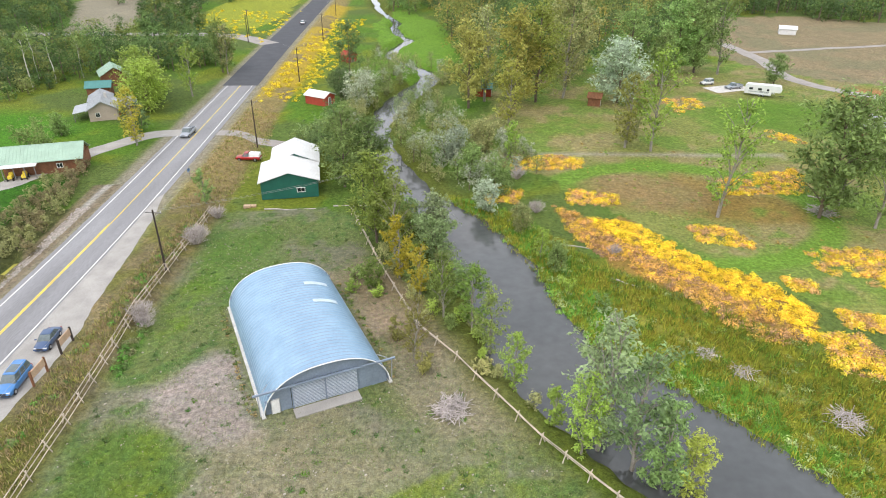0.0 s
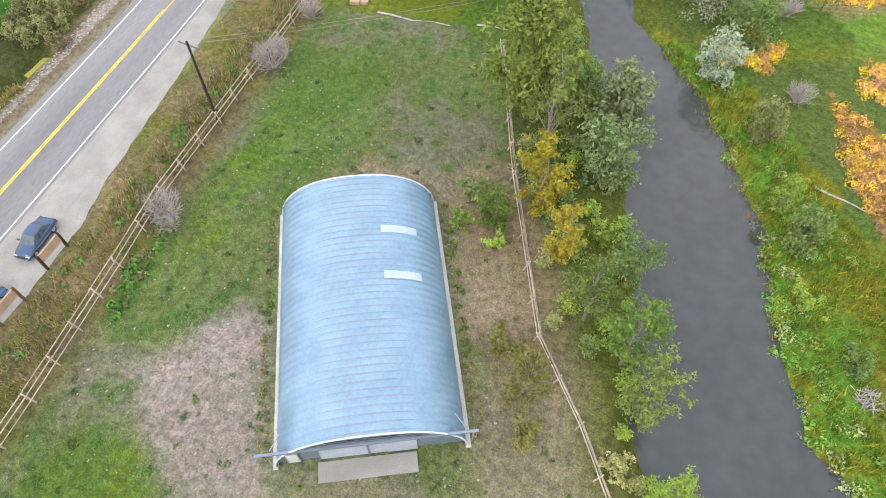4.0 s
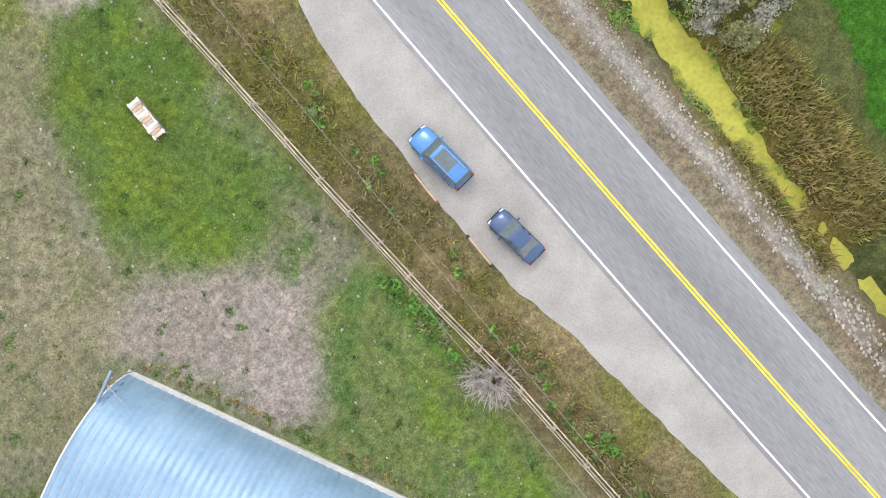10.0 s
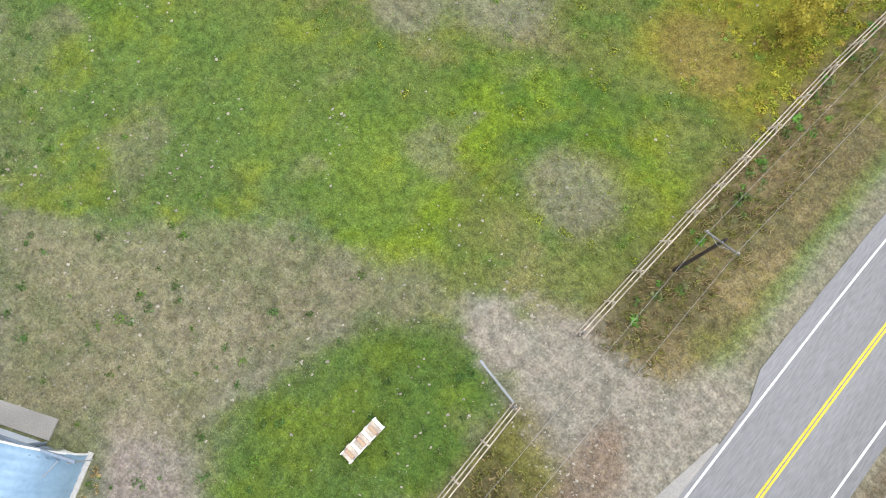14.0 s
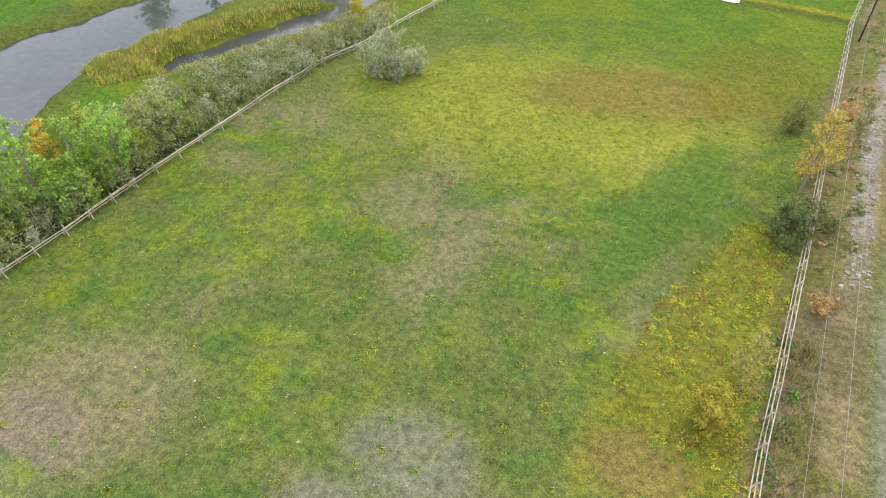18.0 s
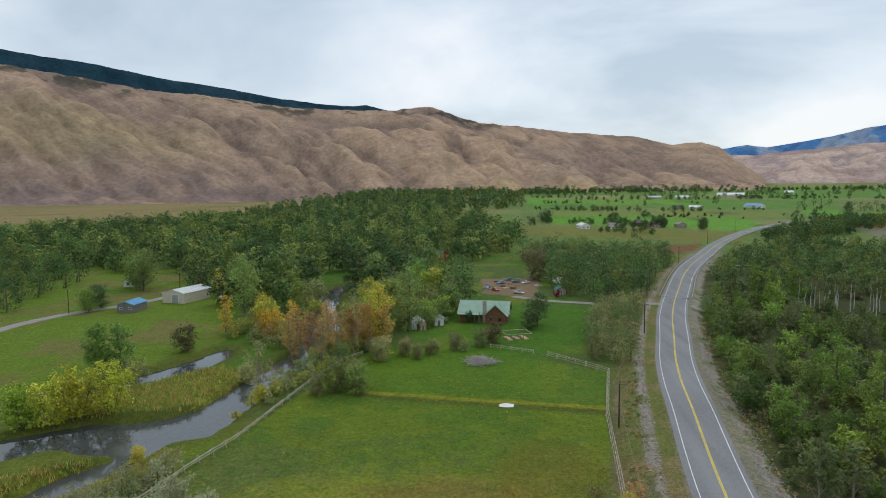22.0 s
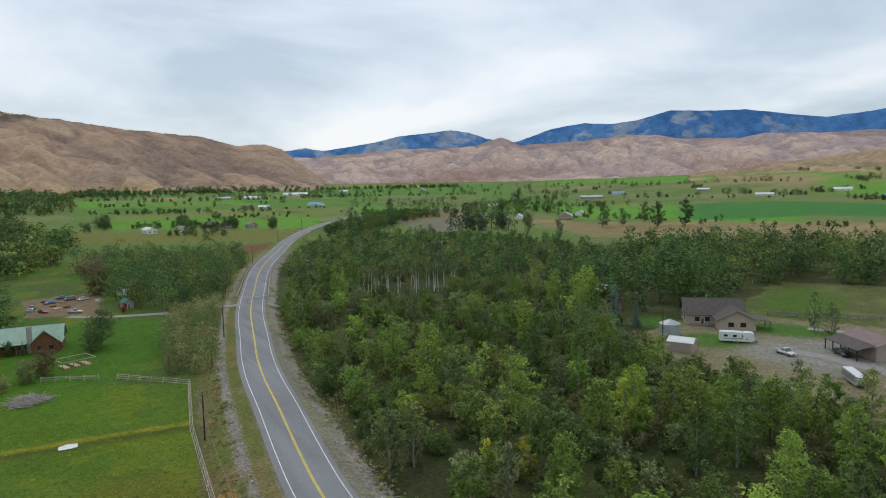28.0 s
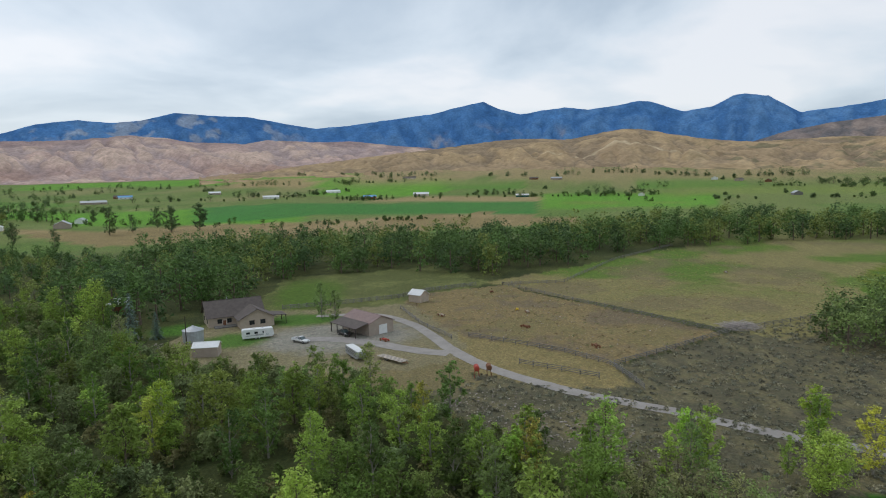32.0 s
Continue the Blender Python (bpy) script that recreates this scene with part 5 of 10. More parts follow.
def end_wall(y, gap):
    """The upright panels that close an end below the arch."""
    geo = Geo()
    n = 34
    for k in range(n):
        a, b = k / n, (k + 1) / n
        x0, x1 = -BARN_W / 2 + 0.3 + a * (BARN_W - 0.6), -BARN_W / 2 + 0.3 + b * (BARN_W - 0.6)
        if gap and gap[0] < (x0 + x1) / 2 < gap[1]:
            low = 3.35
        else:
            low = 0.0
        top = max(0.3, (1 - abs((x0 + x1) / BARN_W) ** 2.3) ** 0.47 * BARN_H)
        if top > low:
            geo.box((x0 + x1) / 2, y + 0.03 * (k % 2), low, x1 - x0 + 0.01, 0.05, top - low)
    return geo


part("end_wall", end_wall(BARN_L / 2 - 0.3, None), M_PANEL, barn)
part("end_wall", end_wall(-BARN_L / 2 + 0.42, (-3.9, 3.3)), M_PANEL, barn, "recessed grey corrugated front wall")
for x0, x1 in ((-3.95, -0.3), (-0.3, 3.35)):
    door = Geo()
    for k in range(17):
        door.box((x0 + x1) / 2, -BARN_L / 2 + 0.26, 0.05 + k * 0.195, x1 - x0 - 0.06, 0.03, 0.10)
    leaf_ = part("sliding_door", door, M_SLAT, barn, "sliding door of pale horizontal corrugated sheets")
    part("door_panel", Geo().box((x0 + x1) / 2, -BARN_L / 2 + 0.34, 0.05, x1 - x0, 0.04, 3.32), M_PANEL, leaf_, "darker grooved sheet behind the slats")
    part("door_post", Geo().box(x0 + 0.06, -BARN_L / 2 + 0.2, 0.05, 0.12, 0.1, 3.35), M_PANEL, leaf_)
beam = part("door_track", Geo().box(-0.1, -BARN_L / 2 + 0.02, 3.30, BARN_W + 1.5, 0.2, 0.22), M_PANEL, barn, "steel door track wider than the barn")
for side in (-1, 1):
    part("track_brace", Geo().tube([(side * (BARN_W / 2 + 0.35), -BARN_L / 2 + 0.25, 3.4), (side * (BARN_W / 2 + 0.3), -BARN_L / 2 + 0.3, 0.1)], 0.05, 5).tube([(side * (BARN_W / 2 - 0.2), -BARN_L / 2 + 0.25, 3.5), (side * (BARN_W / 2 - 0.9), -BARN_L / 2 + 1.6, 3.2)], 0.04, 5), M_GREY_METAL, barn)
wicket = part("wicket_door", Geo().box(-5.75, -BARN_L / 2 + 0.3, 0.05, 0.82, 0.08, 1.95), M_WHITE, barn, "small white door")
part("door_frame", Geo().box(-6.2, -BARN_L / 2 + 0.28, 0.05, 0.08, 0.1, 2.05).box(-5.3, -BARN_L / 2 + 0.28, 0.05, 0.08, 0.1, 2.05).box(-5.75, -BARN_L / 2 + 0.28, 2.05, 1.0, 0.1, 0.08), M_GREY_METAL, wicket)
for y in (5.7, 1.2):
    geo = Geo()
    rows4 = []
    for j in range(9):
        x, z = arch(0.575 + 0.155 * j / 8, 0.07)
        rows4.append([(x, y - 0.36, z), (x, y + 0.36, z), (x * 0.99, y + 0.36, z - 0.05), (x * 0.99, y - 0.36, z - 0.05)])
    part("skylight_panel", geo.loft(rows4), M_TRANSLUCENT, barn, "translucent white roof panel")
single("concrete_apron", Geo().box(0, 0, 0, 7.3, 1.5, 0.36), M_GRAVEL, "weathered concrete apron before the barn doors", "slab", pose(-16.45, 64.3, -2.05, 0, 0, 24.8) @ pose(-0.4, -BARN_L / 2 - 0.72, 0))
# ---- rail fences, poles, wires, boards ----
def rough_pole(length, r0, r1, seed, sides=6, bend=0.02):
    r = random.Random(seed)
    p = [(k / 4 * length, r.uniform(-1, 1) * bend * (0 < k < 4) * length, r.uniform(-1, 1) * bend * (0 < k < 4) * length) for k in range(5)]
    return Geo().tube(p, [r0 + (r1 - r0) * k / 4 for k in range(5)], sides)


RAILS = [rough_pole(1, 0.056, 0.045, s, 6, 0.006).mesh("rail", M_RAIL, True) for s in range(5)]
POSTS = [rough_pole(1, 0.075, 0.06, 9 + s, 6, 0.02).mesh("post", M_RAIL, True) for s in range(4)]
RAILS_GREY = [rough_pole(1, 0.07, 0.06, 19 + s, 5, 0.008).mesh("rail", M_GREY_BOARD, True) for s in range(3)]
POSTS_GREY = [rough_pole(1, 0.09, 0.08, 29 + s, 5, 0.02).mesh("post", M_GREY_BOARD, True) for s in range(3)]


def between(a, b, thick=1.0):
    """The pose that lays a unit pole from a to b."""
    a, b = Vector(a), Vector(b)
    q = (b - a).to_track_quat("X", "Z")
    return Matrix.Translation(a) @ q.to_matrix().to_4x4() @ Matrix.Diagonal(((b - a).length, thick, thick, 1))


def fence(name, line, label, step=3.4, rails=((0.45, .27), (0.92, .06), (1.22, -.22)), height=1.35, buck=True, posts=POSTS, rails_=RAILS, thick=1.0):
    """Rails on crossed posts that follow the ground."""
    r = random.Random(len(line) * 7)
    root = thing(name, label, "fence", at(*line[0][:2]))
    inv = root.matrix_basis.inverted()
    stops = along(line, step)
    feet = []
    for k, p in enumerate(stops):
        q = stops[min(k + 1, len(stops) - 1)] - stops[max(k - 1, 0)]
        side = Vector((-q.y, q.x, 0)).normalized()
        g = Vector((p.x, p.y, ground_z(p.x, p.y)))
        feet.append((g, side))
        lean_ = r.uniform(-0.06, 0.06)
        if buck:
            for s in (-1, 1):
                part("post", posts[r.randrange(len(posts))], None, root, m=inv @ between(g + side * s * 0.40 - Vector((0, 0, 0.1)), g - side * s * 0.12 + Vector((lean_, lean_, height * r.uniform(0.95, 1.1))), thick))
        else:
            part("post", posts[r.randrange(len(posts))], None, root, m=inv @ between(g - Vector((0, 0, 0.2)), g + Vector((lean_, lean_, height * r.uniform(0.95, 1.1))), thick))
    for (a, sa), (b, sb) in zip(feet[:-1], feet[1:]):
        over = (b - a).normalized() * 0.22
        for h, s in rails:
            dz = Vector((0, 0, h + r.uniform(-0.05, 0.05)))
            dy = Vector((0, 0, r.uniform(-0.05, 0.05)))
            part("rail", rails_[r.randrange(len(rails_))], None, root, m=inv @ between(a + sa * s + dz - over, b + sb * s + dz + dy + over, thick))
    return root


fence("rail_fence", [(-39.4, 101.5), (-39.3, 84), (-39.1, 70), (-38.5, 62), (-38.0, 49.5), (-37.8, 38.5), (-37.5, 29.2)], "weathered pole rail fence on crossed posts along the road")
fence("rail_fence", [(-37.7, 22.3), (-38.2, 10), (-38.6, 4), (-39.2, -6.7), (-39.8, -13), (-41.2, -30), (-43.5, -60), (-46.6, -100), (-51.2, -130.5), (-44, -138.5), (-37.4, -146.2)], "weathered pole rail fence between meadow and road")
fence("rail_fence", [(-14.6, 101.5), (-8.4, 83), (-2.2, 67), (2.5, 60.7), (10.8, 47.4), (16.5, 40.0), (24, 31), (31.2, 20), (31.2, 8), (30.8, -3), (30.5, -16), (28.6, -50), (26.8, -57), (21.9, -81), (19.6, -115), (16.9, -135), (13.5, -143)], "weathered pole rail fence along the river", step=3.6)
fence("rail_fence", [(-21.5, -154), (-33.5, -148.3)], "short pole rail fence by the cabin garden")
GREYS = dict(step=4.0, rails=((0.45, 0), (0.85, 0), (1.25, 0)), height=1.45, buck=False, posts=POSTS_GREY, rails_=RAILS_GREY, thick=1.25)
fence("corral_fence", [(-237, -58), (-214, -42), (-199, -28)], "grey weathered corral fence beside the driveway", **GREYS)
fence("corral_fence", [(-201.8, -23.6), (-196, -9), (-190, 4.9), (-181, 16.5), (-172, 21), (-164.7, 24.1)], "grey weathered pole corral fence", **GREYS)
fence("corral_fence", [(-177.9, -4.5), (-174, 6), (-170.4, 14.6)], "short grey weathered corral fence", **GREYS)
fence("corral_fence", [(-292.2, -32.7), (-263.5, -3.4), (-228.3, 35.6), (-219.8, 46)], "grey weathered pasture fence", **GREYS)
fence("corral_fence", [(-181, 17.5), (-200, 32), (-219.8, 46.5), (-238, 66), (-254.4, 85.3)], "grey weathered pasture fence in sagebrush", **GREYS)
fence("corral_fence", [(-292.5, -33), (-302, -8), (-318.8, -4.6), (-382, 10.3), (-457, 42)], "grey weathered fence along the trees", **GREYS)
fence("board_fence", [(-228, -100), (-240, -84), (-256, -66), (-272, -60), (-290, -44)], "dark board corral fence behind the garage", step=3.0, rails=((0.4, 0), (0.8, 0), (1.2, 0), (1.55, 0)), height=1.8, buck=False, posts=POSTS_GREY, rails_=RAILS_GREY, thick=1.4)
fence("slough_fence", [(-68.0, 8), (-67.7, 21.7), (-67.8, 28), (-68.0, 32.5)], "grey weathered rail fence beside the slough", step=3.4, rails=((0.4, .3), (0.8, .05), (1.15, -.3)), posts=POSTS_GREY, rails_=RAILS_GREY)
fence("post_fence", [(85.8, -58), (85.1, -64.5), (84.1, -70.2), (82.4, -76.5)], "line of stout fence posts beside the pond", step=4.5, rails=((0.9, 0),), height=1.3, buck=False, posts=POSTS_GREY, rails_=RAILS_GREY, thick=1.5)

gate = thing("field_gate", "open grey tubular steel field gate", "gate", at(-37.2, 29.0, -10))
part("gate_frame", Geo().tube([(0, 0, 0.15), (0, 0, 1.25), (3.6, 0, 1.25), (3.6, 0, 0.15), (0, 0, 0.15)], 0.035, 5), M_GREY_METAL, gate)
for k in range(4):
    part("gate_bar", Geo().tube([(0, 0, 0.37 + 0.22 * k), (3.6, 0, 0.37 + 0.22 * k)], 0.022, 5), M_GREY_METAL, gate)
part("gate_brace", Geo().tube([(1.8, 0, 0.15), (1.8, 0, 1.25)], 0.025, 5), M_GREY_METAL, gate)
gp = thing("gate_post", "stout weathered timber gate post", "post", at(-37.4, 29.2))
part("post", Geo().tube([(0, 0, -.3), (0.02, 0, 1.7)], [0.13, 0.11], 8), M_GREY_BOARD, gp)
copy_thing(gp, at(-37.7, 22.3))


def power_pole(x, y, h, turn, label, arm=2.4):
    root = thing("power_pole", label, "pole", at(x, y, turn), "power poles")
    part("pole", Geo().tube([(0, 0, -0.5), (0, 0, h * 0.5), (0, 0, h)], [0.16, 0.135, 0.11], 8), M_DARK_WOOD, root)
    if arm:
        cross = part("crossarm", Geo().box(0, 0.1, h - 0.55, arm, 0.11, 0.13), M_GREY_BOARD, root)
        part("arm_brace", Geo().tube([(-arm * 0.3, 0.12, h - 0.5), (0, 0.12, h - 1.1), (arm * 0.3, 0.12, h - 0.5)], 0.02, 4), M_GREY_METAL, root)
        for k in (-0.46, 0.0, 0.46):
            part("insulator", Geo().tube([(k * arm, 0.1, h - 0.43), (k * arm, 0.1, h - 0.34), (k * arm, 0.1, h - 0.24)], [0.03, 0.06, 0.035], 6), M_INSULATOR, cross)
    return Vector((x, y, ground_z(x, y) + h - 0.25))


def wire(a, b, sag, name="power_line", r=0.013):
    a, b = Vector(a), Vector(b)
    p = [a.lerp(b, k / 14) - Vector((0, 0, sag * 4 * (k / 14) * (1 - k / 14))) for k in range(15)]
    return single(name, Geo().tube(p, r, 4), M_CABLE, "thin sagging overhead cable between poles", "cable", group="overhead cables")


line_tops = [power_pole(x, y, h, t, "dark timber power pole with a crossarm") for x, y, h, t in ((-48, 320, 10.5, 4), (-44, 256, 10.5, 3), (-41.2, 192.7, 10, 2), (-39.1, 133.5, 10.6, 2), (-39.4, 80.7, 9.7, -8), (-39.8, 14.2, 8.6, 3), (-47.8, -93.6, 8.9, -8), (-68, -172, 9.5, -14), (-88, -262, 9.5, -18), (-128, -372, 10, -22), (-182, -500, 10, -27), (-240, -612, 10, -30))]
for a, b in zip(line_tops[:-1], line_tops[1:]):
    for s in (-1.0, 1.0):
        wire(a + Vector((s, 0, 0)), b + Vector((s, 0, 0)), (b - a).length * 0.008)
stub = power_pole(-12.6, 101.5, 8.2, 30, "short dark timber service pole among trees", 1.4)
for s in (-0.9, 0.4):
    wire(line_tops[4] + Vector((s, 0.2, 0)), stub + Vector((s * 0.6, 0, 0)), 0.5)
power_pole(-172.2, -96.2, 9.5, 20, "dark timber pole beside the grain bin", 0)
east_poles = [power_pole(x, y, 9, 30, "timber pole along the gravel lane", 1.4) for x, y in ((140, -196), (126, -252))]
wire(*east_poles, 0.6)
wire((-76, 250, 9), line_tops[2] + Vector((-1, 0, 0)), 0.8)
power_pole(-71, 249, 10, 0, "tall timber pole by the crossroad", 1.8)
power_pole(-74, 262, 10, 0, "tall timber pole by the crossroad", 1.8)

for y, dark in ((55.1, False), (60.75, True)):
    board = thing("information_board", "roadside information board, tan panel on %s timber posts" % ("dark" if dark else "red-brown"), "sign", at(-43.25, y, 90 - (1 if dark else 2)))
    for s in (-1.28, 1.28):
        part("post", Geo().box(s, 0, -0.3, 0.2, 0.2, 2.3), M_DARK_WOOD if dark else M_LOG, board)
    panel = part("panel", Geo().box(0, 0, 0.95, 2.36, 0.13, 0.95), M_SIGN_BOARD, board, "tan wooden panel")
    for k in range(5):
        part("lettering_bar", Geo().box(-0.1 * (k % 2), 0.073, 1.1 + 0.15 * k, 1.7 - 0.2 * (k % 3), 0.012, 0.05), M_DARK_WOOD, panel)
marker = thing("road_sign", "small blue and white sign on a thin post beside the road", "sign", at(-46.6, 113, 80))
part("post", Geo().tube([(0, 0, -0.3), (0, 0, 2.3)], 0.045, 6), M_GREY_BOARD, marker)
part("plate", Geo().box(0, 0.05, 1.5, 0.75, 0.03, 0.7), M_SIGN_BLUE, marker, "blue and white plate")
part("white_band", Geo().box(0, 0.072, 1.62, 0.6, 0.01, 0.18), M_WHITE, marker)

stack = thing("timber_stack", "low stack of split timber on skids in the grass", "timber stack", at(-31.25, 37.7, 88))
for s in (-0.42, 0.42):
    part("skid", Geo().box(0, s, 0, 3.3, 0.12, 0.14), M_GREY_BOARD, stack)
    part("side_rail", Geo().box(0, s, 0.55, 3.35, 0.1, 0.13), M_WHITE, stack, "pale side rail")
for k in range(12):
    part("slat", Geo().box(-1.5 + 0.27 * k, 0.04 * (k % 3 - 1), 0.5 + 0.03 * (k * 7 % 4), 0.262, 0.92 + 0.06 * (k % 2), 0.12), (M_WHITE, M_RAIL, M_SIGN_BOARD, M_RAIL)[k % 4], stack)
for x in (-1.35, 1.35):
    for s in (-0.38, 0.38):
        part("leg", Geo().box(x, s, 0.1, 0.12, 0.12, 0.48), M_GREY_BOARD, stack)


def branch_heap(x, y, r, h, n, seed, label, material=M_TWIG):
    q = random.Random(seed)
    geo = Geo()
    for _ in range(n):
        a, d = q.uniform(0, 6.28), r * math.sqrt(q.random()) * 0.75
        c = Vector((d * math.cos(a), d * math.sin(a), h * (1 - (d / r) ** 2) * q.uniform(0.1, 1)))
        b, l = q.uniform(0, 6.28), r * q.uniform(0.3, 0.7)
        v = Vector((math.cos(b), math.sin(b), q.uniform(-0.25, 0.25))) * l
        lo = c - v
        lo.z = max(lo.z, 0.02)
        geo.tube([lo, c + Vector((0, 0, 0.05)), c + v], [0.045, 0.035, 0.012], 4)
    return single("branch_heap", geo, material, label, "branch heap", at(x, y))


branch_heap(1.9, 52.2, 2.2, 1.1, 150, 1, "heap of dead grey branches on bare ground")
branch_heap(-19.5, -137.5, 4.6, 1.6, 190, 2, "low heap of grey brush in the meadow")
branch_heap(-227, 51, 6.0, 1.6, 220, 3, "heap of bleached dead branches by the fence")
branch_heap(69, 103, 2.6, 0.9, 80, 4, "pile of dead grey branches under trees")
branch_heap(33.5, 63, 1.4, 0.5, 50, 5, "dead branches lying in the marsh")
branch_heap(36.5, 59.5, 1.6, 0.5, 50, 6, "dead branches lying in the marsh")
branch_heap(24.2, 70.5, 1.3, 0.5, 50, 7, "dead branches lying in the marsh")
branch_heap(44, 51, 2.0, 1.2, 80, 8, "tangled dead grey branches in the marsh")
single("plastic_sheet", Geo().add([(-1.5, -1.0, 0.1), (0.2, -1.4, 0.16), (1.6, -0.8, 0.08), (1.5, 1.1, 0.12), (-0.3, 1.5, 0.2), (-1.4, 0.9, 0.1), (0, 0, 0.35)], [(0, 1, 6), (1, 2, 6), (2, 3, 6), (3, 4, 6), (4, 5, 6), (5, 0, 6)]), M_WHITE, "white sheet lying crumpled by the meadow ditch", "sheet", at(-26.6, -104.2))
for x, y, l, a in ((20, 92, 5, -20), (16.2, 84.5, 4, 10), (26, 81, 5, -40), (14, 87, 3, 60), (70, 110, 5, -25), (-30.5, 103.2, 9, 2), (-18.5, 104.6, 8, 8)):
    single("fallen_log", rough_pole(l, 0.13, 0.06, int(x * 3 + 100), 6, 0.03), M_TWIG, "bleached fallen log lying on the ground", "log", at(x, y, a, 0.12))
single("fence_end_heap", Geo().box(-0.6, 0, 0, 1.2, 0.8, 0.45).box(0.5, 0.2, 0, 0.9, 0.7, 0.35), M_SIGN_BOARD, "pale block of stacked boards by the fence", "boards", at(-33.2, 104.2, 8))
# ---- vehicles ----
def body_ring(x, half, low, high, crown=0.06):
    """One cross-section of a car's body."""
    return [(x, -half * 0.94, low), (x, -half, low + 0.18), (x, -half, high - 0.12), (x, -half * 0.90, high - 0.02), (x, -half * 0.4, high + crown * 0.6), (x, 0, high + crown),
            (x, half * 0.4, high + crown * 0.6), (x, half * 0.90, high - 0.02), (x, half, high - 0.12), (x, half, low + 0.18), (x, half * 0.94, low)]


def make_wheel(root, x, y, r, inner):
    tyre = part("wheel", Geo().tube([(0, -0.1, 0), (0, -0.07, 0), (0, 0.07, 0), (0, 0.1, 0)], [r * 0.86, r, r, r * 0.86], 18), M_TYRE, root, m=pose(x, y, r))
    part("rim", Geo().tube([(0, inner * 0.085, 0), (0, inner * 0.108, 0)], [r * 0.62, r * 0.55], 12), M_CHROME, tyre)


def vehicle(kind, m, paint_, label, length=4.9, width=1.9, sunroof=False, topper=None):
    """A parked vehicle, nose towards +x."""
    root = thing(kind, label, "car" if kind != "pickup_truck" else "truck", m)
    L, w = length / 2, width / 2
    pick, sedan = kind == "pickup_truck", kind == "sedan"
    belt = 1.02 if not sedan else 0.9
    top = {"suv": 1.78, "sedan": 1.43, "pickup_truck": 1.82}[kind]
    low = 0.28 if not pick else 0.42
    hood = belt - (0.02 if not sedan else 0.06)
    xs = [(-L, 0.82, belt - 0.28), (-L + 0.06, 0.93, belt - 0.06), (-L + 0.3, 0.985, belt), (-L * 0.4, 1.0, belt + 0.02), (L * 0.25, 1.0, belt), (L * 0.45, 0.99, hood), (L * 0.82, 0.95, hood - 0.10), (L - 0.12, 0.86, hood - 0.22), (L, 0.72, hood - 0.38)]
    if pick:
        xs = [(-L, 0.95, belt - 0.02), (-L + 0.05, 0.98, belt + 0.05), (-L * 0.15, 1.0, belt + 0.06)] + xs[4:]
    body = part("body", Geo().loft([body_ring(x, w * k, low, h, 0.05) for x, k, h in xs]), paint_, root, smooth_=True)
    wx = 0.31 * length
    for sx in (-wx, wx * 1.02):
        for s in (-1, 1):
            make_wheel(root, sx, s * (w - 0.09), 0.34 if not pick else 0.39, s)
    if pick:
        c0, c1, c2, c3 = -L * 0.12, -L * 0.05, L * 0.22, L * 0.46
    elif sedan:
        c0, c1, c2, c3 = -L * 0.72, -L * 0.38, L * 0.12, L * 0.46
    else:
        c0, c1, c2, c3 = -L * 0.97, -L * 0.86, L * 0.16, L * 0.44
    zb, zt = belt - 0.03, top
    part("windscreen", Geo().add([(c3, -w * 0.86, zb), (c3, w * 0.86, zb), (c2, w * 0.68, zt - 0.03), (c2, -w * 0.68, zt - 0.03), (c3 - 0.05, -w * 0.84, zb - .02), (c3 - 0.05, w * 0.84, zb - .02), (c2 - 0.05, w * 0.66, zt - 0.06), (c2 - 0.05, -w * 0.66, zt - 0.06)], [(0, 1, 2, 3), (7, 6, 5, 4), (0, 4, 5, 1), (3, 2, 6, 7), (1, 5, 6, 2), (0, 3, 7, 4)]), M_CAR_GLASS, root)
    part("rear_window", Geo().add([(c0, w * 0.84, zb), (c0, -w * 0.84, zb), (c1, -w * 0.68, zt - 0.03), (c1, w * 0.68, zt - 0.03), (c0 + 0.05, w * 0.82, zb - .02), (c0 + 0.05, -w * 0.82, zb - .02), (c1 + 0.05, -w * 0.66, zt - 0.06), (c1 + 0.05, w * 0.66, zt - 0.06)], [(0, 1, 2, 3), (7, 6, 5, 4), (0, 4, 5, 1), (3, 2, 6, 7), (1, 5, 6, 2), (0, 3, 7, 4)]), M_CAR_GLASS, root)
    for s in (-1, 1):
        a, b, c, d = (c0 + 0.06, s * w * 0.9, zb), (c3 - 0.08, s * w * 0.9, zb), (c2 - 0.02, s * w * 0.71, zt - 0.06), (c1 + 0.03, s * w * 0.71, zt - 0.06)
        inn = [(p[0], p[1] - s * 0.05, p[2]) for p in (a, b, c, d)]
        part("side_window", Geo().add([a, b, c, d] + inn, [(0, 1, 2, 3), (7, 6, 5, 4), (0, 4, 5, 1), (1, 5, 6, 2), (2, 6, 7, 3), (3, 7, 4, 0)]), M_CAR_GLASS, root)
        for f in (0.34, 0.66):
            p, q = Vector(a).lerp(Vector(b), f), Vector(d).lerp(Vector(c), f)
            part("pillar", Geo().tube([p + Vector((0, s * 0.01, 0)), q + Vector((0, s * 0.01, 0))], 0.035, 4), paint_ if not sedan else M_TRIM, root)
        part("mirror", Geo().box(c3 - 0.28, s * (w + 0.1), belt + 0.02, 0.14, 0.2, 0.15), paint_, root)
        part("headlight", Geo().box(L - 0.16, s * w * 0.66, hood - 0.34, 0.16, 0.34, 0.14), M_LAMP_CLEAR, root)
        part("taillight", Geo().box(-L + 0.03, s * w * 0.80, belt - 0.34, 0.1, 0.22, 0.26), M_LAMP_RED, root)
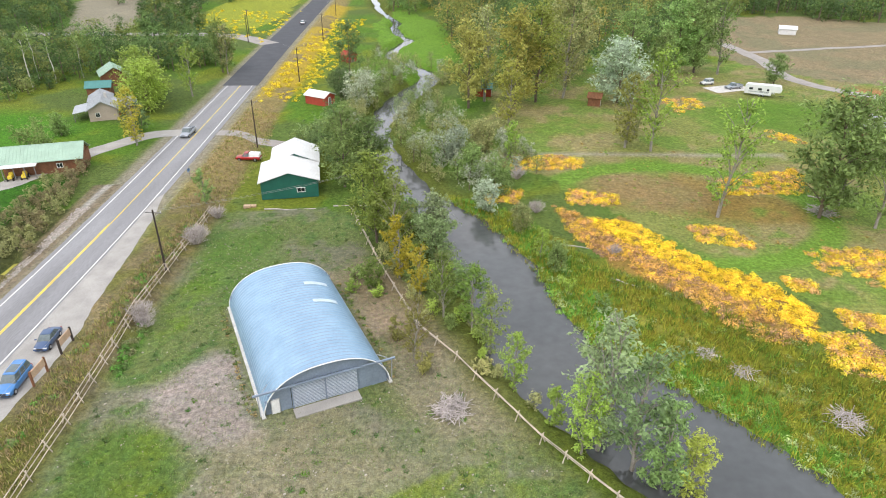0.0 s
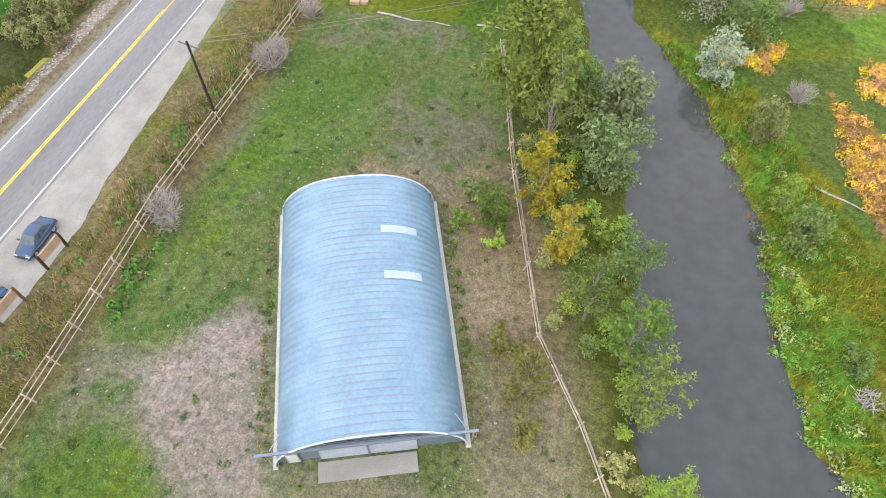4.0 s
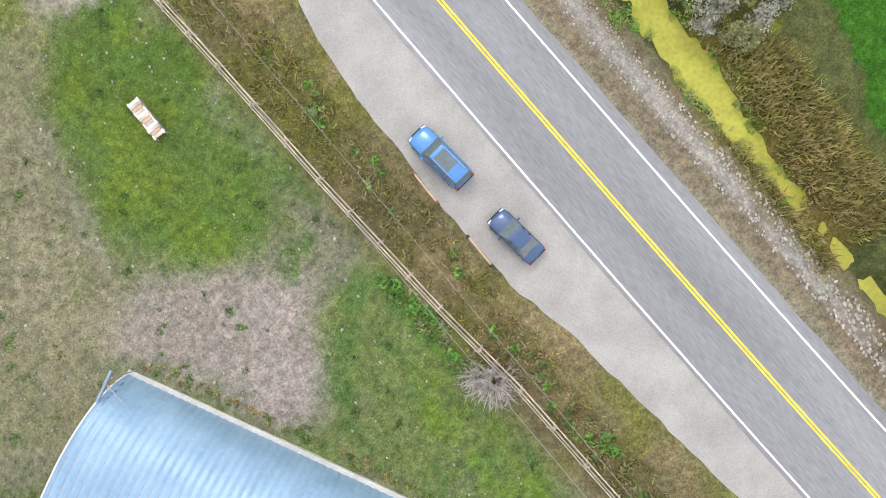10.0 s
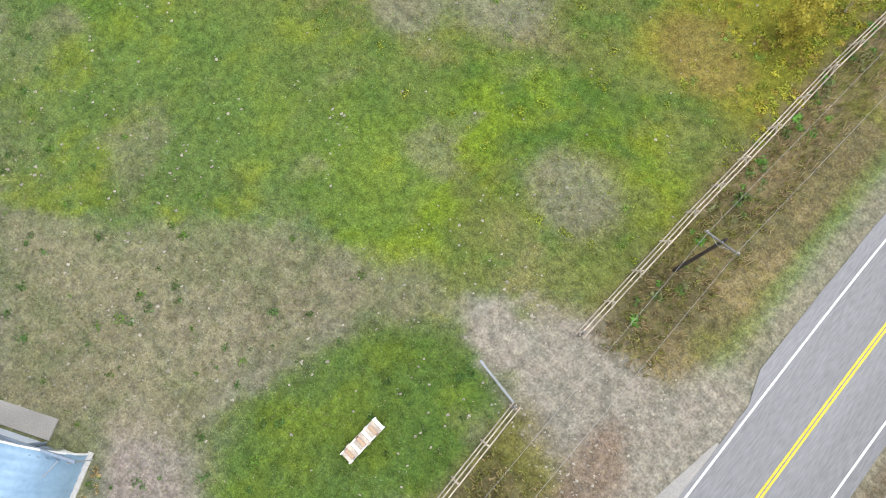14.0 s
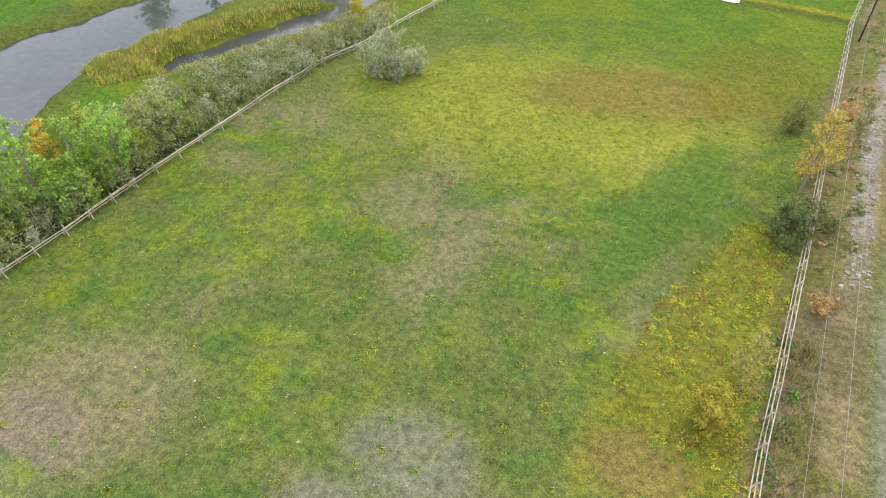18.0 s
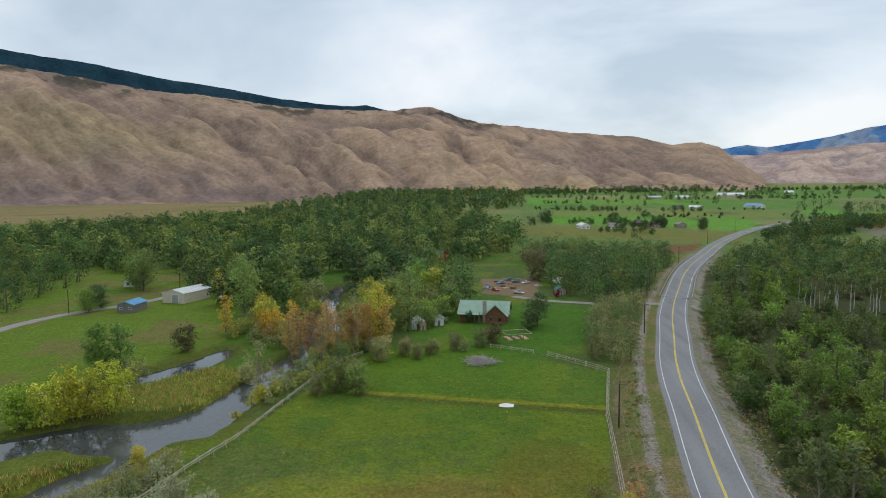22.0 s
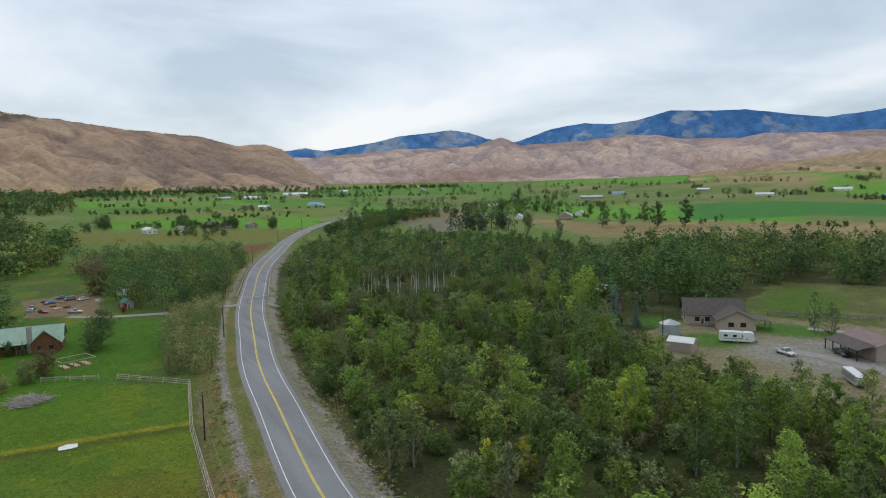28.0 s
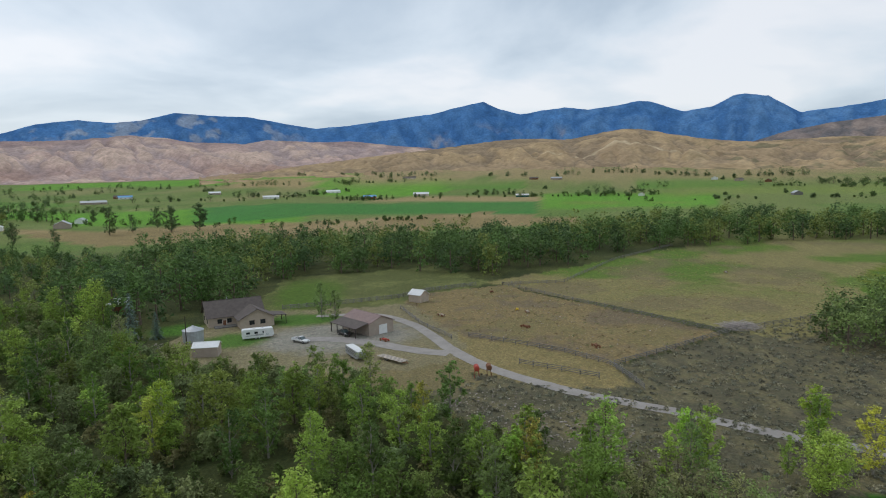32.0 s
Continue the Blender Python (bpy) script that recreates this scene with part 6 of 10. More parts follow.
        if kind == "suv":
            part("roof_rail", Geo().tube([(c1 + 0.25, s * w * 0.62, zt + 0.07), (c2 - 0.25, s * w * 0.62, zt + 0.07)], 0.022, 5), M_CHROME, root)
    rr = [[(x, -w * k, z - 0.08), (x, -w * k * 0.92, z), (x, -w * k * 0.5, z + 0.035), (x, w * k * 0.5, z + 0.035), (x, w * k * 0.92, z), (x, w * k, z - 0.08)] for x, k, z in ((c1 - 0.04, 0.70, zt - 0.04), (c1 + 0.15, 0.73, zt), (c2 - 0.2, 0.73, zt), (c2 + 0.03, 0.70, zt - 0.03))]
    roof = part("roof", Geo().loft(rr), paint_, root)
    if sunroof:
        part("sunroof", Geo().box(c2 - 0.95, 0, zt + 0.03, 1.35, w * 1.05, 0.02), M_CAR_GLASS, roof)
    part("bumper", Geo().box(L - 0.06, 0, low + 0.06, 0.14, width * 0.86, 0.22), M_TRIM if kind == "suv" else paint_, root)
    part("bumper", Geo().box(-L + 0.02, 0, low + 0.06, 0.16, width * 0.9, 0.22), M_CHROME if pick else M_TRIM, root)
    part("grille", Geo().box(L - 0.04, 0, hood - 0.42, 0.1, width * 0.44, 0.2), M_TRIM, root)
    if pick and not topper:
        part("bed_floor", Geo().box(-L * 0.56, 0, belt + 0.07, L * 0.76, width * 0.78, 0.02), M_TRIM, root, "dark truck bed")
        for s in (-1, 1):
            part("bed_side", Geo().box(-L * 0.56, s * w * 0.92, belt + 0.02, L * 0.86, 0.1, 0.16), paint_, root)
        part("tailgate", Geo().box(-L + 0.05, 0, belt, 0.08, width * 0.86, 0.18), paint_, root)
    if topper:
        part("bed_topper", Geo().loft([[(x, -w * 0.92, belt), (x, -w * 0.8, z - 0.08), (x, -w * 0.6, z), (x, w * 0.6, z), (x, w * 0.8, z - 0.08), (x, w * 0.92, belt)] for x, z in ((-L + 0.02, 1.62), (-L + 0.1, 1.72), (-L * 0.16, 1.76))]), topper, root, "white bed topper")
    return root


P_BLUE, P_SLATE, P_RED, P_SILVER, P_WHITE, P_GREY, P_BLACK = car_paint("blue_car_paint", (0.06, 0.22, 0.50)), car_paint("slate_car_paint", (0.045, 0.09, 0.19)), car_paint("red_car_paint", (0.42, 0.02, 0.02)), car_paint("silver_car_paint", (0.35, 0.38, 0.42)), car_paint("white_car_paint", (0.72, 0.73, 0.72)), car_paint("grey_car_paint", (0.12, 0.14, 0.17)), car_paint("black_car_paint", (0.02, 0.02, 0.022))


def on_road(x, y, turn):
    return pose(x, y, max(ground_z(x, y), -0.06) + 0.05, 0, 0, turn)


vehicle("suv", on_road(-45.45, 54.05, -86), P_BLUE, "bright blue estate SUV with a glass sunroof parked in the pullout", 4.9, 1.82, True)
vehicle("sedan", on_road(-45.85, 61.6, -85), P_SLATE, "slate-blue sedan parked in the gravel pullout", 4.2, 1.68)
vehicle("pickup_truck", on_road(-55.9, 139, -91), P_SILVER, "silver-grey pickup truck on the road", 5.6, 2.0)
vehicle("pickup_truck", at(-39.3, 126.6, 178), P_RED, "red pickup truck with a white bed topper", 5.2, 1.9, topper=M_WHITE)
vehicle("sedan", on_road(-58.5, 292, 92), P_WHITE, "white car on the dark new asphalt", 4.6, 1.8)
vehicle("pickup_truck", at(-186.5, -69, 75, 0.05), P_WHITE, "white pickup truck with a dark bed in the ranch yard", 5.6, 2.0)
vehicle("pickup_truck", at(-197.0, -60.5, 58, 0.05), P_BLACK, "black pickup truck parked under the carport", 5.4, 1.95)
vehicle("pickup_truck", at(87.5, 187.5, 200), P_SILVER, "silver pickup truck on a concrete pad", 5.5, 1.95)
vehicle("suv", at(81.5, 192.5, 200), P_WHITE, "pale old off-road car beside a pickup", 4.2, 1.8)
vehicle("pickup_truck", at(-30.5, -254, 150), P_WHITE, "white pickup truck in the junk yard", 5.3, 1.9)
for x, y, a, p, k in ((-22, -285, 30, P_BLUE, "sedan"), (-29, -290, 10, P_GREY, "suv"), (-34, -286, 40, P_WHITE, "sedan"), (-16, -272, 80, P_SILVER, "pickup_truck"), (-26, -296, 5, P_SLATE, "sedan"), (-20, -262, 120, P_RED, "sedan")):
    vehicle(k, at(x, y, a), p, "old vehicle standing in the dirt junk yard", 4.7, 1.85)


def travel_trailer(m, label, length=8.5, fifth=False):
    root = thing("travel_trailer", label, "trailer", m)
    L = length / 2
    side = [(-L, 0.75), (-L + 0.15, 0.55), (L - 0.8, 0.55), (L - 0.05, 0.95), (L, 1.5), (L - 0.25, 2.9), (L - 0.6, 3.05), (-L + 0.35, 3.1), (-L, 2.8)]
    if fifth:
        side = [(-L, 0.75), (-L + 0.15, 0.6), (L - 2.6, 0.6), (L - 2.4, 1.55), (L - 0.3, 1.6), (L, 2.1), (L - 0.4, 3.2), (L - 1.0, 3.4), (-L + 0.35, 3.15), (-L, 2.8)]
    part("body", Geo().prism(side, -1.2, 1.2), M_WHITE_METAL, root)
    for s in (-1, 1):
        for k in range(3):
            part("window", Geo().box(-L + 1.6 + 2.3 * k, s * 1.21, 1.75, 1.0, 0.04, 0.6), M_GLASS, root)
        part("stripe", Geo().box(-0.3, s * 1.207, 1.15, length * 0.72, 0.02, 0.22), M_GREY_METAL, root, "grey swept stripe")
        part("stripe", Geo().box(0.8, s * 1.209, 1.45, length * 0.36, 0.02, 0.10), M_TRIM, root)
        for x in (-0.7, 0.25):
            make_wheel(root, x, s * 1.05, 0.36, s)
    part("door", Geo().box(1.9, -1.215, 0.7, 0.7, 0.04, 1.9), M_WHITE, root)
    part("roof_vent", Geo().box(-1.2, 0, 3.05, 0.8, 0.8, 0.25), M_WHITE, root)
    part("roof_vent", Geo().box(1.4, 0.1, 3.05, 0.5, 0.5, 0.16), M_GREY_METAL, root)
    part("hitch", Geo().tube([(L - 0.6, 0, 0.55), (L + 0.9, 0, 0.5)], 0.07, 5).tube([(L + 0.6, 0, 0), (L + 0.6, 0, 0.7)], 0.05, 5), M_TRIM, root)
    return root


travel_trailer(at(-188.5, -84.3, 129.8), "white travel trailer with grey stripes beside the ranch house", 9.0)
travel_trailer(at(92.5, 179.5, -30), "white fifth-wheel camper on mown grass", 9.5, True)
travel_trailer(at(195.5, -173, 30), "white travel trailer parked on gravel far off", 7.5)
travel_trailer(at(184.5, -178, 40), "white travel trailer parked on gravel far off", 8)

stock = thing("livestock_trailer", "silver livestock trailer with a white roof", "trailer", at(-175.6, -46.8, 45.7))
part("body", Geo().prism([(-4.6, 0.5), (3.6, 0.5), (4.6, 1.3), (4.6, 2.2), (4.2, 2.45), (-4.6, 2.5)], -1.1, 1.1), M_GREY_METAL, stock)
part("roof", Geo().box(-0.1, 0, 2.5, 9.0, 2.1, 0.12), M_WHITE_METAL, stock, "white roof")
for s in (-1, 1):
    for k in range(3):
        part("slat_opening", Geo().box(-0.4, s * 1.105, 1.15 + 0.4 * k, 7.6, 0.03, 0.14), M_TRIM, stock)
    for x in (-0.9, 0.1):
        make_wheel(stock, x, s * 1.0, 0.36, s)
flat = thing("flatbed_trailer", "low wooden flatbed trailer with a rusty frame", "trailer", at(-174.4, -36.2, 63))
for k in range(7):
    part("deck_board", Geo().box(0, -1.05 + 0.35 * k, 0.75, 9.4, 0.32, 0.07), M_GREY_BOARD if k % 2 else M_RAIL, flat)
part("frame", Geo().box(0, -0.7, 0.55, 9.2, 0.12, 0.2).box(0, 0.7, 0.55, 9.2, 0.12, 0.2).tube([(4.5, 0.6, 0.6), (6, 0, 0.55)], 0.07, 5).tube([(4.5, -0.6, 0.6), (6, 0, 0.55)], 0.07, 5), M_RUST, flat)
for s in (-1, 1):
    for x in (-1.8, -0.9):
        make_wheel(flat, x, s * 0.95, 0.34, s)
# ---- buildings ----
def gable(root, w, l, h, peak, wall, roof_, over=0.5, x=0.0, y=0.0, turn=0.0, ribs=True, z=0.0, name="wall"):
    """Walls and a pitched roof of two slabs; the ridge runs along local y."""
    m = pose(x, y, z, 0, 0, turn)
    t = 0.16
    out, inn = [(-w / 2, 0), (w / 2, 0), (w / 2, h), (0, peak), (-w / 2, h)], None
    part("gable_wall", Geo().prism(out, -l / 2, -l / 2 + t), wall, root, m=m)
    part("gable_wall", Geo().prism(out, l / 2 - t, l / 2), wall, root, m=m)
    for s in (-1, 1):
        part("side_wall", Geo().box(s * (w / 2 - t / 2), 0, 0, t, l - 2 * t, h - 0.02), wall, root, m=m)
        run, rise = w / 2 + over, (peak - h) / (w / 2)
        slab = [(0, peak + 0.03), (0, peak + 0.17), (s * run, peak + 0.17 - rise * run), (s * run, peak + 0.03 - rise * run)]
        geo = Geo().prism(slab, -l / 2 - over, l / 2 + over)
        if ribs:
            n = int((l + 2 * over) / 0.6)
            for k in range(n + 1):
                yy = -l / 2 - over + (l + 2 * over) * k / n
                geo.prism([(0, peak + 0.17), (0, peak + 0.21), (s * run, peak + 0.21 - rise * run), (s * run, peak + 0.17 - rise * run)], yy - 0.025, yy + 0.025)
        part("roof_slope", geo, roof_, root, m=m)
    part("ridge_cap", Geo().tube([(0, -l / 2 - over, peak + 0.16), (0, l / 2 + over, peak + 0.16)], 0.1, 6), roof_, root, m=m)
    return m


def window(root, m, x, y, z, w, h, turn=0.0, frame_=M_WHITE):
    """A framed pane set on a wall whose outside looks along local -y."""
    q = m @ pose(x, y, z, 0, 0, turn)
    fr = part("window", Geo().box(0, -0.03, 0, w + 0.16, 0.08, 0.09).box(0, -0.03, h, w + 0.16, 0.08, 0.09).box(-w / 2, -0.03, 0, 0.09, 0.08, h + 0.09).box(w / 2, -0.03, 0, 0.09, 0.08, h + 0.09).box(0, -0.03, 0, 0.05, 0.06, h), frame_, root, m=q)
    part("pane", Geo().box(0, -0.012, 0.08, w - 0.06, 0.03, h - 0.06), M_GLASS, fr)
    return fr


def doorway(root, m, x, y, z, w, h, material, turn=0.0, name="door"):
    q = m @ pose(x, y, z, 0, 0, turn)
    d = part(name, Geo().box(0, -0.04, 0, w, 0.07, h), material, root, m=q)
    part("door_frame", Geo().box(-w / 2 - 0.06, -0.04, 0, 0.1, 0.1, h + 0.1).box(w / 2 + 0.06, -0.04, 0, 0.1, 0.1, h + 0.1).box(0, -0.04, h + 0.01, w + 0.2, 0.1, 0.09), M_WHITE, d)
    return d


# the green barn north of the field
gb = thing("green_barn", "dark green metal barn with white metal roofs", "barn", at(-27.6, 112.6, 10, 0.0))
m = gable(gb, 10.2, 9.6, 3.4, 5.0, M_GREEN_METAL, M_WHITE_METAL, 0.45)
window(gb, m, 2.0, -4.8, 1.1, 1.4, 0.85)
m = gable(gb, 8.6, 8.5, 3.6, 5.4, M_GREEN_METAL, M_WHITE_METAL, 0.45, 0.9, 8.6)
doorway(gb, m, 4.3, -1.5, 0, 3.0, 2.8, M_WHITE_METAL, 90, "barn_door")

# homestead across the road
cab = thing("log_outbuilding", "long log building with a pale green metal roof and a porch", "building", at(-76.2, 118.6, 17))
m = gable(cab, 7.0, 13.5, 2.8, 4.7, M_LOG, M_LIGHT_GREEN, 0.5, turn=90)
for k in range(7):
    part("log_course", Geo().tube([(6.85, -3.5 * (1 - 0), 0.2 + 0.38 * k), (6.85, 3.5, 0.2 + 0.38 * k)], 0.2, 6), M_LOG, cab)
window(cab, pose(0, 0, 0), 2.9, -3.5, 1.0, 1.0, 0.9)
porch = part("porch_roof", Geo().prism([(-6.6, 2.5), (-0.6, 2.5), (-0.6, 2.62), (-6.6, 2.62)], -5.8, -3.4), M_WHITE_METAL, cab, "pale porch roof")
for x in (-6.3, -4.4, -2.6, -0.9):
    part("porch_post", Geo().box(x, -5.6, 0, 0.14, 0.14, 2.5), M_GREY_BOARD, cab)
for x in (-5.3, -3.0):
    t_ = thing("small_tractor", "small yellow tractor parked under the porch", "tractor", at(-76.2, 118.6, 17) @ pose(x, -5.0, 0, 0, 0, -90))
    part("body", Geo().box(0, 0, 0.45, 1.7, 0.7, 0.55).box(-0.5, 0, 1.0, 0.5, 0.6, 0.35), M_YELLOW_LINE, t_)
    for sx, r_ in ((-0.6, 0.42), (0.65, 0.3)):
        for s in (-1, 1):
            make_wheel(t_, sx, s * 0.5, r_, s)
home = thing("farmhouse", "grey-roofed farmhouse with several low wings", "house", at(-81.0, 153.5, 22))
m = gable(home, 6.2, 8.5, 2.8, 4.6, M_TAN, M_GREY_METAL, 0.5)
window(home, m, -1.2, -4.25, 1.0, 0.9, 1.0)
gable(home, 4.6, 6.0, 2.5, 3.7, M_LOG, M_GREY_METAL, 0.4, 4.2, 1.5, 90)
gable(home, 5.2, 6.0, 2.6, 4.0, M_WHITE, M_GREY_METAL, 0.4, -1.0, 8.0, 0)
part("lean_to_roof", Geo().prism([(-6.6, 2.0), (-3.1, 2.6), (-3.1, 2.72), (-6.6, 2.12)], -3.6, 4.0), M_GREY_METAL, home)
for y in (-3.3, 0.2, 3.7):
    part("lean_to_post", Geo().box(-6.3, y, 0, 0.12, 0.12, 2.0), M_GREY_BOARD, home)
part("chimney", Geo().box(0.8, 1.0, 3.6, 0.6, 0.6, 1.8), M_CONCRETE, home)
shed = thing("teal_shed", "brown shed with a teal metal roof", "shed", at(-90.5, 172, 15))
gable(shed, 4.2, 5.8, 2.8, 3.9, M_LOG, M_TEAL_METAL, 0.4, turn=90)
hay = thing("hay_barn", "barn with a pale yellow-green roof among trees", "barn", at(-93, 186, 30))
gable(hay, 7.0, 7.5, 3.2, 5.2, M_LOG, M_LIGHT_GREEN, 0.5)
for x, y, a, w_, l_, wl_, rf_, lab in ((-31.2, 169.5, 60, 4.4, 6.4, M_RED_PAINT, M_WHITE_METAL, "red shed with a white metal roof"), (13.0, 178.6, 84, 3.4, 4.6, M_RED_PAINT, M_TEAL_METAL, "small red shed with a green roof by the river"), (42.4, 169.2, 70, 2.4, 3.2, M_RUST, M_RUST, "small rusty red metal hut in the grass"), (149, 281.5, 70, 4.4, 6.5, M_WHITE_METAL, M_WHITE_METAL, "plain white shed on dry ground"), (-30, 222, 50, 3.5, 4, M_RED_PAINT, M_RED_PAINT, "small red shed among yellow weeds"), (102, 138, 35, 6.5, 9, M_LOG, M_GREY_METAL, "log house with a grey roof among trees"), (80, 293, 60, 7, 9, M_RED_PAINT, M_SHINGLE, "red house with a dark roof among trees")):
    s_ = thing("shed", lab, "shed" if w_ < 6 else "house", at(x, y, a))
    mm = gable(s_, w_, l_, 2.3 if w_ < 6 else 3.2, 3.2 if w_ < 6 else 5.6, wl_, rf_, 0.35)
    doorway(s_, mm, 0, -l_ / 2, 0, 0.9, 1.9, M_GREY_BOARD)
pad = single("concrete_pad", Geo().box(0, 0, -0.1, 13, 6.5, 0.16), M_CONCRETE, "pale concrete pad on mown grass", "slab", at(86, 187.5, 20))

# log cabin south of the meadow
lc = thing("log_cabin", "log cabin with a pale green metal roof and a stone chimney", "house", at(-18.2, -195.5, -6))
m = gable(lc, 10.5, 16.5, 3.2, 6.6, M_LOG, M_LIGHT_GREEN, 0.7, turn=90)
m2 = gable(lc, 7.0, 6.5, 3.2, 6.4, M_LOG, M_LIGHT_GREEN, 0.7, -4.6, 4.0, 180)
for x in (-6.0, -3.2):
    window(lc, pose(0, 0, 0), x, 7.25, 1.0, 1.1, 1.1, 180, M_GREEN_METAL)
for x in (1.5, 5.5):
    window(lc, pose(0, 0, 0), x, 5.25, 1.0, 1.2, 1.0, 180, M_GREEN_METAL)
doorway(lc, pose(0, 0, 0), 3.4, 5.25, 0, 0.95, 2.0, M_LOG, 180)
part("chimney", Geo().box(-0.6, 5.6, 0, 1.3, 0.9, 7.6), M_STONE, lc, "tall stone chimney")
part("porch_roof", Geo().prism([(0.4, 2.9), (8.2, 2.9), (8.2, 3.02), (0.4, 3.02)], 4.6, 7.2), M_LIGHT_GREEN, lc)
for x in (0.8, 4.2, 7.8):
    part("porch_post", Geo().box(x, 6.9, 0, 0.16, 0.16, 2.9), M_LOG, lc)
for x, y, a, w_, l_, h_, wl_, rf_, lab in ((3.4, -179.5, 10, 4.2, 5.2, 2.4, M_WHITE_METAL, M_WHITE_METAL, "white carport shelter with a curved cover"), (-3.0, -185.5, 5, 3.0, 3.8, 2.2, M_WHITE, M_GREY_METAL, "small white garden shed"), (1.4, -176.5, 20, 2.0, 2.0, 1.9, M_RAW_WOOD, M_RAW_WOOD, "small raw timber hutch"), (5.0, -214, 5, 3.6, 4.2, 5.2, M_LOG, M_LOG, "tall narrow brown timber shed"), (-48.3, -253, 10, 4, 5, 2.4, M_TAN, M_TEAL_METAL, "small shed with a teal roof"), (-50, -290, 30, 3, 6, 2.3, M_WHITE_METAL, M_WHITE_METAL, "white camper shell beside trees")):
    s_ = thing("shed", lab, "shed", at(x, y, a))
    mm = gable(s_, w_, l_, h_, h_ + 0.28 * w_, wl_, rf_, 0.3)
    doorway(s_, mm, 0, l_ / 2, 0, 0.85, 1.85, M_GREY_BOARD, 180)
gf = thing("garden_enclosure", "timber-framed garden enclosure with raised beds", "garden", at(-28.8, -166.5, 20))
for x in (-4, -1.3, 1.4, 4):
    for y in (-3, 3):
        part("post", Geo().box(x, y, 0, 0.14, 0.14, 2.0), M_GREY_BOARD, gf)
for y in (-3, 3):
    part("beam", Geo().box(0, y, 2.0, 8.3, 0.12, 0.14), M_RAIL, gf)
for x in (-4, 4):
    part("beam", Geo().box(x, 0, 2.0, 0.12, 6.2, 0.14), M_RAIL, gf)
for x in (-2.6, 0, 2.6):
    part("raised_bed", Geo().box(x, 0, 0, 1.3, 4.6, 0.4), M_RAW_WOOD, gf)
for k in range(11):
    q = random.Random(k)
    single("scrap_item", Geo().box(0, 0, 0, q.uniform(1, 3), q.uniform(0.8, 2), q.uniform(0.4, 1.2)).box(q.uniform(-1, 1), q.uniform(-1, 1), 0, q.uniform(.5, 1.5), q.uniform(.5, 1.2), q.uniform(.3, .8)), (M_RUST, M_GREY_METAL, M_RAW_WOOD, M_WHITE_METAL)[k % 4], "pile of scrap and salvaged boards in the junk yard", "scrap", at(q.uniform(-40, -14), q.uniform(-302, -246), q.uniform(0, 180)), "junk yard scrap")

# east of the river
ws = thing("white_workshop", "cream metal workshop with a white roof and roller door", "workshop", at(109.8, -228.5, -12))
m = gable(ws, 10.8, 17, 4.2, 5.6, M_CREAM, M_WHITE_METAL, 0.2)
doorway(ws, m, -1.0, 8.5, 0, 3.2, 3.6, M_GREY_METAL, 180, "roller_door")
gs = thing("grey_shed", "grey board shed with a blue metal roof", "shed", at(119, -203.5, 2))
m = gable(gs, 6.4, 9.5, 3.0, 4.2, M_GREY_BOARD, M_BLUE_METAL, 0.4)
for x in (-1.8, 1.8):
    window(gs, m, x, 4.75, 1.2, 1.1, 0.8, 180)
for y in (-2, 2):
    window(gs, m, 3.2, y, 1.2, 1.1, 0.8, 90)
single("water_tank", Geo().tube([(0, 0, 0), (0, 0, 1.8), (0, 0, 2.1)], [1.5, 1.5, 0.6], 12), M_GREY_METAL, "round grey metal tank beside the workshop", "tank", at(94, -228))
for x, y, a in ((158, -268, 20), (110, -330, 50), (60, -335, 10), (20, -400, 30)):
    h_ = thing("far_house", "house with a dark roof half hidden by trees", "house", at(x, y, a))
    mm = gable(h_, 8, 11, 3.2, 5.8, (M_RED_PAINT, M_TAN, M_WHITE, M_GREY_BOARD)[int(x) % 4], M_SHINGLE, 0.6, ribs=False)
    window(h_, mm, -2, 5.5, 1, 1.2, 1.1, 180)
    window(h_, mm, 2, 5.5, 1, 1.2, 1.1, 180)

# the ranch west of the road
rh = thing("ranch_house", "beige ranch house with a brown shingle roof and two gables", "house", at(-206.6, -103.6, -44.3, 0.0))
m = gable(rh, 10.5, 17, 3.6, 7.6, M_BEIGE, M_SHINGLE, 0.8, 1.5, -1, 90, ribs=False)
m2 = gable(rh, 10.5, 9.0, 3.2, 5.9, M_BEIGE, M_SHINGLE, 0.8, -3.6, 7.4, 180, ribs=False)
for x in (-1.7, 1.7):
    window(rh, m2, x, -4.5, 1.1, 1.5, 1.3, 0, M_TRIM)
window(rh, m, 0, -8.5, 4.1, 1.2, 1.4, 0, M_TRIM)
for x in (-3.2, 2.8):
    window(rh, m, x, -8.5, 1.1, 1.2, 1.3, 0, M_TRIM)
for x in (3.6, 6.6):
    window(rh, pose(0, 0, 0), x, 4.25, 1.1, 1.3, 1.3, 180, M_TRIM)
doorway(rh, pose(0, 0, 0), 5.1, 4.25, 0, 1.0, 2.05, M_LOG, 180)
part("porch_deck", Geo().box(5.0, 5.6, 0, 7.0, 2.6, 0.4), M_GREY_BOARD, rh)
part("porch_roof", Geo().prism([(-13.4, 2.7), (-8.6, 3.2), (-8.6, 3.35), (-13.4, 2.85)], 4.0, 10.5), M_SHINGLE, rh)
for y in (4.3, 10.2):
    part("porch_post", Geo().box(-13.1, y, 0, 0.2, 0.2, 2.75), M_DARK_WOOD, rh)
part("chimney_pipe", Geo().tube([(3, -2, 6.4), (3, -2, 8.6)], 0.14, 6), M_GREY_METAL, rh)
gr = thing("ranch_garage", "tan metal garage with a mauve-brown roof and an open lean-to", "garage", at(-204.6, -56.2, -31.5, 0.0))
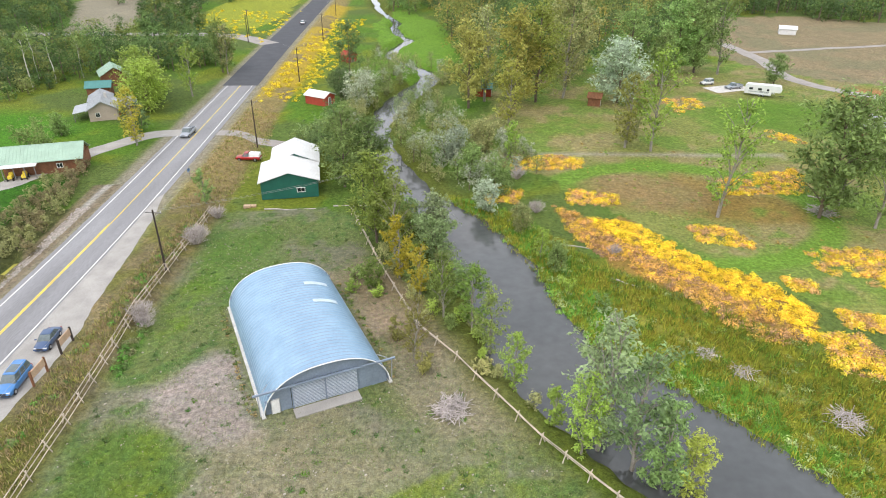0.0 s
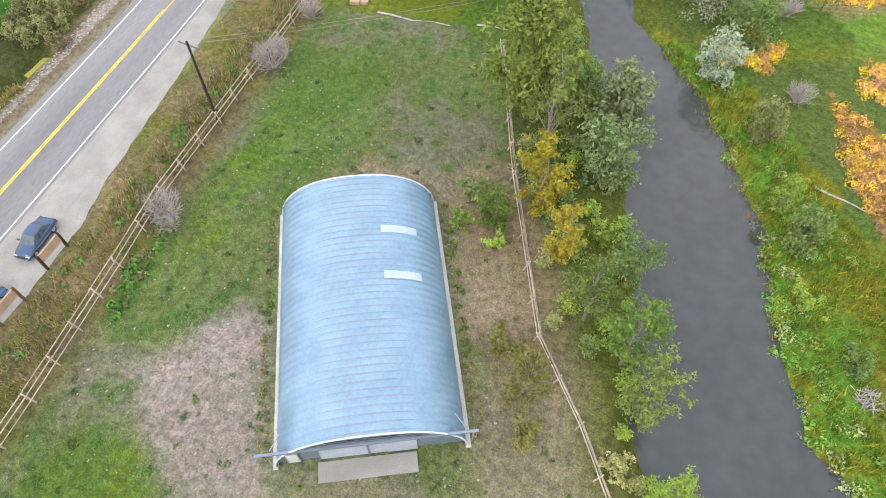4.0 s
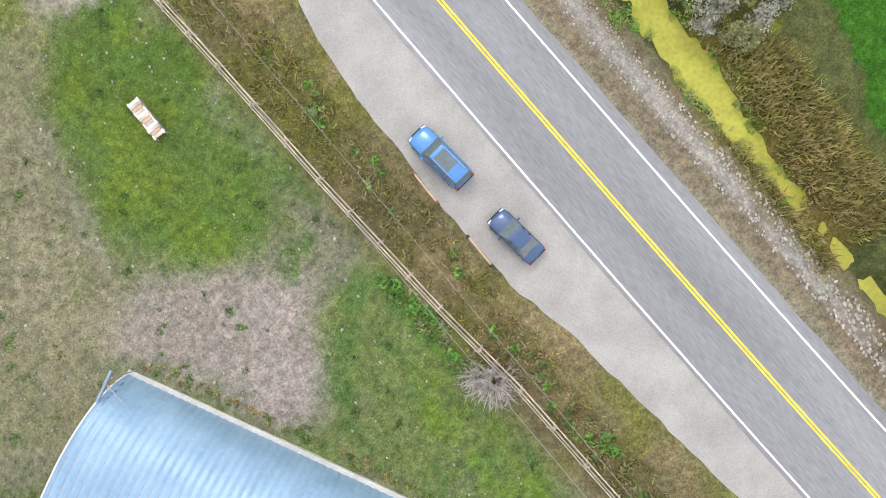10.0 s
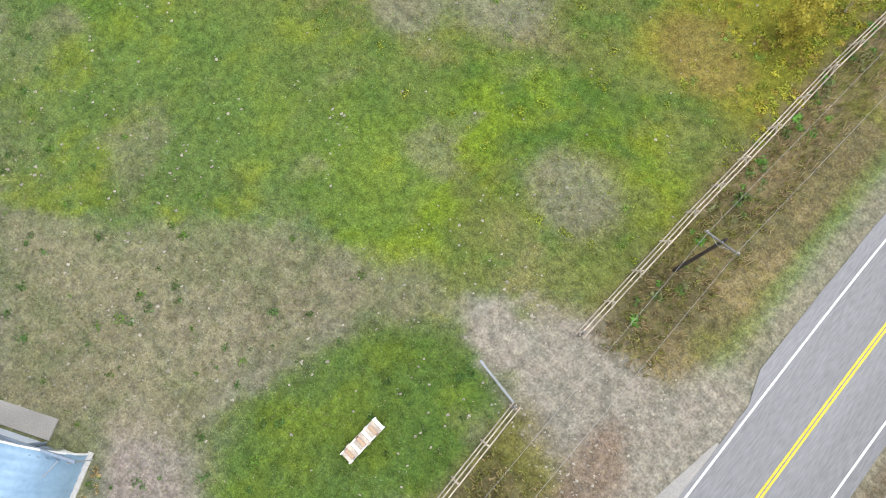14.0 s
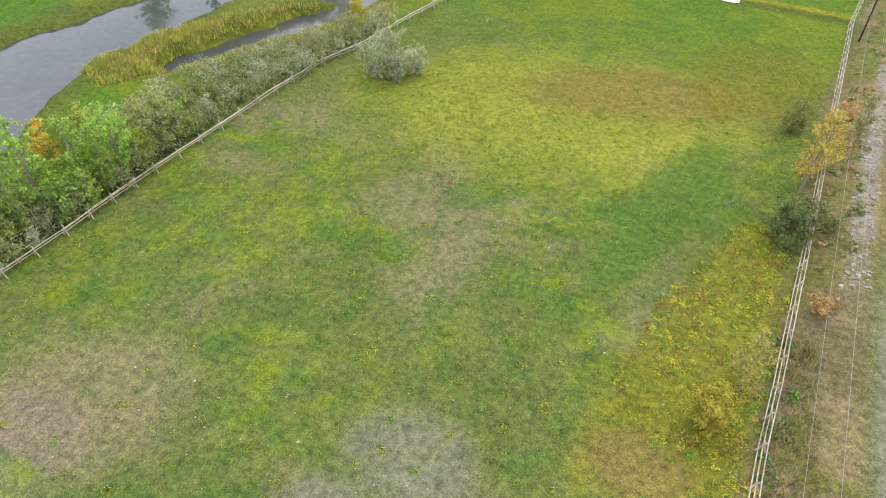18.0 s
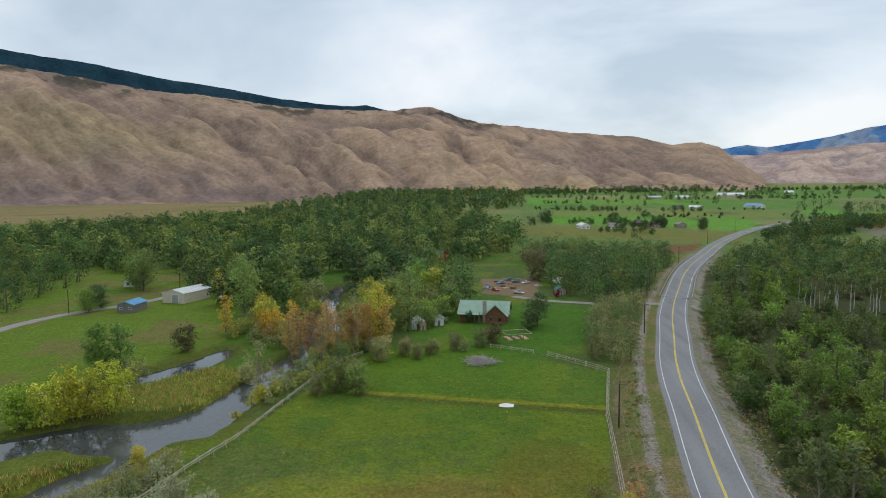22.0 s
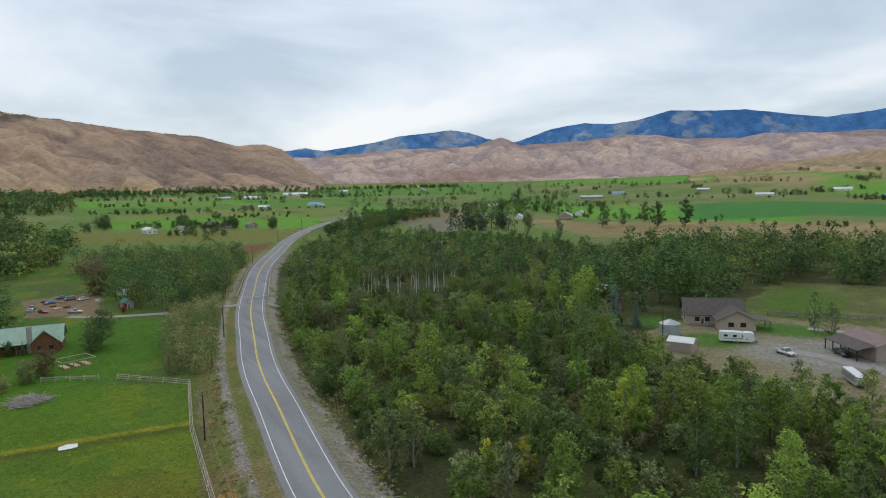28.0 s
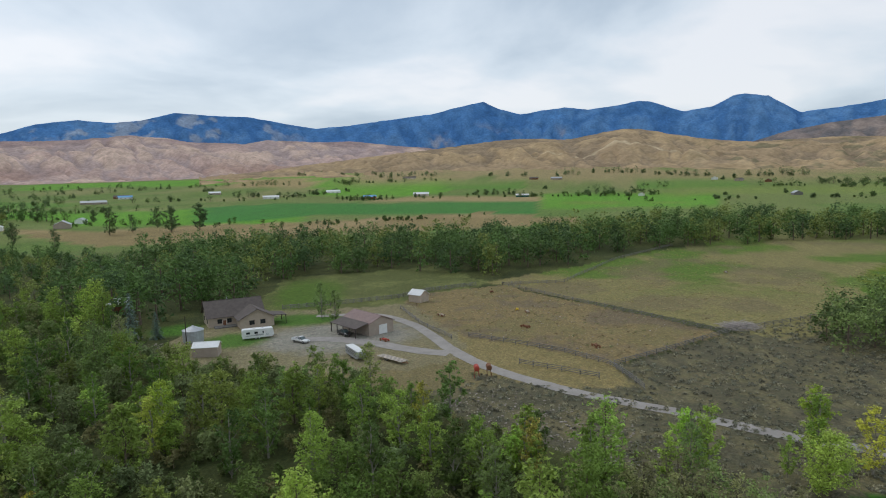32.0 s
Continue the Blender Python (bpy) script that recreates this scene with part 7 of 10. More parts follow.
m = gable(gr, 8.8, 14.0, 3.7, 5.5, M_TAN, M_BROWN_METAL, 0.4, turn=0)
doorway(gr, m, -0.6, 7.0, 0, 2.7, 2.8, M_WHITE, 180, "roller_door")
part("lean_to_roof", Geo().prism([(4.3, 3.85), (9.0, 2.8), (9.0, 2.94), (4.3, 4.0)], -7.2, 6.6), M_SHINGLE, gr, "dark lean-to roof")
for k in range(5):
    part("lean_to_post", Geo().box(8.7, -6.9 + 3.3 * k, 0, 0.2, 0.2, 2.8), M_DARK_WOOD, gr)
binn = thing("grain_bin", "round corrugated steel grain bin with a conical roof", "grain bin", at(-181, -101))
part("drum", Geo().tube([(0, 0, 0.1 + 0.2 * k) for k in range(18)], [2.9 + 0.03 * (k % 2) for k in range(18)], 22), M_GREY_METAL, binn)
part("cone_roof", Geo().tube([(0, 0, 3.45), (0, 0, 4.6), (0, 0, 4.75)], [3.1, 0.4, 0.25], 22), M_GREY_METAL, binn)
ps = thing("pump_shed", "tan metal shed with a white roof", "shed", at(-169.3, -87.3, 205))
m = gable(ps, 4.8, 6.4, 2.6, 3.5, M_TAN, M_WHITE_METAL, 0.25)
doorway(ps, m, 0.8, 3.2, 0, 1.4, 2.0, M_RAW_WOOD, 180)
cs_ = thing("corral_shed", "small beige shed with a white metal roof by the corral", "shed", at(-252, -56.5, 160))
m = gable(cs_, 5.0, 5.6, 2.9, 4.4, M_BEIGE, M_WHITE_METAL, 0.3)
window(cs_, m, 0.4, 2.8, 1.3, 0.9, 0.7, 180, M_TRIM)
hs = thing("hidden_shed", "white-roofed shed among the trees", "shed", at(-214, -161, 40))
gable(hs, 6, 8, 3.0, 4.6, M_LOG, M_WHITE_METAL, 0.4)
for x, y, c_, lab in ((-165.9, -12.2, M_RED_PAINT, "red fuel tank on a metal stand"), (-167.0, -9.6, M_RUST, "rusty brown fuel tank on a metal stand")):
    t_ = thing("fuel_tank", lab, "tank", at(x, y, 20))
    part("tank", Geo().tube([(-1.1, 0, 2.2), (-1.0, 0, 2.2), (1.0, 0, 2.2), (1.1, 0, 2.2)], [0.4, 0.62, 0.62, 0.4], 12), c_, t_)
    for sx in (-0.8, 0.8):
        for s in (-1, 1):
            part("stand_leg", Geo().tube([(sx, s * 0.6, 0), (sx, s * 0.35, 1.7)], 0.05, 5), c_, t_)
for x, y, a, c_, lab in ((-241, -17, 10, M_YELLOW_LINE, "old yellow farm implement in the corral"), (-196.7, 12.2, 30, M_RUST, "rusted machinery lying in the corral"), (-216, -9.8, 60, M_RUST, "rusted feeder ring in the corral"), (-238, -13, 20, M_RAIL, "stack of old poles in the corral"), (-274, -33.5, 20, M_RUST, "rusted feed trough in the corral"), (-228, -40, 50, M_RAIL, "timber trough in the corral"), (-193, -46, 60, M_RED_PAINT, "small red machine beside the garage"), (-340, 60, 0, M_TWIG, "brown weed heap in the pasture")):
    it = thing("farm_implement", lab, "implement", at(x, y, a))
    part("frame", Geo().tube([(-1.6, -0.5, 0.5), (0, -0.2, 0.7), (1.7, -0.4, 0.5)], 0.12, 5).tube([(-1.6, 0.5, 0.5), (0, 0.3, 0.7), (1.7, 0.4, 0.5)], 0.12, 5).box(0, 0, 0.3, 1.1, 0.8, 0.5), c_, it)
    for sx in (-1.1, 1.1):
        part("wheel", Geo().tube([(sx, -0.6, 0.42), (sx, -0.5, 0.42)], 0.42, 10), M_RUST, it)
        part("wheel", Geo().tube([(sx, 0.5, 0.42), (sx, 0.6, 0.42)], 0.42, 10), M_RUST, it)

# farms far across the valley
FAR_FARMS = ((-102, -662, 10, 9, 20, M_WHITE, M_WHITE_METAL), (-134, -658, 30, 9, 14, M_WHITE, M_BROWN_METAL), (-167, -692, 20, 11, 20, M_LOG, M_SHINGLE), (-176, -664, 60, 8, 12, M_TAN, M_SHINGLE), (-202, -663, 0, 9, 16, M_TAN, M_BROWN_METAL), (-405, -1025, 20, 12, 34, M_WHITE, M_BLUE_METAL), (-390, -1384, 75, 14, 34, M_WHITE_METAL, M_GREY_METAL), (-335, -1407, 70, 12, 26, M_GREY_METAL, M_GREY_METAL), (-306, -989, 70, 9, 18, M_WHITE, M_WHITE_METAL), (-527, -1512, 78, 16, 58, M_WHITE, M_WHITE_METAL), (-284, -1002, 60, 8, 14, M_TAN, M_SHINGLE),
             (-716, -1662, 60, 12, 20, M_WHITE, M_WHITE_METAL), (-628, -825, 60, 12, 24, M_WHITE, M_SHINGLE), (-591, -826, 40, 12, 26, M_TAN, M_SHINGLE))
FAR_BARNS = ((-520, -525, 135, 15, 24, M_TAN, M_GREY_METAL), (-480, -560, 135, 8, 12, M_WHITE, M_WHITE_METAL), (-575, -560, 120, 9, 14, M_WHITE, M_GREY_METAL), (-895, -871, 40, 12, 40, M_TAN, M_GREY_METAL), (-1038, -940, 45, 12, 26, M_WHITE, M_BLUE_METAL), (-1157, -474, 20, 13, 24, M_RED_PAINT, M_BLUE_METAL), (-1103, -656, 30, 10, 30, M_WHITE, M_WHITE_METAL), (-1223, -393, 20, 14, 30, M_CREAM, M_WHITE_METAL), (-1200, -187, 10, 9, 24, M_GREEN_METAL, M_WHITE_METAL), (-1164, 258, 90, 12, 26, M_GREY_BOARD, M_GREY_METAL), (-1295, -621, 20, 12, 30, M_WHITE, M_WHITE_METAL), (-1248, 23, 80, 10, 14, M_WHITE, M_TAN),
             (-1642, 185, 80, 13, 26, M_WHITE, M_GREY_METAL), (-1551, 283, 80, 14, 24, M_LOG, M_TEAL_METAL), (-1680, -185, 0, 12, 28, M_TAN, M_GREY_METAL), (-1600, 232, 60, 12, 24, M_TAN, M_SHINGLE), (-1205, -859, 30, 12, 24, M_TAN, M_WHITE_METAL), (-1054, -965, 40, 12, 28, M_LOG, M_SHINGLE), (-1673, -242, 5, 11, 22, M_LOG, M_SHINGLE), (-1690, -588, 20, 12, 34, M_CREAM, M_SHINGLE))
for k, (x, y, a, w_, l_, wl_, rf_) in enumerate(FAR_FARMS + FAR_BARNS):
    f_ = thing("farm_building", "distant farm building amid green fields", "building", at(x, y, a, -0.2), "distant farms")
    mm = gable(f_, w_, l_, 3.8, 3.8 + 0.25 * w_, wl_, rf_, 0.5, ribs=False)
    for s in (-0.25, 0.25):
        window(f_, mm, s * w_, l_ / 2, 1.1, 1.6, 1.3, 180)
    for s in (-0.3, 0, 0.3):
        window(f_, mm, w_ / 2, s * l_, 1.1, 1.6, 1.3, 90)
# ---- plants ----
rng = np.random.default_rng(7)


def leaf_quads(centres, normals, sizes, long=1.5):
    """One small pointed leaf spray at each centre."""
    n = len(centres)
    t = rng.normal(size=(n, 3))
    t -= normals * (t * normals).sum(1)[:, None]
    t /= np.linalg.norm(t, axis=1)[:, None] + 1e-9
    b = np.cross(normals, t)
    s = sizes[:, None]
    v = np.stack([centres - t * s * long * 0.45 - b * s * 0.3, centres - t * s * long * 0.3 + b * s * 0.5, centres + t * s * long * 0.6], 1).reshape(-1, 3)
    return v, np.arange(3 * n).reshape(-1, 3)


def crown_points(lobes, count, spread_):
    """Leaf places gathered round clumps (x, y, z, radius), leaving gaps between."""
    lobes = np.array(lobes)
    w = lobes[:, 3] ** 1.6
    pick = rng.choice(len(lobes), count, p=w / w.sum())
    d = rng.normal(size=(count, 3))
    d /= np.linalg.norm(d, axis=1)[:, None]
    r = lobes[pick, 3] * np.clip(rng.normal(0.72, spread_, count), 0.08, 1.7)
    d[:, 2] *= 0.8
    nrm = d * 0.6 + rng.normal(size=(count, 3)) * 0.45 + np.array([0, 0, 0.75])
    nrm /= np.linalg.norm(nrm, axis=1)[:, None]
    return lobes[pick, :3] + d * r[:, None], nrm


def make_tree(kind, height, radius, base, limbs, leaves, leaf, bark, seed, shape="oval", stems=1, lean=0.0, label="", category="tree", trunk_r=None, rise=0.55):
    """Trunk with rising limbs, and a crown of leaf sprays in many small clumps along the limbs."""
    r = random.Random(seed)
    wood, lobes = Geo(), []
    tr = trunk_r or 0.013 * height + 0.05
    each = max(3, limbs // stems)
    for s in range(stems):
        a0 = r.uniform(0, 6.28)
        off = 0 if stems == 1 else radius * 0.3
        top = Vector((off * math.cos(a0) * 2 + r.uniform(-lean, lean), off * math.sin(a0) * 2 + r.uniform(-lean, lean), height * r.uniform(0.88, 1.0) * (1 if s == 0 else r.uniform(0.7, 1))))
        foot = Vector((off * 0.5 * math.cos(a0), off * 0.5 * math.sin(a0), -0.4))
        path = [foot.lerp(top, k / 5) + Vector((r.uniform(-1, 1), r.uniform(-1, 1), 0)) * 0.018 * height * (0 < k < 5) for k in range(6)]
        wood.tube(path, [tr * (1 - 0.175 * k) for k in range(6)], 6)
        lobes.append((top.x, top.y, top.z, radius * 0.16))
        for k in range(each):
            u = (k + r.random()) / each
            f = base + (1 - base) * u
            if shape == "oval":
                wide = radius * math.sin(math.pi * min(1, 0.2 + 0.76 * u)) ** 0.8
            elif shape == "cone":
                wide = radius * (1.05 - u)
            else:
                wide = radius * math.sqrt(max(0.06, 1 - (1.75 * u - 0.75) ** 2))
            a, q = r.uniform(0, 6.28), wide * r.uniform(0.65, 1.12) / (1 if stems == 1 else 1.4)
            end_z = min(height * 1.02, f * height + rise * q * r.uniform(0.3, 0.9))
            start = foot.lerp(top, max(0.08, min(0.93, (end_z - rise * 1.25 * q) / height)))
            end = Vector((start.x * 0.7 + q * math.cos(a), start.y * 0.7 + q * math.sin(a), max(end_z, 0.2)))
            sag = Vector((0, 0, 0.10 * q))
            if k % 2 == 0 or bark is M_PALE_BARK:
                wood.tube([start, start.lerp(end, 0.5) + sag, end], [tr * 0.36 * (1.1 - 0.7 * f), tr * 0.2, 0.012], 4)
            clumps_ = 3 + int(2.2 * q)
            for j in range(clumps_):
                w = 0.30 + 0.74 * (j + r.random()) / clumps_
                p = start.lerp(end, w) + sag * (1 - w) + Vector((r.gauss(0, 1), r.gauss(0, 1), r.gauss(0, 0.7))) * 0.13 * radius
                lobes.append((p.x, p.y, p.z, radius * r.uniform(0.10, 0.24)))
    c, nrm = crown_points(lobes, leaves, 0.36)
    c[:, 2] = np.maximum(c[:, 2], 0.1)
    v, f = leaf_quads(c, nrm, leaf * rng.uniform(0.6, 1.35, len(c)))
    return {"name": kind, "wood": wood.mesh("trunk", bark), "crown": array_mesh("crown", v, f, M_LEAF), "label": label, "category": category}


def bare_bush(kind, height, radius, twigs, seed, label):
    r = random.Random(seed)
    geo = Geo()
    for k in range(twigs):
        a, e = r.uniform(0, 6.28), r.uniform(0.2, 1.0)
        tip = Vector((radius * math.cos(a) * e, radius * math.sin(a) * e, height * math.sqrt(max(0.1, 1.15 - e * e)) * r.uniform(0.7, 1)))
        root = Vector((0.25 * math.cos(a), 0.25 * math.sin(a), -0.1))
        mid_ = root.lerp(tip, 0.5) + Vector((r.uniform(-.2, .2), r.uniform(-.2, .2), 0.15))
        geo.tube([root, mid_, tip], [0.04, 0.025, 0.01], 3)
        for _ in range(3):
            s = mid_.lerp(tip, r.uniform(0, 0.7))
            geo.tube([s, s + Vector((r.uniform(-1, 1), r.uniform(-1, 1), r.uniform(0.1, 0.9))) * radius * 0.35], [0.018, 0.008], 3)
    return {"name": kind, "wood": geo.mesh("twigs", M_TWIG), "crown": None, "label": label, "category": "bush"}


def conifer(kind, height, radius, seed, label):
    r = random.Random(seed)
    wood = Geo().tube([(0, 0, -0.3), (0, 0, height)], [0.02 * height, 0.02], 6)
    cs, ns = [], []
    tiers = int(height * 2.4)
    for t in range(tiers):
        f = t / tiers
        z, reach = 0.06 * height + f * height * 0.93, radius * (1 - f) ** 0.85 + 0.1
        for b in range(int(7 + 7 * (1 - f))):
            a = r.uniform(0, 6.28)
            q = reach * r.uniform(0.75, 1.08)
            if b % 3 == 0:
                wood.tube([(0, 0, z), (q * 0.8 * math.cos(a), q * 0.8 * math.sin(a), z - 0.18 * q)], [0.03, 0.008], 3)
            for s in np.linspace(0.25, 1, max(2, int(q * 3.2))):
                cs.append((q * s * math.cos(a), q * s * math.sin(a), z - 0.28 * q * s + r.uniform(-.08, .08)))
                ns.append((0.5 * math.cos(a) + r.uniform(-.4, .4), 0.5 * math.sin(a) + r.uniform(-.4, .4), 0.9))
    cs, ns = np.array(cs), np.array(ns)
    ns /= np.linalg.norm(ns, axis=1)[:, None]
    v, f = leaf_quads(cs, ns, np.full(len(cs), 0.36) * rng.uniform(0.7, 1.3, len(cs)), 1.9)
    return {"name": kind, "wood": wood.mesh("trunk", M_BARK), "crown": array_mesh("crown", v, f, M_LEAF), "label": label, "category": "tree"}


KINDS = {
    "cottonwood": [make_tree("cottonwood", 14.5 + 1.3 * s, 4.2 + 0.35 * s, 0.13, 40, 5200, 0.34, M_BARK, 10 + s, label="tall leafy cottonwood with an uneven crown") for s in range(4)],
    "slim": [make_tree("young_cottonwood", 10.5 + s, 2.3 + 0.25 * s, 0.08, 26, 2600, 0.27, M_PALE_BARK, 20 + s, label="slender young cottonwood with an open crown", rise=0.9) for s in range(3)],
    "airy": [make_tree("open_cottonwood", 13.5 + s, 3.1, 0.18, 26, 1900, 0.27, M_PALE_BARK, 26 + s, label="thinly leaved cottonwood with pale limbs", lean=1.0, rise=0.8) for s in range(2)],
    "round": [make_tree("broad_tree", 11 + 1.5 * s, 5.0, 0.1, 44, 5200, 0.35, M_BARK, 30 + s, "round", label="broad leafy tree with a round crown") for s in range(2)],
    "willow": [make_tree("willow_shrub", 5.0 + 0.5 * s, 2.7 + 0.2 * s, 0.04, 32, 2700, 0.235, M_BARK, 40 + s, "round", 4, label="rounded willow shrub with many stems", category="shrub", trunk_r=0.06) for s in range(4)],
    "shrub": [make_tree("low_shrub", 1.7 + 0.3 * s, 1.3, 0.05, 12, 800, 0.16, M_BARK, 50 + s, "round", 3, label="low bushy many-stemmed shrub", category="shrub", trunk_r=0.03) for s in range(3)],
    "aspen": [make_tree("aspen", 13 + s, 1.9, 0.66, 12, 700, 0.30, M_ASPEN, 60 + s, label="aspen tree with a bare pale trunk", trunk_r=0.2) for s in range(3)],
    "bare": [bare_bush("bare_bush", 2.6, 2.2, 95, 70 + s, "leafless grey bush of tangled twigs") for s in range(2)],
    "spruce": [conifer("spruce", 10 + 2 * s, 2.6, 80 + s, "dense dark evergreen conifer tree") for s in range(2)],
    "wood_tall": [make_tree("cottonwood", 10.5 + 1.2 * s, 3.0 + 0.3 * s, 0.08, 28, 2700, 0.34, M_BARK, 110 + s, label="leafy cottonwood among denser woodland") for s in range(4)],
    "wood_slim": [make_tree("young_cottonwood", 7.6 + 0.8 * s, 1.9 + 0.2 * s, 0.05, 20, 1800, 0.275, M_PALE_BARK, 120 + s, label="slender young cottonwood in the woods", rise=0.9) for s in range(3)],
    "wood_bush": [make_tree("willow_shrub", 3.9 + 0.6 * s, 2.4 + 0.2 * s, 0.04, 24, 1500, 0.275, M_BARK, 130 + s, "round", 4, label="rounded willow shrub with many stems", category="shrub", trunk_r=0.06) for s in range(4)],
}
used = {}


def plant(kind, x, y, size=1.0, colour=(0.085, 0.125, 0.03), label="", group="", turn=None, dz=0.0):
    """One tree or shrub on the ground."""
    family = KINDS[kind]
    k = used.get(kind, 0)
    used[kind] = k + 1
    spec_ = family[k % len(family)]
    a = random.uniform(0, 360) if turn is None else turn
    tone = "" if not spec_["crown"] else "golden autumn-coloured " if colour[0] > colour[1] * 0.97 and colour[0] > 0.4 else "russet " if colour[0] > colour[1] else "yellowing " if colour[0] > 0.45 else "silvery grey-green " if colour[2] > 0.2 else "bright green " if colour[1] > 0.36 else "green "
    root = thing(spec_["name"], label or tone + spec_["label"], spec_["category"], at(x, y, a, dz, size), group)
    part("trunk" if spec_["crown"] else "branchwork", spec_["wood"], None, root)
    if spec_["crown"]:
        crown = part("crown", spec_["crown"], None, root)
        j = random.uniform(0.84, 1.22)
        warm = 0.95 if colour[0] < 0.92 * colour[1] else 1.0
        crown.color = (colour[0] * warm * j * random.uniform(0.92, 1.08), colour[1] * j, colour[2] * j, 1)
    return root


DEEP, MID, BRIGHT, YELLOW, GOLD, RUSTY, SILVER, OLIVE = (0.16, 0.225, 0.085), (0.25, 0.335, 0.11), (0.36, 0.48, 0.095), (0.58, 0.54, 0.09), (0.74, 0.53, 0.08), (0.60, 0.39, 0.15), (0.42, 0.46, 0.33), (0.37, 0.38, 0.16)


def scatter(poly, count, apart, avoid=None, seed=1):
    """Random places in a polygon, at least so far apart."""
    r = np.random.default_rng(seed)
    p = np.array(poly)
    lo, hi = p.min(0), p.max(0)
    out, cells = [], {}
    for _ in range(8):
        c = r.uniform(lo, hi, (count * 4, 2))
        ok = inside(poly, c[:, 0], c[:, 1])
        if avoid:
            ok &= ~avoid(c[:, 0], c[:, 1])
        for x, y in c[ok]:
            i, j = int(x // apart), int(y // apart)
            if len(out) < count and all((x - a) ** 2 + (y - b) ** 2 > apart * apart for u in (-1, 0, 1) for v in (-1, 0, 1) for a, b in cells.get((i + u, j + v), ())):
                cells.setdefault((i, j), []).append((x, y))
                out.append((float(x), float(y)))
    return out


def wet(x, y):
    hit = water_gap(RIVER, x, y) < 0.3
    for l in SLOUGHS + ALGAE:
        hit = hit | (water_gap(l, x, y) < 0.3)
    return hit


ASPENS = [(-132, -226), (-142, -210), (-160, -204), (-178, -206), (-184, -238), (-160, -256), (-140, -240)]


def no_tree(x, y):
    return inside(ASPENS, x, y) | wet(x, y) | (np.abs(road_side(x, y)) < 11) | inside(RANCH_YARD, x, y)


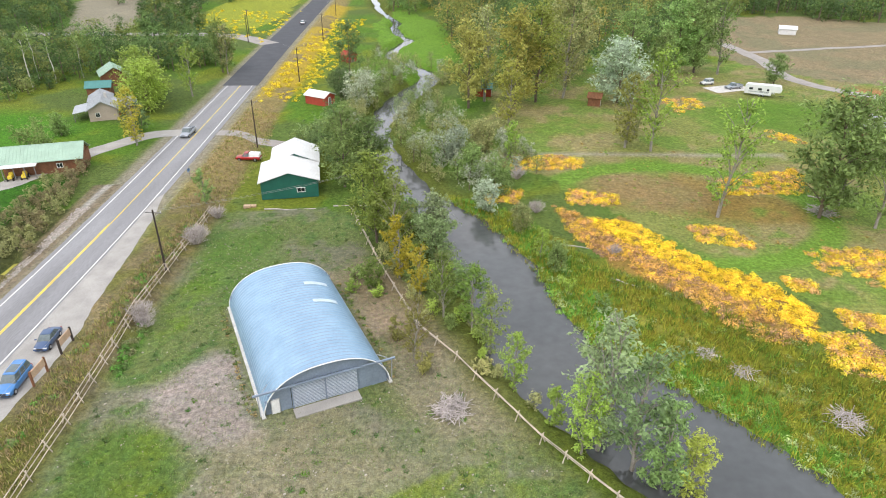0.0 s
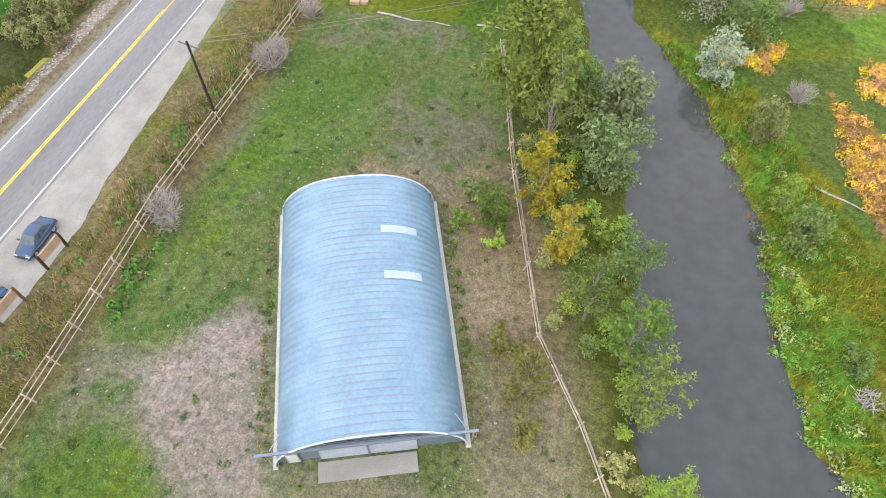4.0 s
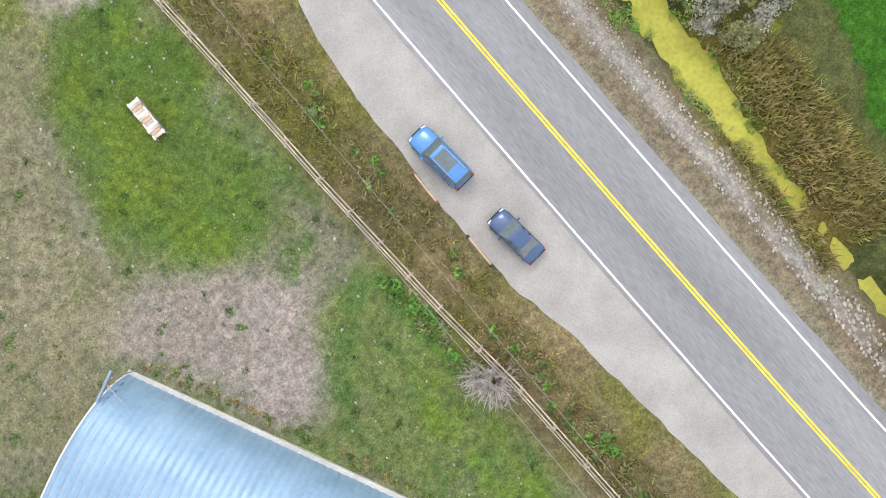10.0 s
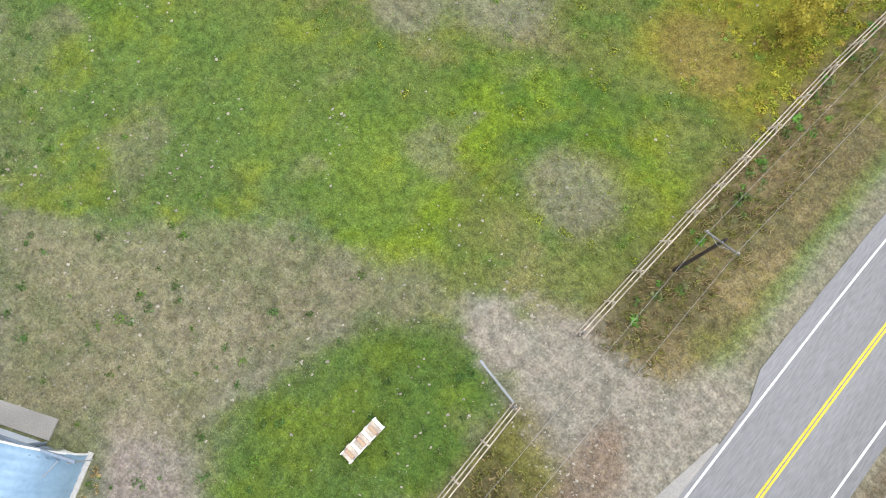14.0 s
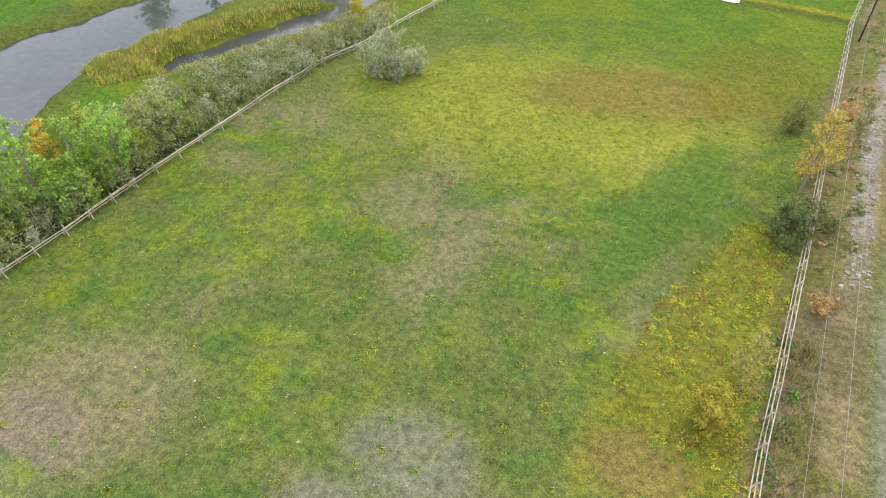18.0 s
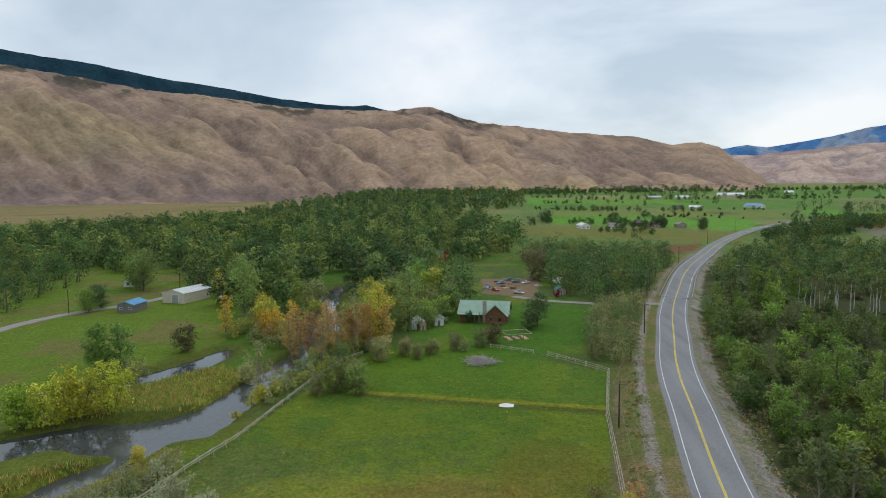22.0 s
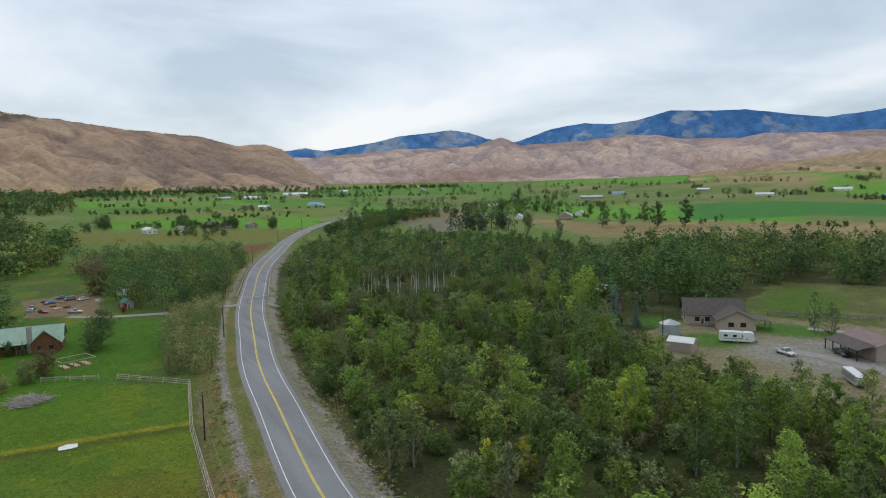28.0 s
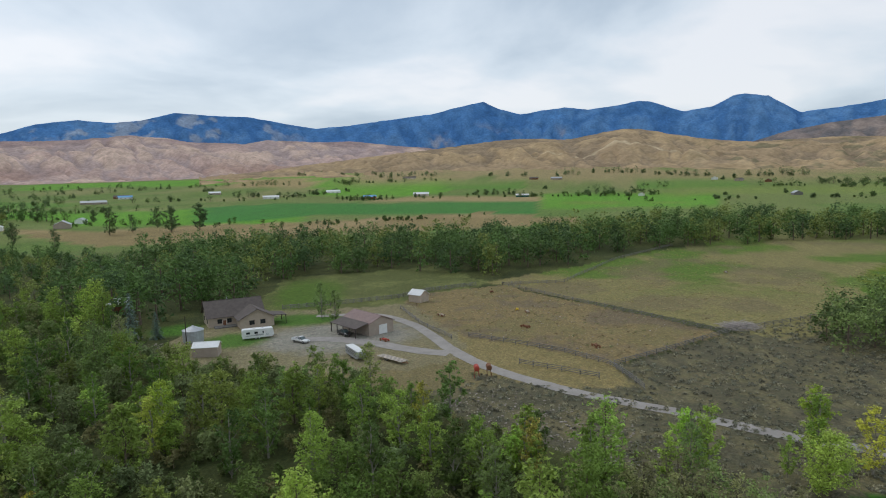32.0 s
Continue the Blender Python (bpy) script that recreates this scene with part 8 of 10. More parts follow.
# single trees that stand out along the river and the fences
for kind, x, y, s, c in (
        ("cottonwood", -9.5, 91, 1.05, (0.21, 0.25, 0.055)), ("airy", -6.5, 86, 1.0, (0.27, 0.30, 0.08)), ("slim", -5.3, 80, 0.95, (0.42, 0.36, 0.045)), ("willow", -0.5, 92, 1.5, (0.26, 0.30, 0.15)), ("willow", 0.3, 86, 1.3, (0.22, 0.29, 0.12)),
        ("willow", -8.9, 77.6, 0.7, (0.15, 0.22, 0.05)), ("shrub", -11.8, 76.6, 1.0, (0.22, 0.29, 0.06)), ("shrub", -8.2, 75.0, 0.9, BRIGHT), ("shrub", -4.4, 65.4, 1.3, (0.30, 0.29, 0.09)), ("shrub", -11.3, 80, 1.3, MID), ("airy", 1.0, 70, 0.72, (0.19, 0.23, 0.06)), ("slim", 4.6, 67, 0.85, (0.20, 0.27, 0.06)), ("airy", 6.8, 63.5, 0.75, (0.24, 0.31, 0.08)), ("slim", 8.9, 56.5, 0.62, BRIGHT),
        ("airy", -2.6, 61, 0.62, (0.26, 0.24, 0.07)), ("shrub", -1.6, 58.6, 1.2, (0.30, 0.29, 0.09)), ("airy", 16.4, 47.6, 1.3, (0.27, 0.35, 0.17)), ("airy", 19.4, 45.0, 1.15, (0.26, 0.35, 0.15)), ("slim", 21.7, 43.4, 1.05, (0.28, 0.38, 0.13)), ("slim", 24.2, 42.6, 0.72, (0.44, 0.48, 0.10)), ("airy", 17.2, 51.5, 0.9, (0.28, 0.35, 0.17)), ("slim", 14.5, 46, 0.8, BRIGHT),
        ("slim", 12.5, 50.5, .5, BRIGHT), ("willow", 3.4, 75.5, .8, MID), ("shrub", 1.2, 79, 1.4, BRIGHT), ("slim", -2.2, 75, 0.7, (0.40, 0.36, 0.05)), ("shrub", 5.4, 58.6, 1.1, OLIVE), ("willow", -3.6, 96, 1.1, MID),
        ("cottonwood", -17.5, 113, 1.0, MID), ("round", -13.5, 121, 0.95, (0.14, 0.20, 0.06)), ("cottonwood", -20, 122, 0.8, DEEP), ("willow", -26.5, 130, 1.3, DEEP), ("willow", -21, 135, 1.2, MID), ("willow", -20, 165, 1.5, SILVER), ("round", -26, 172, 0.7, (0.15, 0.19, 0.08)), ("cottonwood", -27, 200, 0.9, DEEP),
        ("airy", 49.4, 100.9, 1.45, BRIGHT), ("cottonwood", 67.5, 101, 1.55, MID), ("airy", 73.5, 106, 1.5, MID), ("airy", 75, 97, 1.2, MID), ("airy", 47, 132.8, 1.65, BRIGHT), ("slim", 41.7, 134.8, 1.3, (0.40, 0.38, 0.10)), ("slim", 15.5, 127, 0.8, BRIGHT), ("cottonwood", 8.4, 166, 1.4, (0.36, 0.38, 0.11)), ("airy", 13, 172, 1.7, OLIVE), ("slim", 17.6, 151.6, 1.35, (0.40, 0.42, 0.10)), ("cottonwood", 21, 168, 1.5, (0.38, 0.36, 0.09)), ("cottonwood", 27, 172, 1.4, (0.34, 0.40, 0.09)), ("airy", 35, 176, 1.6, OLIVE), ("round", 49, 171, 1.45, SILVER), ("cottonwood", 76, 207, 1.6, MID), ("cottonwood", 83, 208, 1.7, (0.27, 0.34, 0.12)), ("airy", 90, 206, 1.6, MID), ("cottonwood", 40, 196, 1.6, OLIVE), ("round", 102, 193, 0.7, MID), ("cottonwood", 58, 196, 1.2, MID), ("cottonwood", 66, 190, 1.1, MID), ("slim", 46, 143, .6, OLIVE),
        ("cottonwood", 92, 123, 1.3, MID), ("slim", 98, 112, 1.0, MID),
        ("willow", 18.5, 84, 0.9, MID), ("slim", 16.5, 88, 0.45, BRIGHT), ("willow", 14.5, 97, 0.8, OLIVE), ("willow", 9, 105, 1.0, SILVER), ("willow", 11.5, 112, 1.2, MID), ("willow", 6, 120, 1.3, MID), ("willow", 3, 128, 1.4, SILVER), ("willow", 10, 133, 1.2, OLIVE), ("shrub", 19, 78, 1.2, BRIGHT), ("shrub", 22.5, 72.6, 1.1, MID),
        ("round", -71.5, 157, 1.1, BRIGHT), ("round", -76, 165, 1.1, (0.34, 0.46, 0.10)), ("airy", -66, 172, 1.0, BRIGHT), ("airy", -64, 198, 1.0, OLIVE), ("cottonwood", -66, 200, 0.95, MID), ("round", -78, 172, .9, MID), ("slim", -64.5, 132, 1.0, YELLOW), ("willow", -79, 122, 1.3, MID), ("willow", -84, 139, 1.0, MID), ("willow", -68, 141, 1.2, DEEP), ("slim", -41, 104, 0.62, MID),
        ("spruce", -75, 222, 1.0, DEEP), ("spruce", -82, 226, 0.9, DEEP), ("aspen", -110, 186, 1.0, MID), ("aspen", -114, 181, 1.1, MID), ("aspen", -117, 190, 1.0, MID), ("aspen", -105, 192, .9, MID),
        ("willow", -35, -7.5, 0.72, (0.48, 0.42, 0.07)), ("airy", -37.2, -12.2, 0.5, (0.46, 0.38, 0.10)), ("airy", -40.5, -44, 0.75, (0.50, 0.42, 0.10)), ("slim", -41.8, -49, .72, (0.52, 0.40, 0.08)), ("willow", -39.4, -58.5, 0.7, (0.30, 0.30, 0.10)), ("willow", -39.6, -33.5, 1.0, (0.22, 0.27, 0.09)), ("willow", -40.2, -35.5, .8, (0.22, 0.22, 0.09)), ("shrub", -43, -24, 1.1, RUSTY), ("shrub", -43.5, -38, 1.2, OLIVE),
        ("slim", -46.5, -58, .5, OLIVE), ("shrub", -45.5, -64, 1.0, RUSTY),
        ("slim", 31.9, -7.9, 0.50, BRIGHT), ("willow", 34.5, -15.8, 0.80, (0.38, 0.44, 0.09)), ("slim", 43.1, -17.9, 0.50, (0.44, 0.46, 0.09)), ("willow", 37.4, -24.1, 0.80, OLIVE), ("willow", 38.4, -11.4, 0.80, BRIGHT), ("slim", 32.6, -11.2, 0.50, BRIGHT), ("willow", 38.1, -21.1, 0.80, (0.40, 0.40, 0.10)), ("willow", 32.6, -5.7, 0.80, MID), ("willow", 18.7, -49.6, 0.9, (0.40, 0.43, 0.25)), ("willow", 15.8, -50, 0.85, (0.40, 0.43, 0.26)), ("willow", 14, -53, 0.75, (0.38, 0.41, 0.24)), ("willow", 19, -54, 0.95, (0.40, 0.42, 0.25)), ("slim", 34, -9, 0.95, BRIGHT), ("slim", 33.5, -14, 0.85, BRIGHT), ("cottonwood", 37, -1, 0.62, MID), ("slim", 35.5, 4, .8, YELLOW), ("willow", 34.2, -20, 1.0, OLIVE), ("slim", 35.5, -23, .75, OLIVE), ("slim", 37.5, -9, .8, GOLD), ("slim", 36, -5, .95, BRIGHT),
        ("willow", 67, -85, 1.7, (0.40, 0.50, 0.07)), ("willow", 63, -87.5, 1.6, (0.46, 0.50, 0.07)), ("willow", 59.5, -90, 1.75, (0.60, 0.56, 0.07)), ("willow", 55, -94, 1.6, (0.50, 0.54, 0.07)), ("round", 86.3, -71.5, 0.72, (0.34, 0.46, 0.09)), ("slim", 72.3, -74.5, 0.72, (0.34, 0.50, 0.08)), ("cottonwood", 74.5, -119, 0.95, (0.30, 0.42, 0.10)), ("cottonwood", 70.5, -121.5, 0.85, (0.30, 0.42, 0.12)), ("willow", 37, -74, 0.75, (0.55, 0.52, 0.08)), ("willow", 69, -108, 0.9, (0.30, 0.34, 0.10)), ("slim", 118, -116, .9, BRIGHT), ("willow", 37, -121, 1.0, OLIVE), ("shrub", 27, -92, 1.0, YELLOW), ("willow", 66, -120, 1.1, OLIVE), ("airy", 28.8, -107.5, 1.0, OLIVE), ("willow", 27.6, -104, .8, YELLOW), ("willow", 6.8, -110, 1.2, (0.30, 0.38, 0.11)), ("willow", 12, -110, 1.3, (0.30, 0.35, 0.12)), ("willow", 9.5, -114, 1.1, OLIVE), ("willow", 16, -108, .9, OLIVE),
        ("willow", 67, -146, 1.4, (0.15, 0.14, 0.07)), ("slim", 64, -167, 1.0, GOLD), ("cottonwood", 56, -178, .7, YELLOW), ("willow", 1.5, -143.6, 0.8, OLIVE), ("willow", 8, -138, 0.8, OLIVE), ("willow", -6, -147, 0.7, OLIVE), ("willow", -14, -150, 0.6, OLIVE), ("willow", 17, -134, 0.9, MID), ("airy", 35, -150, 1.0, (0.38, 0.22, 0.09)), ("airy", 29, -146, 1.05, (0.36, 0.21, 0.11)), ("airy", 22.5, -142, 1.05, RUSTY), ("slim", 18, -146, 1.15, (0.45, 0.26, 0.06)), ("airy", 12.5, -148, 1.05, (0.42, 0.27, 0.06)), ("slim", 26, -152, 1.1, RUSTY), ("cottonwood", 12, -158, 0.95, YELLOW), ("cottonwood", 16, -168, .95, BRIGHT), ("airy", 38, -158, .95, GOLD), ("willow", 48, -165, 1.4, GOLD), ("willow", 52, -172, 1.4, (0.42, 0.30, 0.04)),
        ("round", 134, -206, 0.85, DEEP), ("round", 144, -252, 1.5, MID), ("cottonwood", 85, -226, 1.15, MID), ("cottonwood", 68, -231, 1.3, MID), ("round", 57, -226, .8, OLIVE), ("slim", 100, -238, 1.0, YELLOW), ("spruce", 112, -262, 1.1, (0.12, 0.17, 0.15)), ("spruce", 104, -268, 1.0, (0.14, 0.19, 0.18)), ("willow", 118, -258, 1.3, (0.30, 0.10, 0.09)), ("cottonwood", -7, -238, 1.0, MID), ("cottonwood", 4, -212, 1.0, BRIGHT), ("round", 16, -210, .9, (0.40, 0.42, 0.10)), ("round", -150, -755, 1.0, MID), ("round", -68.7, -749, 1.2, DEEP), ("round", -143, -748, 0.9, DEEP), ("round", -181, -663, 1.0, DEEP), ("round", -187, -672, 0.9, DEEP), ("round", -216, -634, 1.0, DEEP), ("cottonwood", 92, -250, 1.1, (0.14, 0.19, 0.08)), ("cottonwood", 80, -268, 1.0, MID), ("willow", 57, -240, 1.6, OLIVE), ("cottonwood", 8, -190, 1.0, MID), ("round", -4, -203, 1.0, MID), ("cottonwood", 2, -214, 1.1, YELLOW), ("cottonwood", 10, -220, 1.1, BRIGHT), ("round", -36, -187, 0.85, DEEP), ("willow", -33, -180, 1.2, DEEP), ("willow", -13, -190, .8, DEEP), ("spruce", -16.5, -188, .4, DEEP), ("shrub", -46, -244, 1.6, (0.24, 0.03, 0.04)), ("willow", -22, -160, 1.1, (0.20, 0.15, 0.08)),
        ("slim", -122, 27, 0.75, BRIGHT), ("slim", -127, 33, 0.95, BRIGHT), ("slim", -124.5, 30.5, .7, MID), ("slim", -138, 50, 0.95, BRIGHT), ("slim", -133, 56, 0.9, YELLOW), ("slim", -129, 44, .5, BRIGHT), ("slim", -117, -7, 1.05, BRIGHT), ("slim", -113, 2, 1.0, BRIGHT), ("slim", -108, -22, .95, BRIGHT), ("slim", -142, -42, .75, MID), ("slim", -140, -46, .7, MID), ("slim", -136, -36, .8, BRIGHT), ("slim", -112, -54, 1.0, (0.44, 0.46, 0.09)), ("slim", -122, -14, 1.0, BRIGHT), ("slim", -125, -22, .95, BRIGHT), ("slim", -119, 8, .9, (0.40, 0.38, 0.10)), ("slim", -104, 6, .95, MID), ("slim", -86, -49, .6, YELLOW), ("slim", -83, -55, .55, YELLOW), ("cottonwood", -136, -90, 0.95, MID), ("airy", -152, -96, 0.8, MID), ("spruce", -180, -122.5, 1.2, (0.15, 0.19, 0.16)), ("spruce", -181.5, -114.5, 0.85, (0.14, 0.18, 0.14)), ("spruce", -176, -118, 0.6, (0.15, 0.19, 0.15)), ("slim", -214, -72, 0.9, MID), ("slim", -218, -79, 0.95, MID)):
    plant(kind, x, y, s, c)

# leafy bank by the river fence, the thicket round the cabin, and trees along the far bank
for kind, x, y, s, c in (
        ("round", 33.5, -6, 0.48, (0.36, 0.50, 0.08)), ("round", 34, -11.5, 0.46, (0.33, 0.47, 0.08)), ("round", 33.6, -17, 0.42, (0.38, 0.48, 0.08)), ("round", 38, -10, 0.5, (0.42, 0.50, 0.08)), ("round", 38.5, -16, 0.5, (0.36, 0.46, 0.09)), ("round", 43, -15, 0.42, (0.40, 0.46, 0.10)), ("round", 36, -0.5, 0.5, (0.36, 0.48, 0.09)), ("willow", 34, -23, 0.9, (0.36, 0.46, 0.09)),
        ("willow", 6.8, -137, 1.0, OLIVE), ("willow", 2.1, -146, 0.9, (0.30, 0.27, 0.13)), ("willow", -4.9, -145, 0.7, OLIVE), ("willow", -11.6, -151, 0.8, (0.30, 0.26, 0.14)), ("willow", -18.5, -155, 0.9, (0.26, 0.26, 0.12)), ("willow", -2, -141, 0.8, (0.36, 0.33, 0.14)),
        ("airy", 33.5, -143, 1.0, (0.55, 0.42, 0.14)), ("airy", 30.5, -149, 1.0, (0.52, 0.34, 0.14)), ("airy", 22, -133, 0.85, (0.52, 0.40, 0.15)), ("airy", 19, -138, 1.0, (0.56, 0.40, 0.14)), ("airy", 16, -144, 1.0, (0.52, 0.34, 0.15)), ("slim", 14.5, -151, 1.2, (0.56, 0.36, 0.12)), ("slim", 9, -154, 1.1, (0.58, 0.42, 0.12)), ("cottonwood", 21, -186, 0.85, (0.50, 0.54, 0.08)), ("cottonwood", 16, -201, 0.9, (0.42, 0.50, 0.09)), ("cottonwood", 11, -225, 0.95, (0.38, 0.46, 0.09)), ("willow", 52, -174, 1.8, (0.48, 0.48, 0.08)), ("cottonwood", 53, -205, 0.8, (0.36, 0.40, 0.10)), ("willow", 43, -194, 1.6, (0.46, 0.46, 0.10)),
        ("round", 151, -260, 1.25, (0.30, 0.42, 0.08)), ("round", 134, -199, 0.8, (0.22, 0.32, 0.08)), ("cottonwood", 72, -200, 1.15, (0.28, 0.36, 0.11)), ("spruce", 195, -436, 1.3, (0.22, 0.28, 0.30)), ("spruce", 167, -400, 1.6, (0.22, 0.29, 0.31)), ("willow", -40, -300, 2.6, (0.34, 0.27, 0.14)),
        ("slim", -114.5, -54, 1.0, (0.42, 0.52, 0.08)), ("slim", -111, -23, 1.0, (0.34, 0.46, 0.09)), ("slim", -146.7, -42.5, 0.95, (0.26, 0.34, 0.10)), ("slim", -149, -31, 0.9, (0.30, 0.36, 0.10)), ("slim", -127, 30, 0.95, (0.36, 0.48, 0.08)), ("slim", -140, 50, 0.95, (0.44, 0.50, 0.08)), ("round", -124, 48, 0.7, (0.38, 0.46, 0.09)), ("slim", -134, -14, 0.7, (0.52, 0.48, 0.08)), ("round", -98, -63, 0.6, (0.26, 0.36, 0.10))):
    plant(kind, x, y, s, c)

for x, y, s in ((-38, 68.6, 1.05), (-38.2, 90.5, 1.2), (-37.2, 67.6, 0.7), (-38.5, 92.5, 0.9), (-37.8, 100, 0.9), (18, 104, .9), (16, 118, 1.0), (28, 88, .7), (3, 132, 1.3), (-67.5, 34.5, 1.0), (-69.5, 36.5, 1.1), (-66.9, 39, 1.0), (-68.3, 41.8, 1.2), (-67.2, 46, 0.9), (-68.5, 53.5, 1.1), (-66.9, 51.4, .9), (-70.5, 40, 1.0), (-70.8, 57, 1.1), (-74, 42, 0.8)):
    plant("bare", x, y, s)

# woods west of the road
WEST_WOOD = [(-66, -20), (-64, -60), (-74, -110), (-84, -165), (-100, -225), (-118, -262), (-170, -255), (-205, -190), (-190, -135), (-162, -104), (-152, -60), (-150, -28), (-136, -6), (-122, 24), (-100, 20), (-80, 0)]
for n, (x, y) in enumerate(scatter(WEST_WOOD, 380, 4.3, no_tree, 5)):
    d = float(-road_side(np.array(x), np.array(y)))
    kind = ("wood_bush", "shrub", "wood_bush", "wood_bush", "wood_slim")[n % 5] if d < 26 or (-175 < x < -98 and -215 < y < -118) else ("wood_bush", "wood_slim", "wood_bush", "wood_tall", "wood_bush", "wood_slim", "wood_bush")[n % 7]
    c = ((0.23, 0.28, 0.075), (0.14, 0.205, 0.055), (0.20, 0.29, 0.065), (0.27, 0.36, 0.075), (0.22, 0.255, 0.10), (0.17, 0.255, 0.05), (0.245, 0.28, 0.12))[n % 7] if n % 11 else ((0.34, 0.38, 0.09) if n % 2 else BRIGHT)
    size = {"wood_tall": 1.0, "wood_slim": 1.15, "wood_bush": 1.28, "shrub": 1.9}[kind] * random.uniform(0.75, 1.2)
    plant(kind, x, y, size, c, group="woods west of the road")
for x, y in scatter([(-136, -230), (-143, -214), (-160, -208), (-175, -208), (-180, -228), (-150, -238)], 34, 2.4, None, 6):
    plant("aspen", x, y, random.uniform(0.75, 1.0), (0.22, 0.24, 0.09), group="aspen stand")


def joined(name, places, sizes, colours, leaves, leaf, label, seed, tall=1.35, trunk=True):
    """Far trees, more than one could count, as one mesh of leaf clumps with trunks for each shade."""
    r = np.random.default_rng(seed)
    for k, c in enumerate(colours):
        vs, fs, wood, total = [], [], Geo(), 0
        for (x, y), s in list(zip(places, sizes))[k::len(colours)]:
            z = ground_z(x, y)
            d = r.normal(size=(30, 3))
            d *= (r.random(30) ** 0.4 / np.linalg.norm(d, axis=1))[:, None]
            wide = 0.38 + 0.16 * r.random()
            lobes = [(x + q[0] * s * wide * (1 - 0.3 * q[2]), y + q[1] * s * wide * (1 - 0.35 * q[2]), z + s * tall * (0.47 + 0.47 * q[2]), s * (0.12 + 0.09 * r.random())) for q in d]
            p, nrm = crown_points(lobes, int(leaves * 2.3), 0.42)
            v, f = leaf_quads(p, nrm, 0.66 * leaf * r.uniform(0.6, 1.4, len(p)))
            vs.append(v)
            fs.append(f + total)
            total += len(v)
            if trunk:
                wood.tube([(x, y, z - .3), (x, y, z + s * 0.7)], [0.03 * s, 0.015 * s], 4)
        ob = thing(name, label, "trees")
        tagged(ob, kind="stuff")
        crown = part("crowns", array_mesh("crowns", np.concatenate(vs), np.concatenate(fs), M_LEAF), None, ob)
        crown.color = (*c, 1)
        if trunk:
            part("trunks", wood, M_BARK, ob)


def far_wood(name, poly, count, apart, size, colours, leaves, leaf, label, seed, avoid=no_tree):
    pl = scatter(poly, count, apart, avoid, seed)
    r = random.Random(seed)
    joined(name, pl, [size * r.uniform(0.7, 1.25) for _ in pl], colours, leaves, leaf, label, seed)


DARKS = [(0.105, 0.17, 0.055), (0.12, 0.205, 0.06), (0.165, 0.26, 0.08), (0.21, 0.255, 0.07), (0.10, 0.165, 0.065)]
far_wood("understorey_west", WEST_WOOD, 620, 3.0, 2.6, [(0.17, 0.20, 0.07), (0.14, 0.185, 0.06), (0.13, 0.18, 0.055), (0.21, 0.20, 0.085)], 130, 0.5, "tangled undergrowth of shrubs below the trees", 89)
far_wood("woods_by_road", [(-66, 22), (-64, -20), (-80, 0), (-122, 25), (-120, 36), (-100, 46), (-74, 46)], 110, 3.6, 5.5, [OLIVE, MID, (0.24, 0.24, 0.11)], 300, 0.40, "thicket of mixed shrubs and young trees beside the road", 90)
far_wood("woods_southwest", [(-118, -262), (-205, -190), (-260, -165), (-330, -250), (-350, -400), (-300, -470), (-240, -500), (-185, -440), (-135, -330)], 380, 5.4, 7.5, DARKS, 150, 1.0, "dense dark-green wood along the road bend", 91)
far_wood("woods_ranch", [(-205, -185), (-190, -135), (-226, -118), (-250, -130), (-300, -140), (-330, -85), (-300, -60), (-345, -20), (-440, 30), (-486, 120), (-500, 260), (-590, 300), (-600, 60), (-470, -60), (-420, -230), (-330, -260), (-260, -170)], 400, 6.5, 14, DARKS, 180, 1.45, "band of tall cottonwoods behind the ranch", 92)
far_wood("woods_northwest", [(-215, 62), (-250, 92), (-262, 100), (-230, 140), (-180, 130), (-186, 96)], 60, 5, 10, [DEEP, MID], 300, 0.85, "dark trees at the edge of the pasture", 93)
far_wood("woods_east_river", [(30, -185), (66, -180), (110, -240), (150, -300), (260, -330), (420, -340), (440, -540), (400, -800), (330, -760), (200, -900), (60, -900), (-36, -580), (-20, -440), (20, -320), (0, -270), (-12, -215), (18, -195)], 950, 7, 14, DARKS + [(0.34, 0.40, 0.11)], 150, 1.9, "wide dark-green riverside wood", 94, lambda x, y: no_tree(x, y) | (water_gap(RIVER, x, y) < 5))
far_wood("woods_east_far", [(200, -880), (330, -760), (400, -900), (420, -1200), (380, -1900), (60, -2000), (-60, -1750), (-40, -1000), (40, -900)], 420, 18, 16, DARKS, 44, 4.2, "distant dark wood below the brown hills", 110)
far_wood("woods_east_lane", [(160, -192), (190, -210), (230, -215), (330, -260), (420, -330), (250, -330), (200, -290)], 110, 6, 11, DARKS, 220, 0.95, "trees behind the gravel spur", 111)
far_wood("trees_road_east", [(-48, -142), (-62, -136), (-72, -190), (-84, -225), (-62, -222), (-52, -180)], 70, 3.0, 5.2, [OLIVE, MID, (0.26, 0.26, 0.11)], 260, 0.42, "roadside row of shrubs and small trees", 95)
far_wood("trees_cabin", [(-56, -236), (-88, -238), (-112, -320), (-130, -410), (-80, -440), (-30, -420), (-45, -330), (-46, -262)], 150, 5, 11, DARKS + [(0.30, 0.34, 0.11)], 230, 0.85, "trees behind the log cabin", 96)
far_wood("thicket_riverside", [(31.8, 10), (40, 2), (44, -20), (40, -48), (30, -66), (25, -72), (28, -56), (31, -30)], 170, 1.5, 3.0, [(0.38, 0.40, 0.24), OLIVE, (0.36, 0.36, 0.20), (0.30, 0.36, 0.13)], 230, 0.25, "strip of grey-green willow scrub along the rail fence", 97, wet)
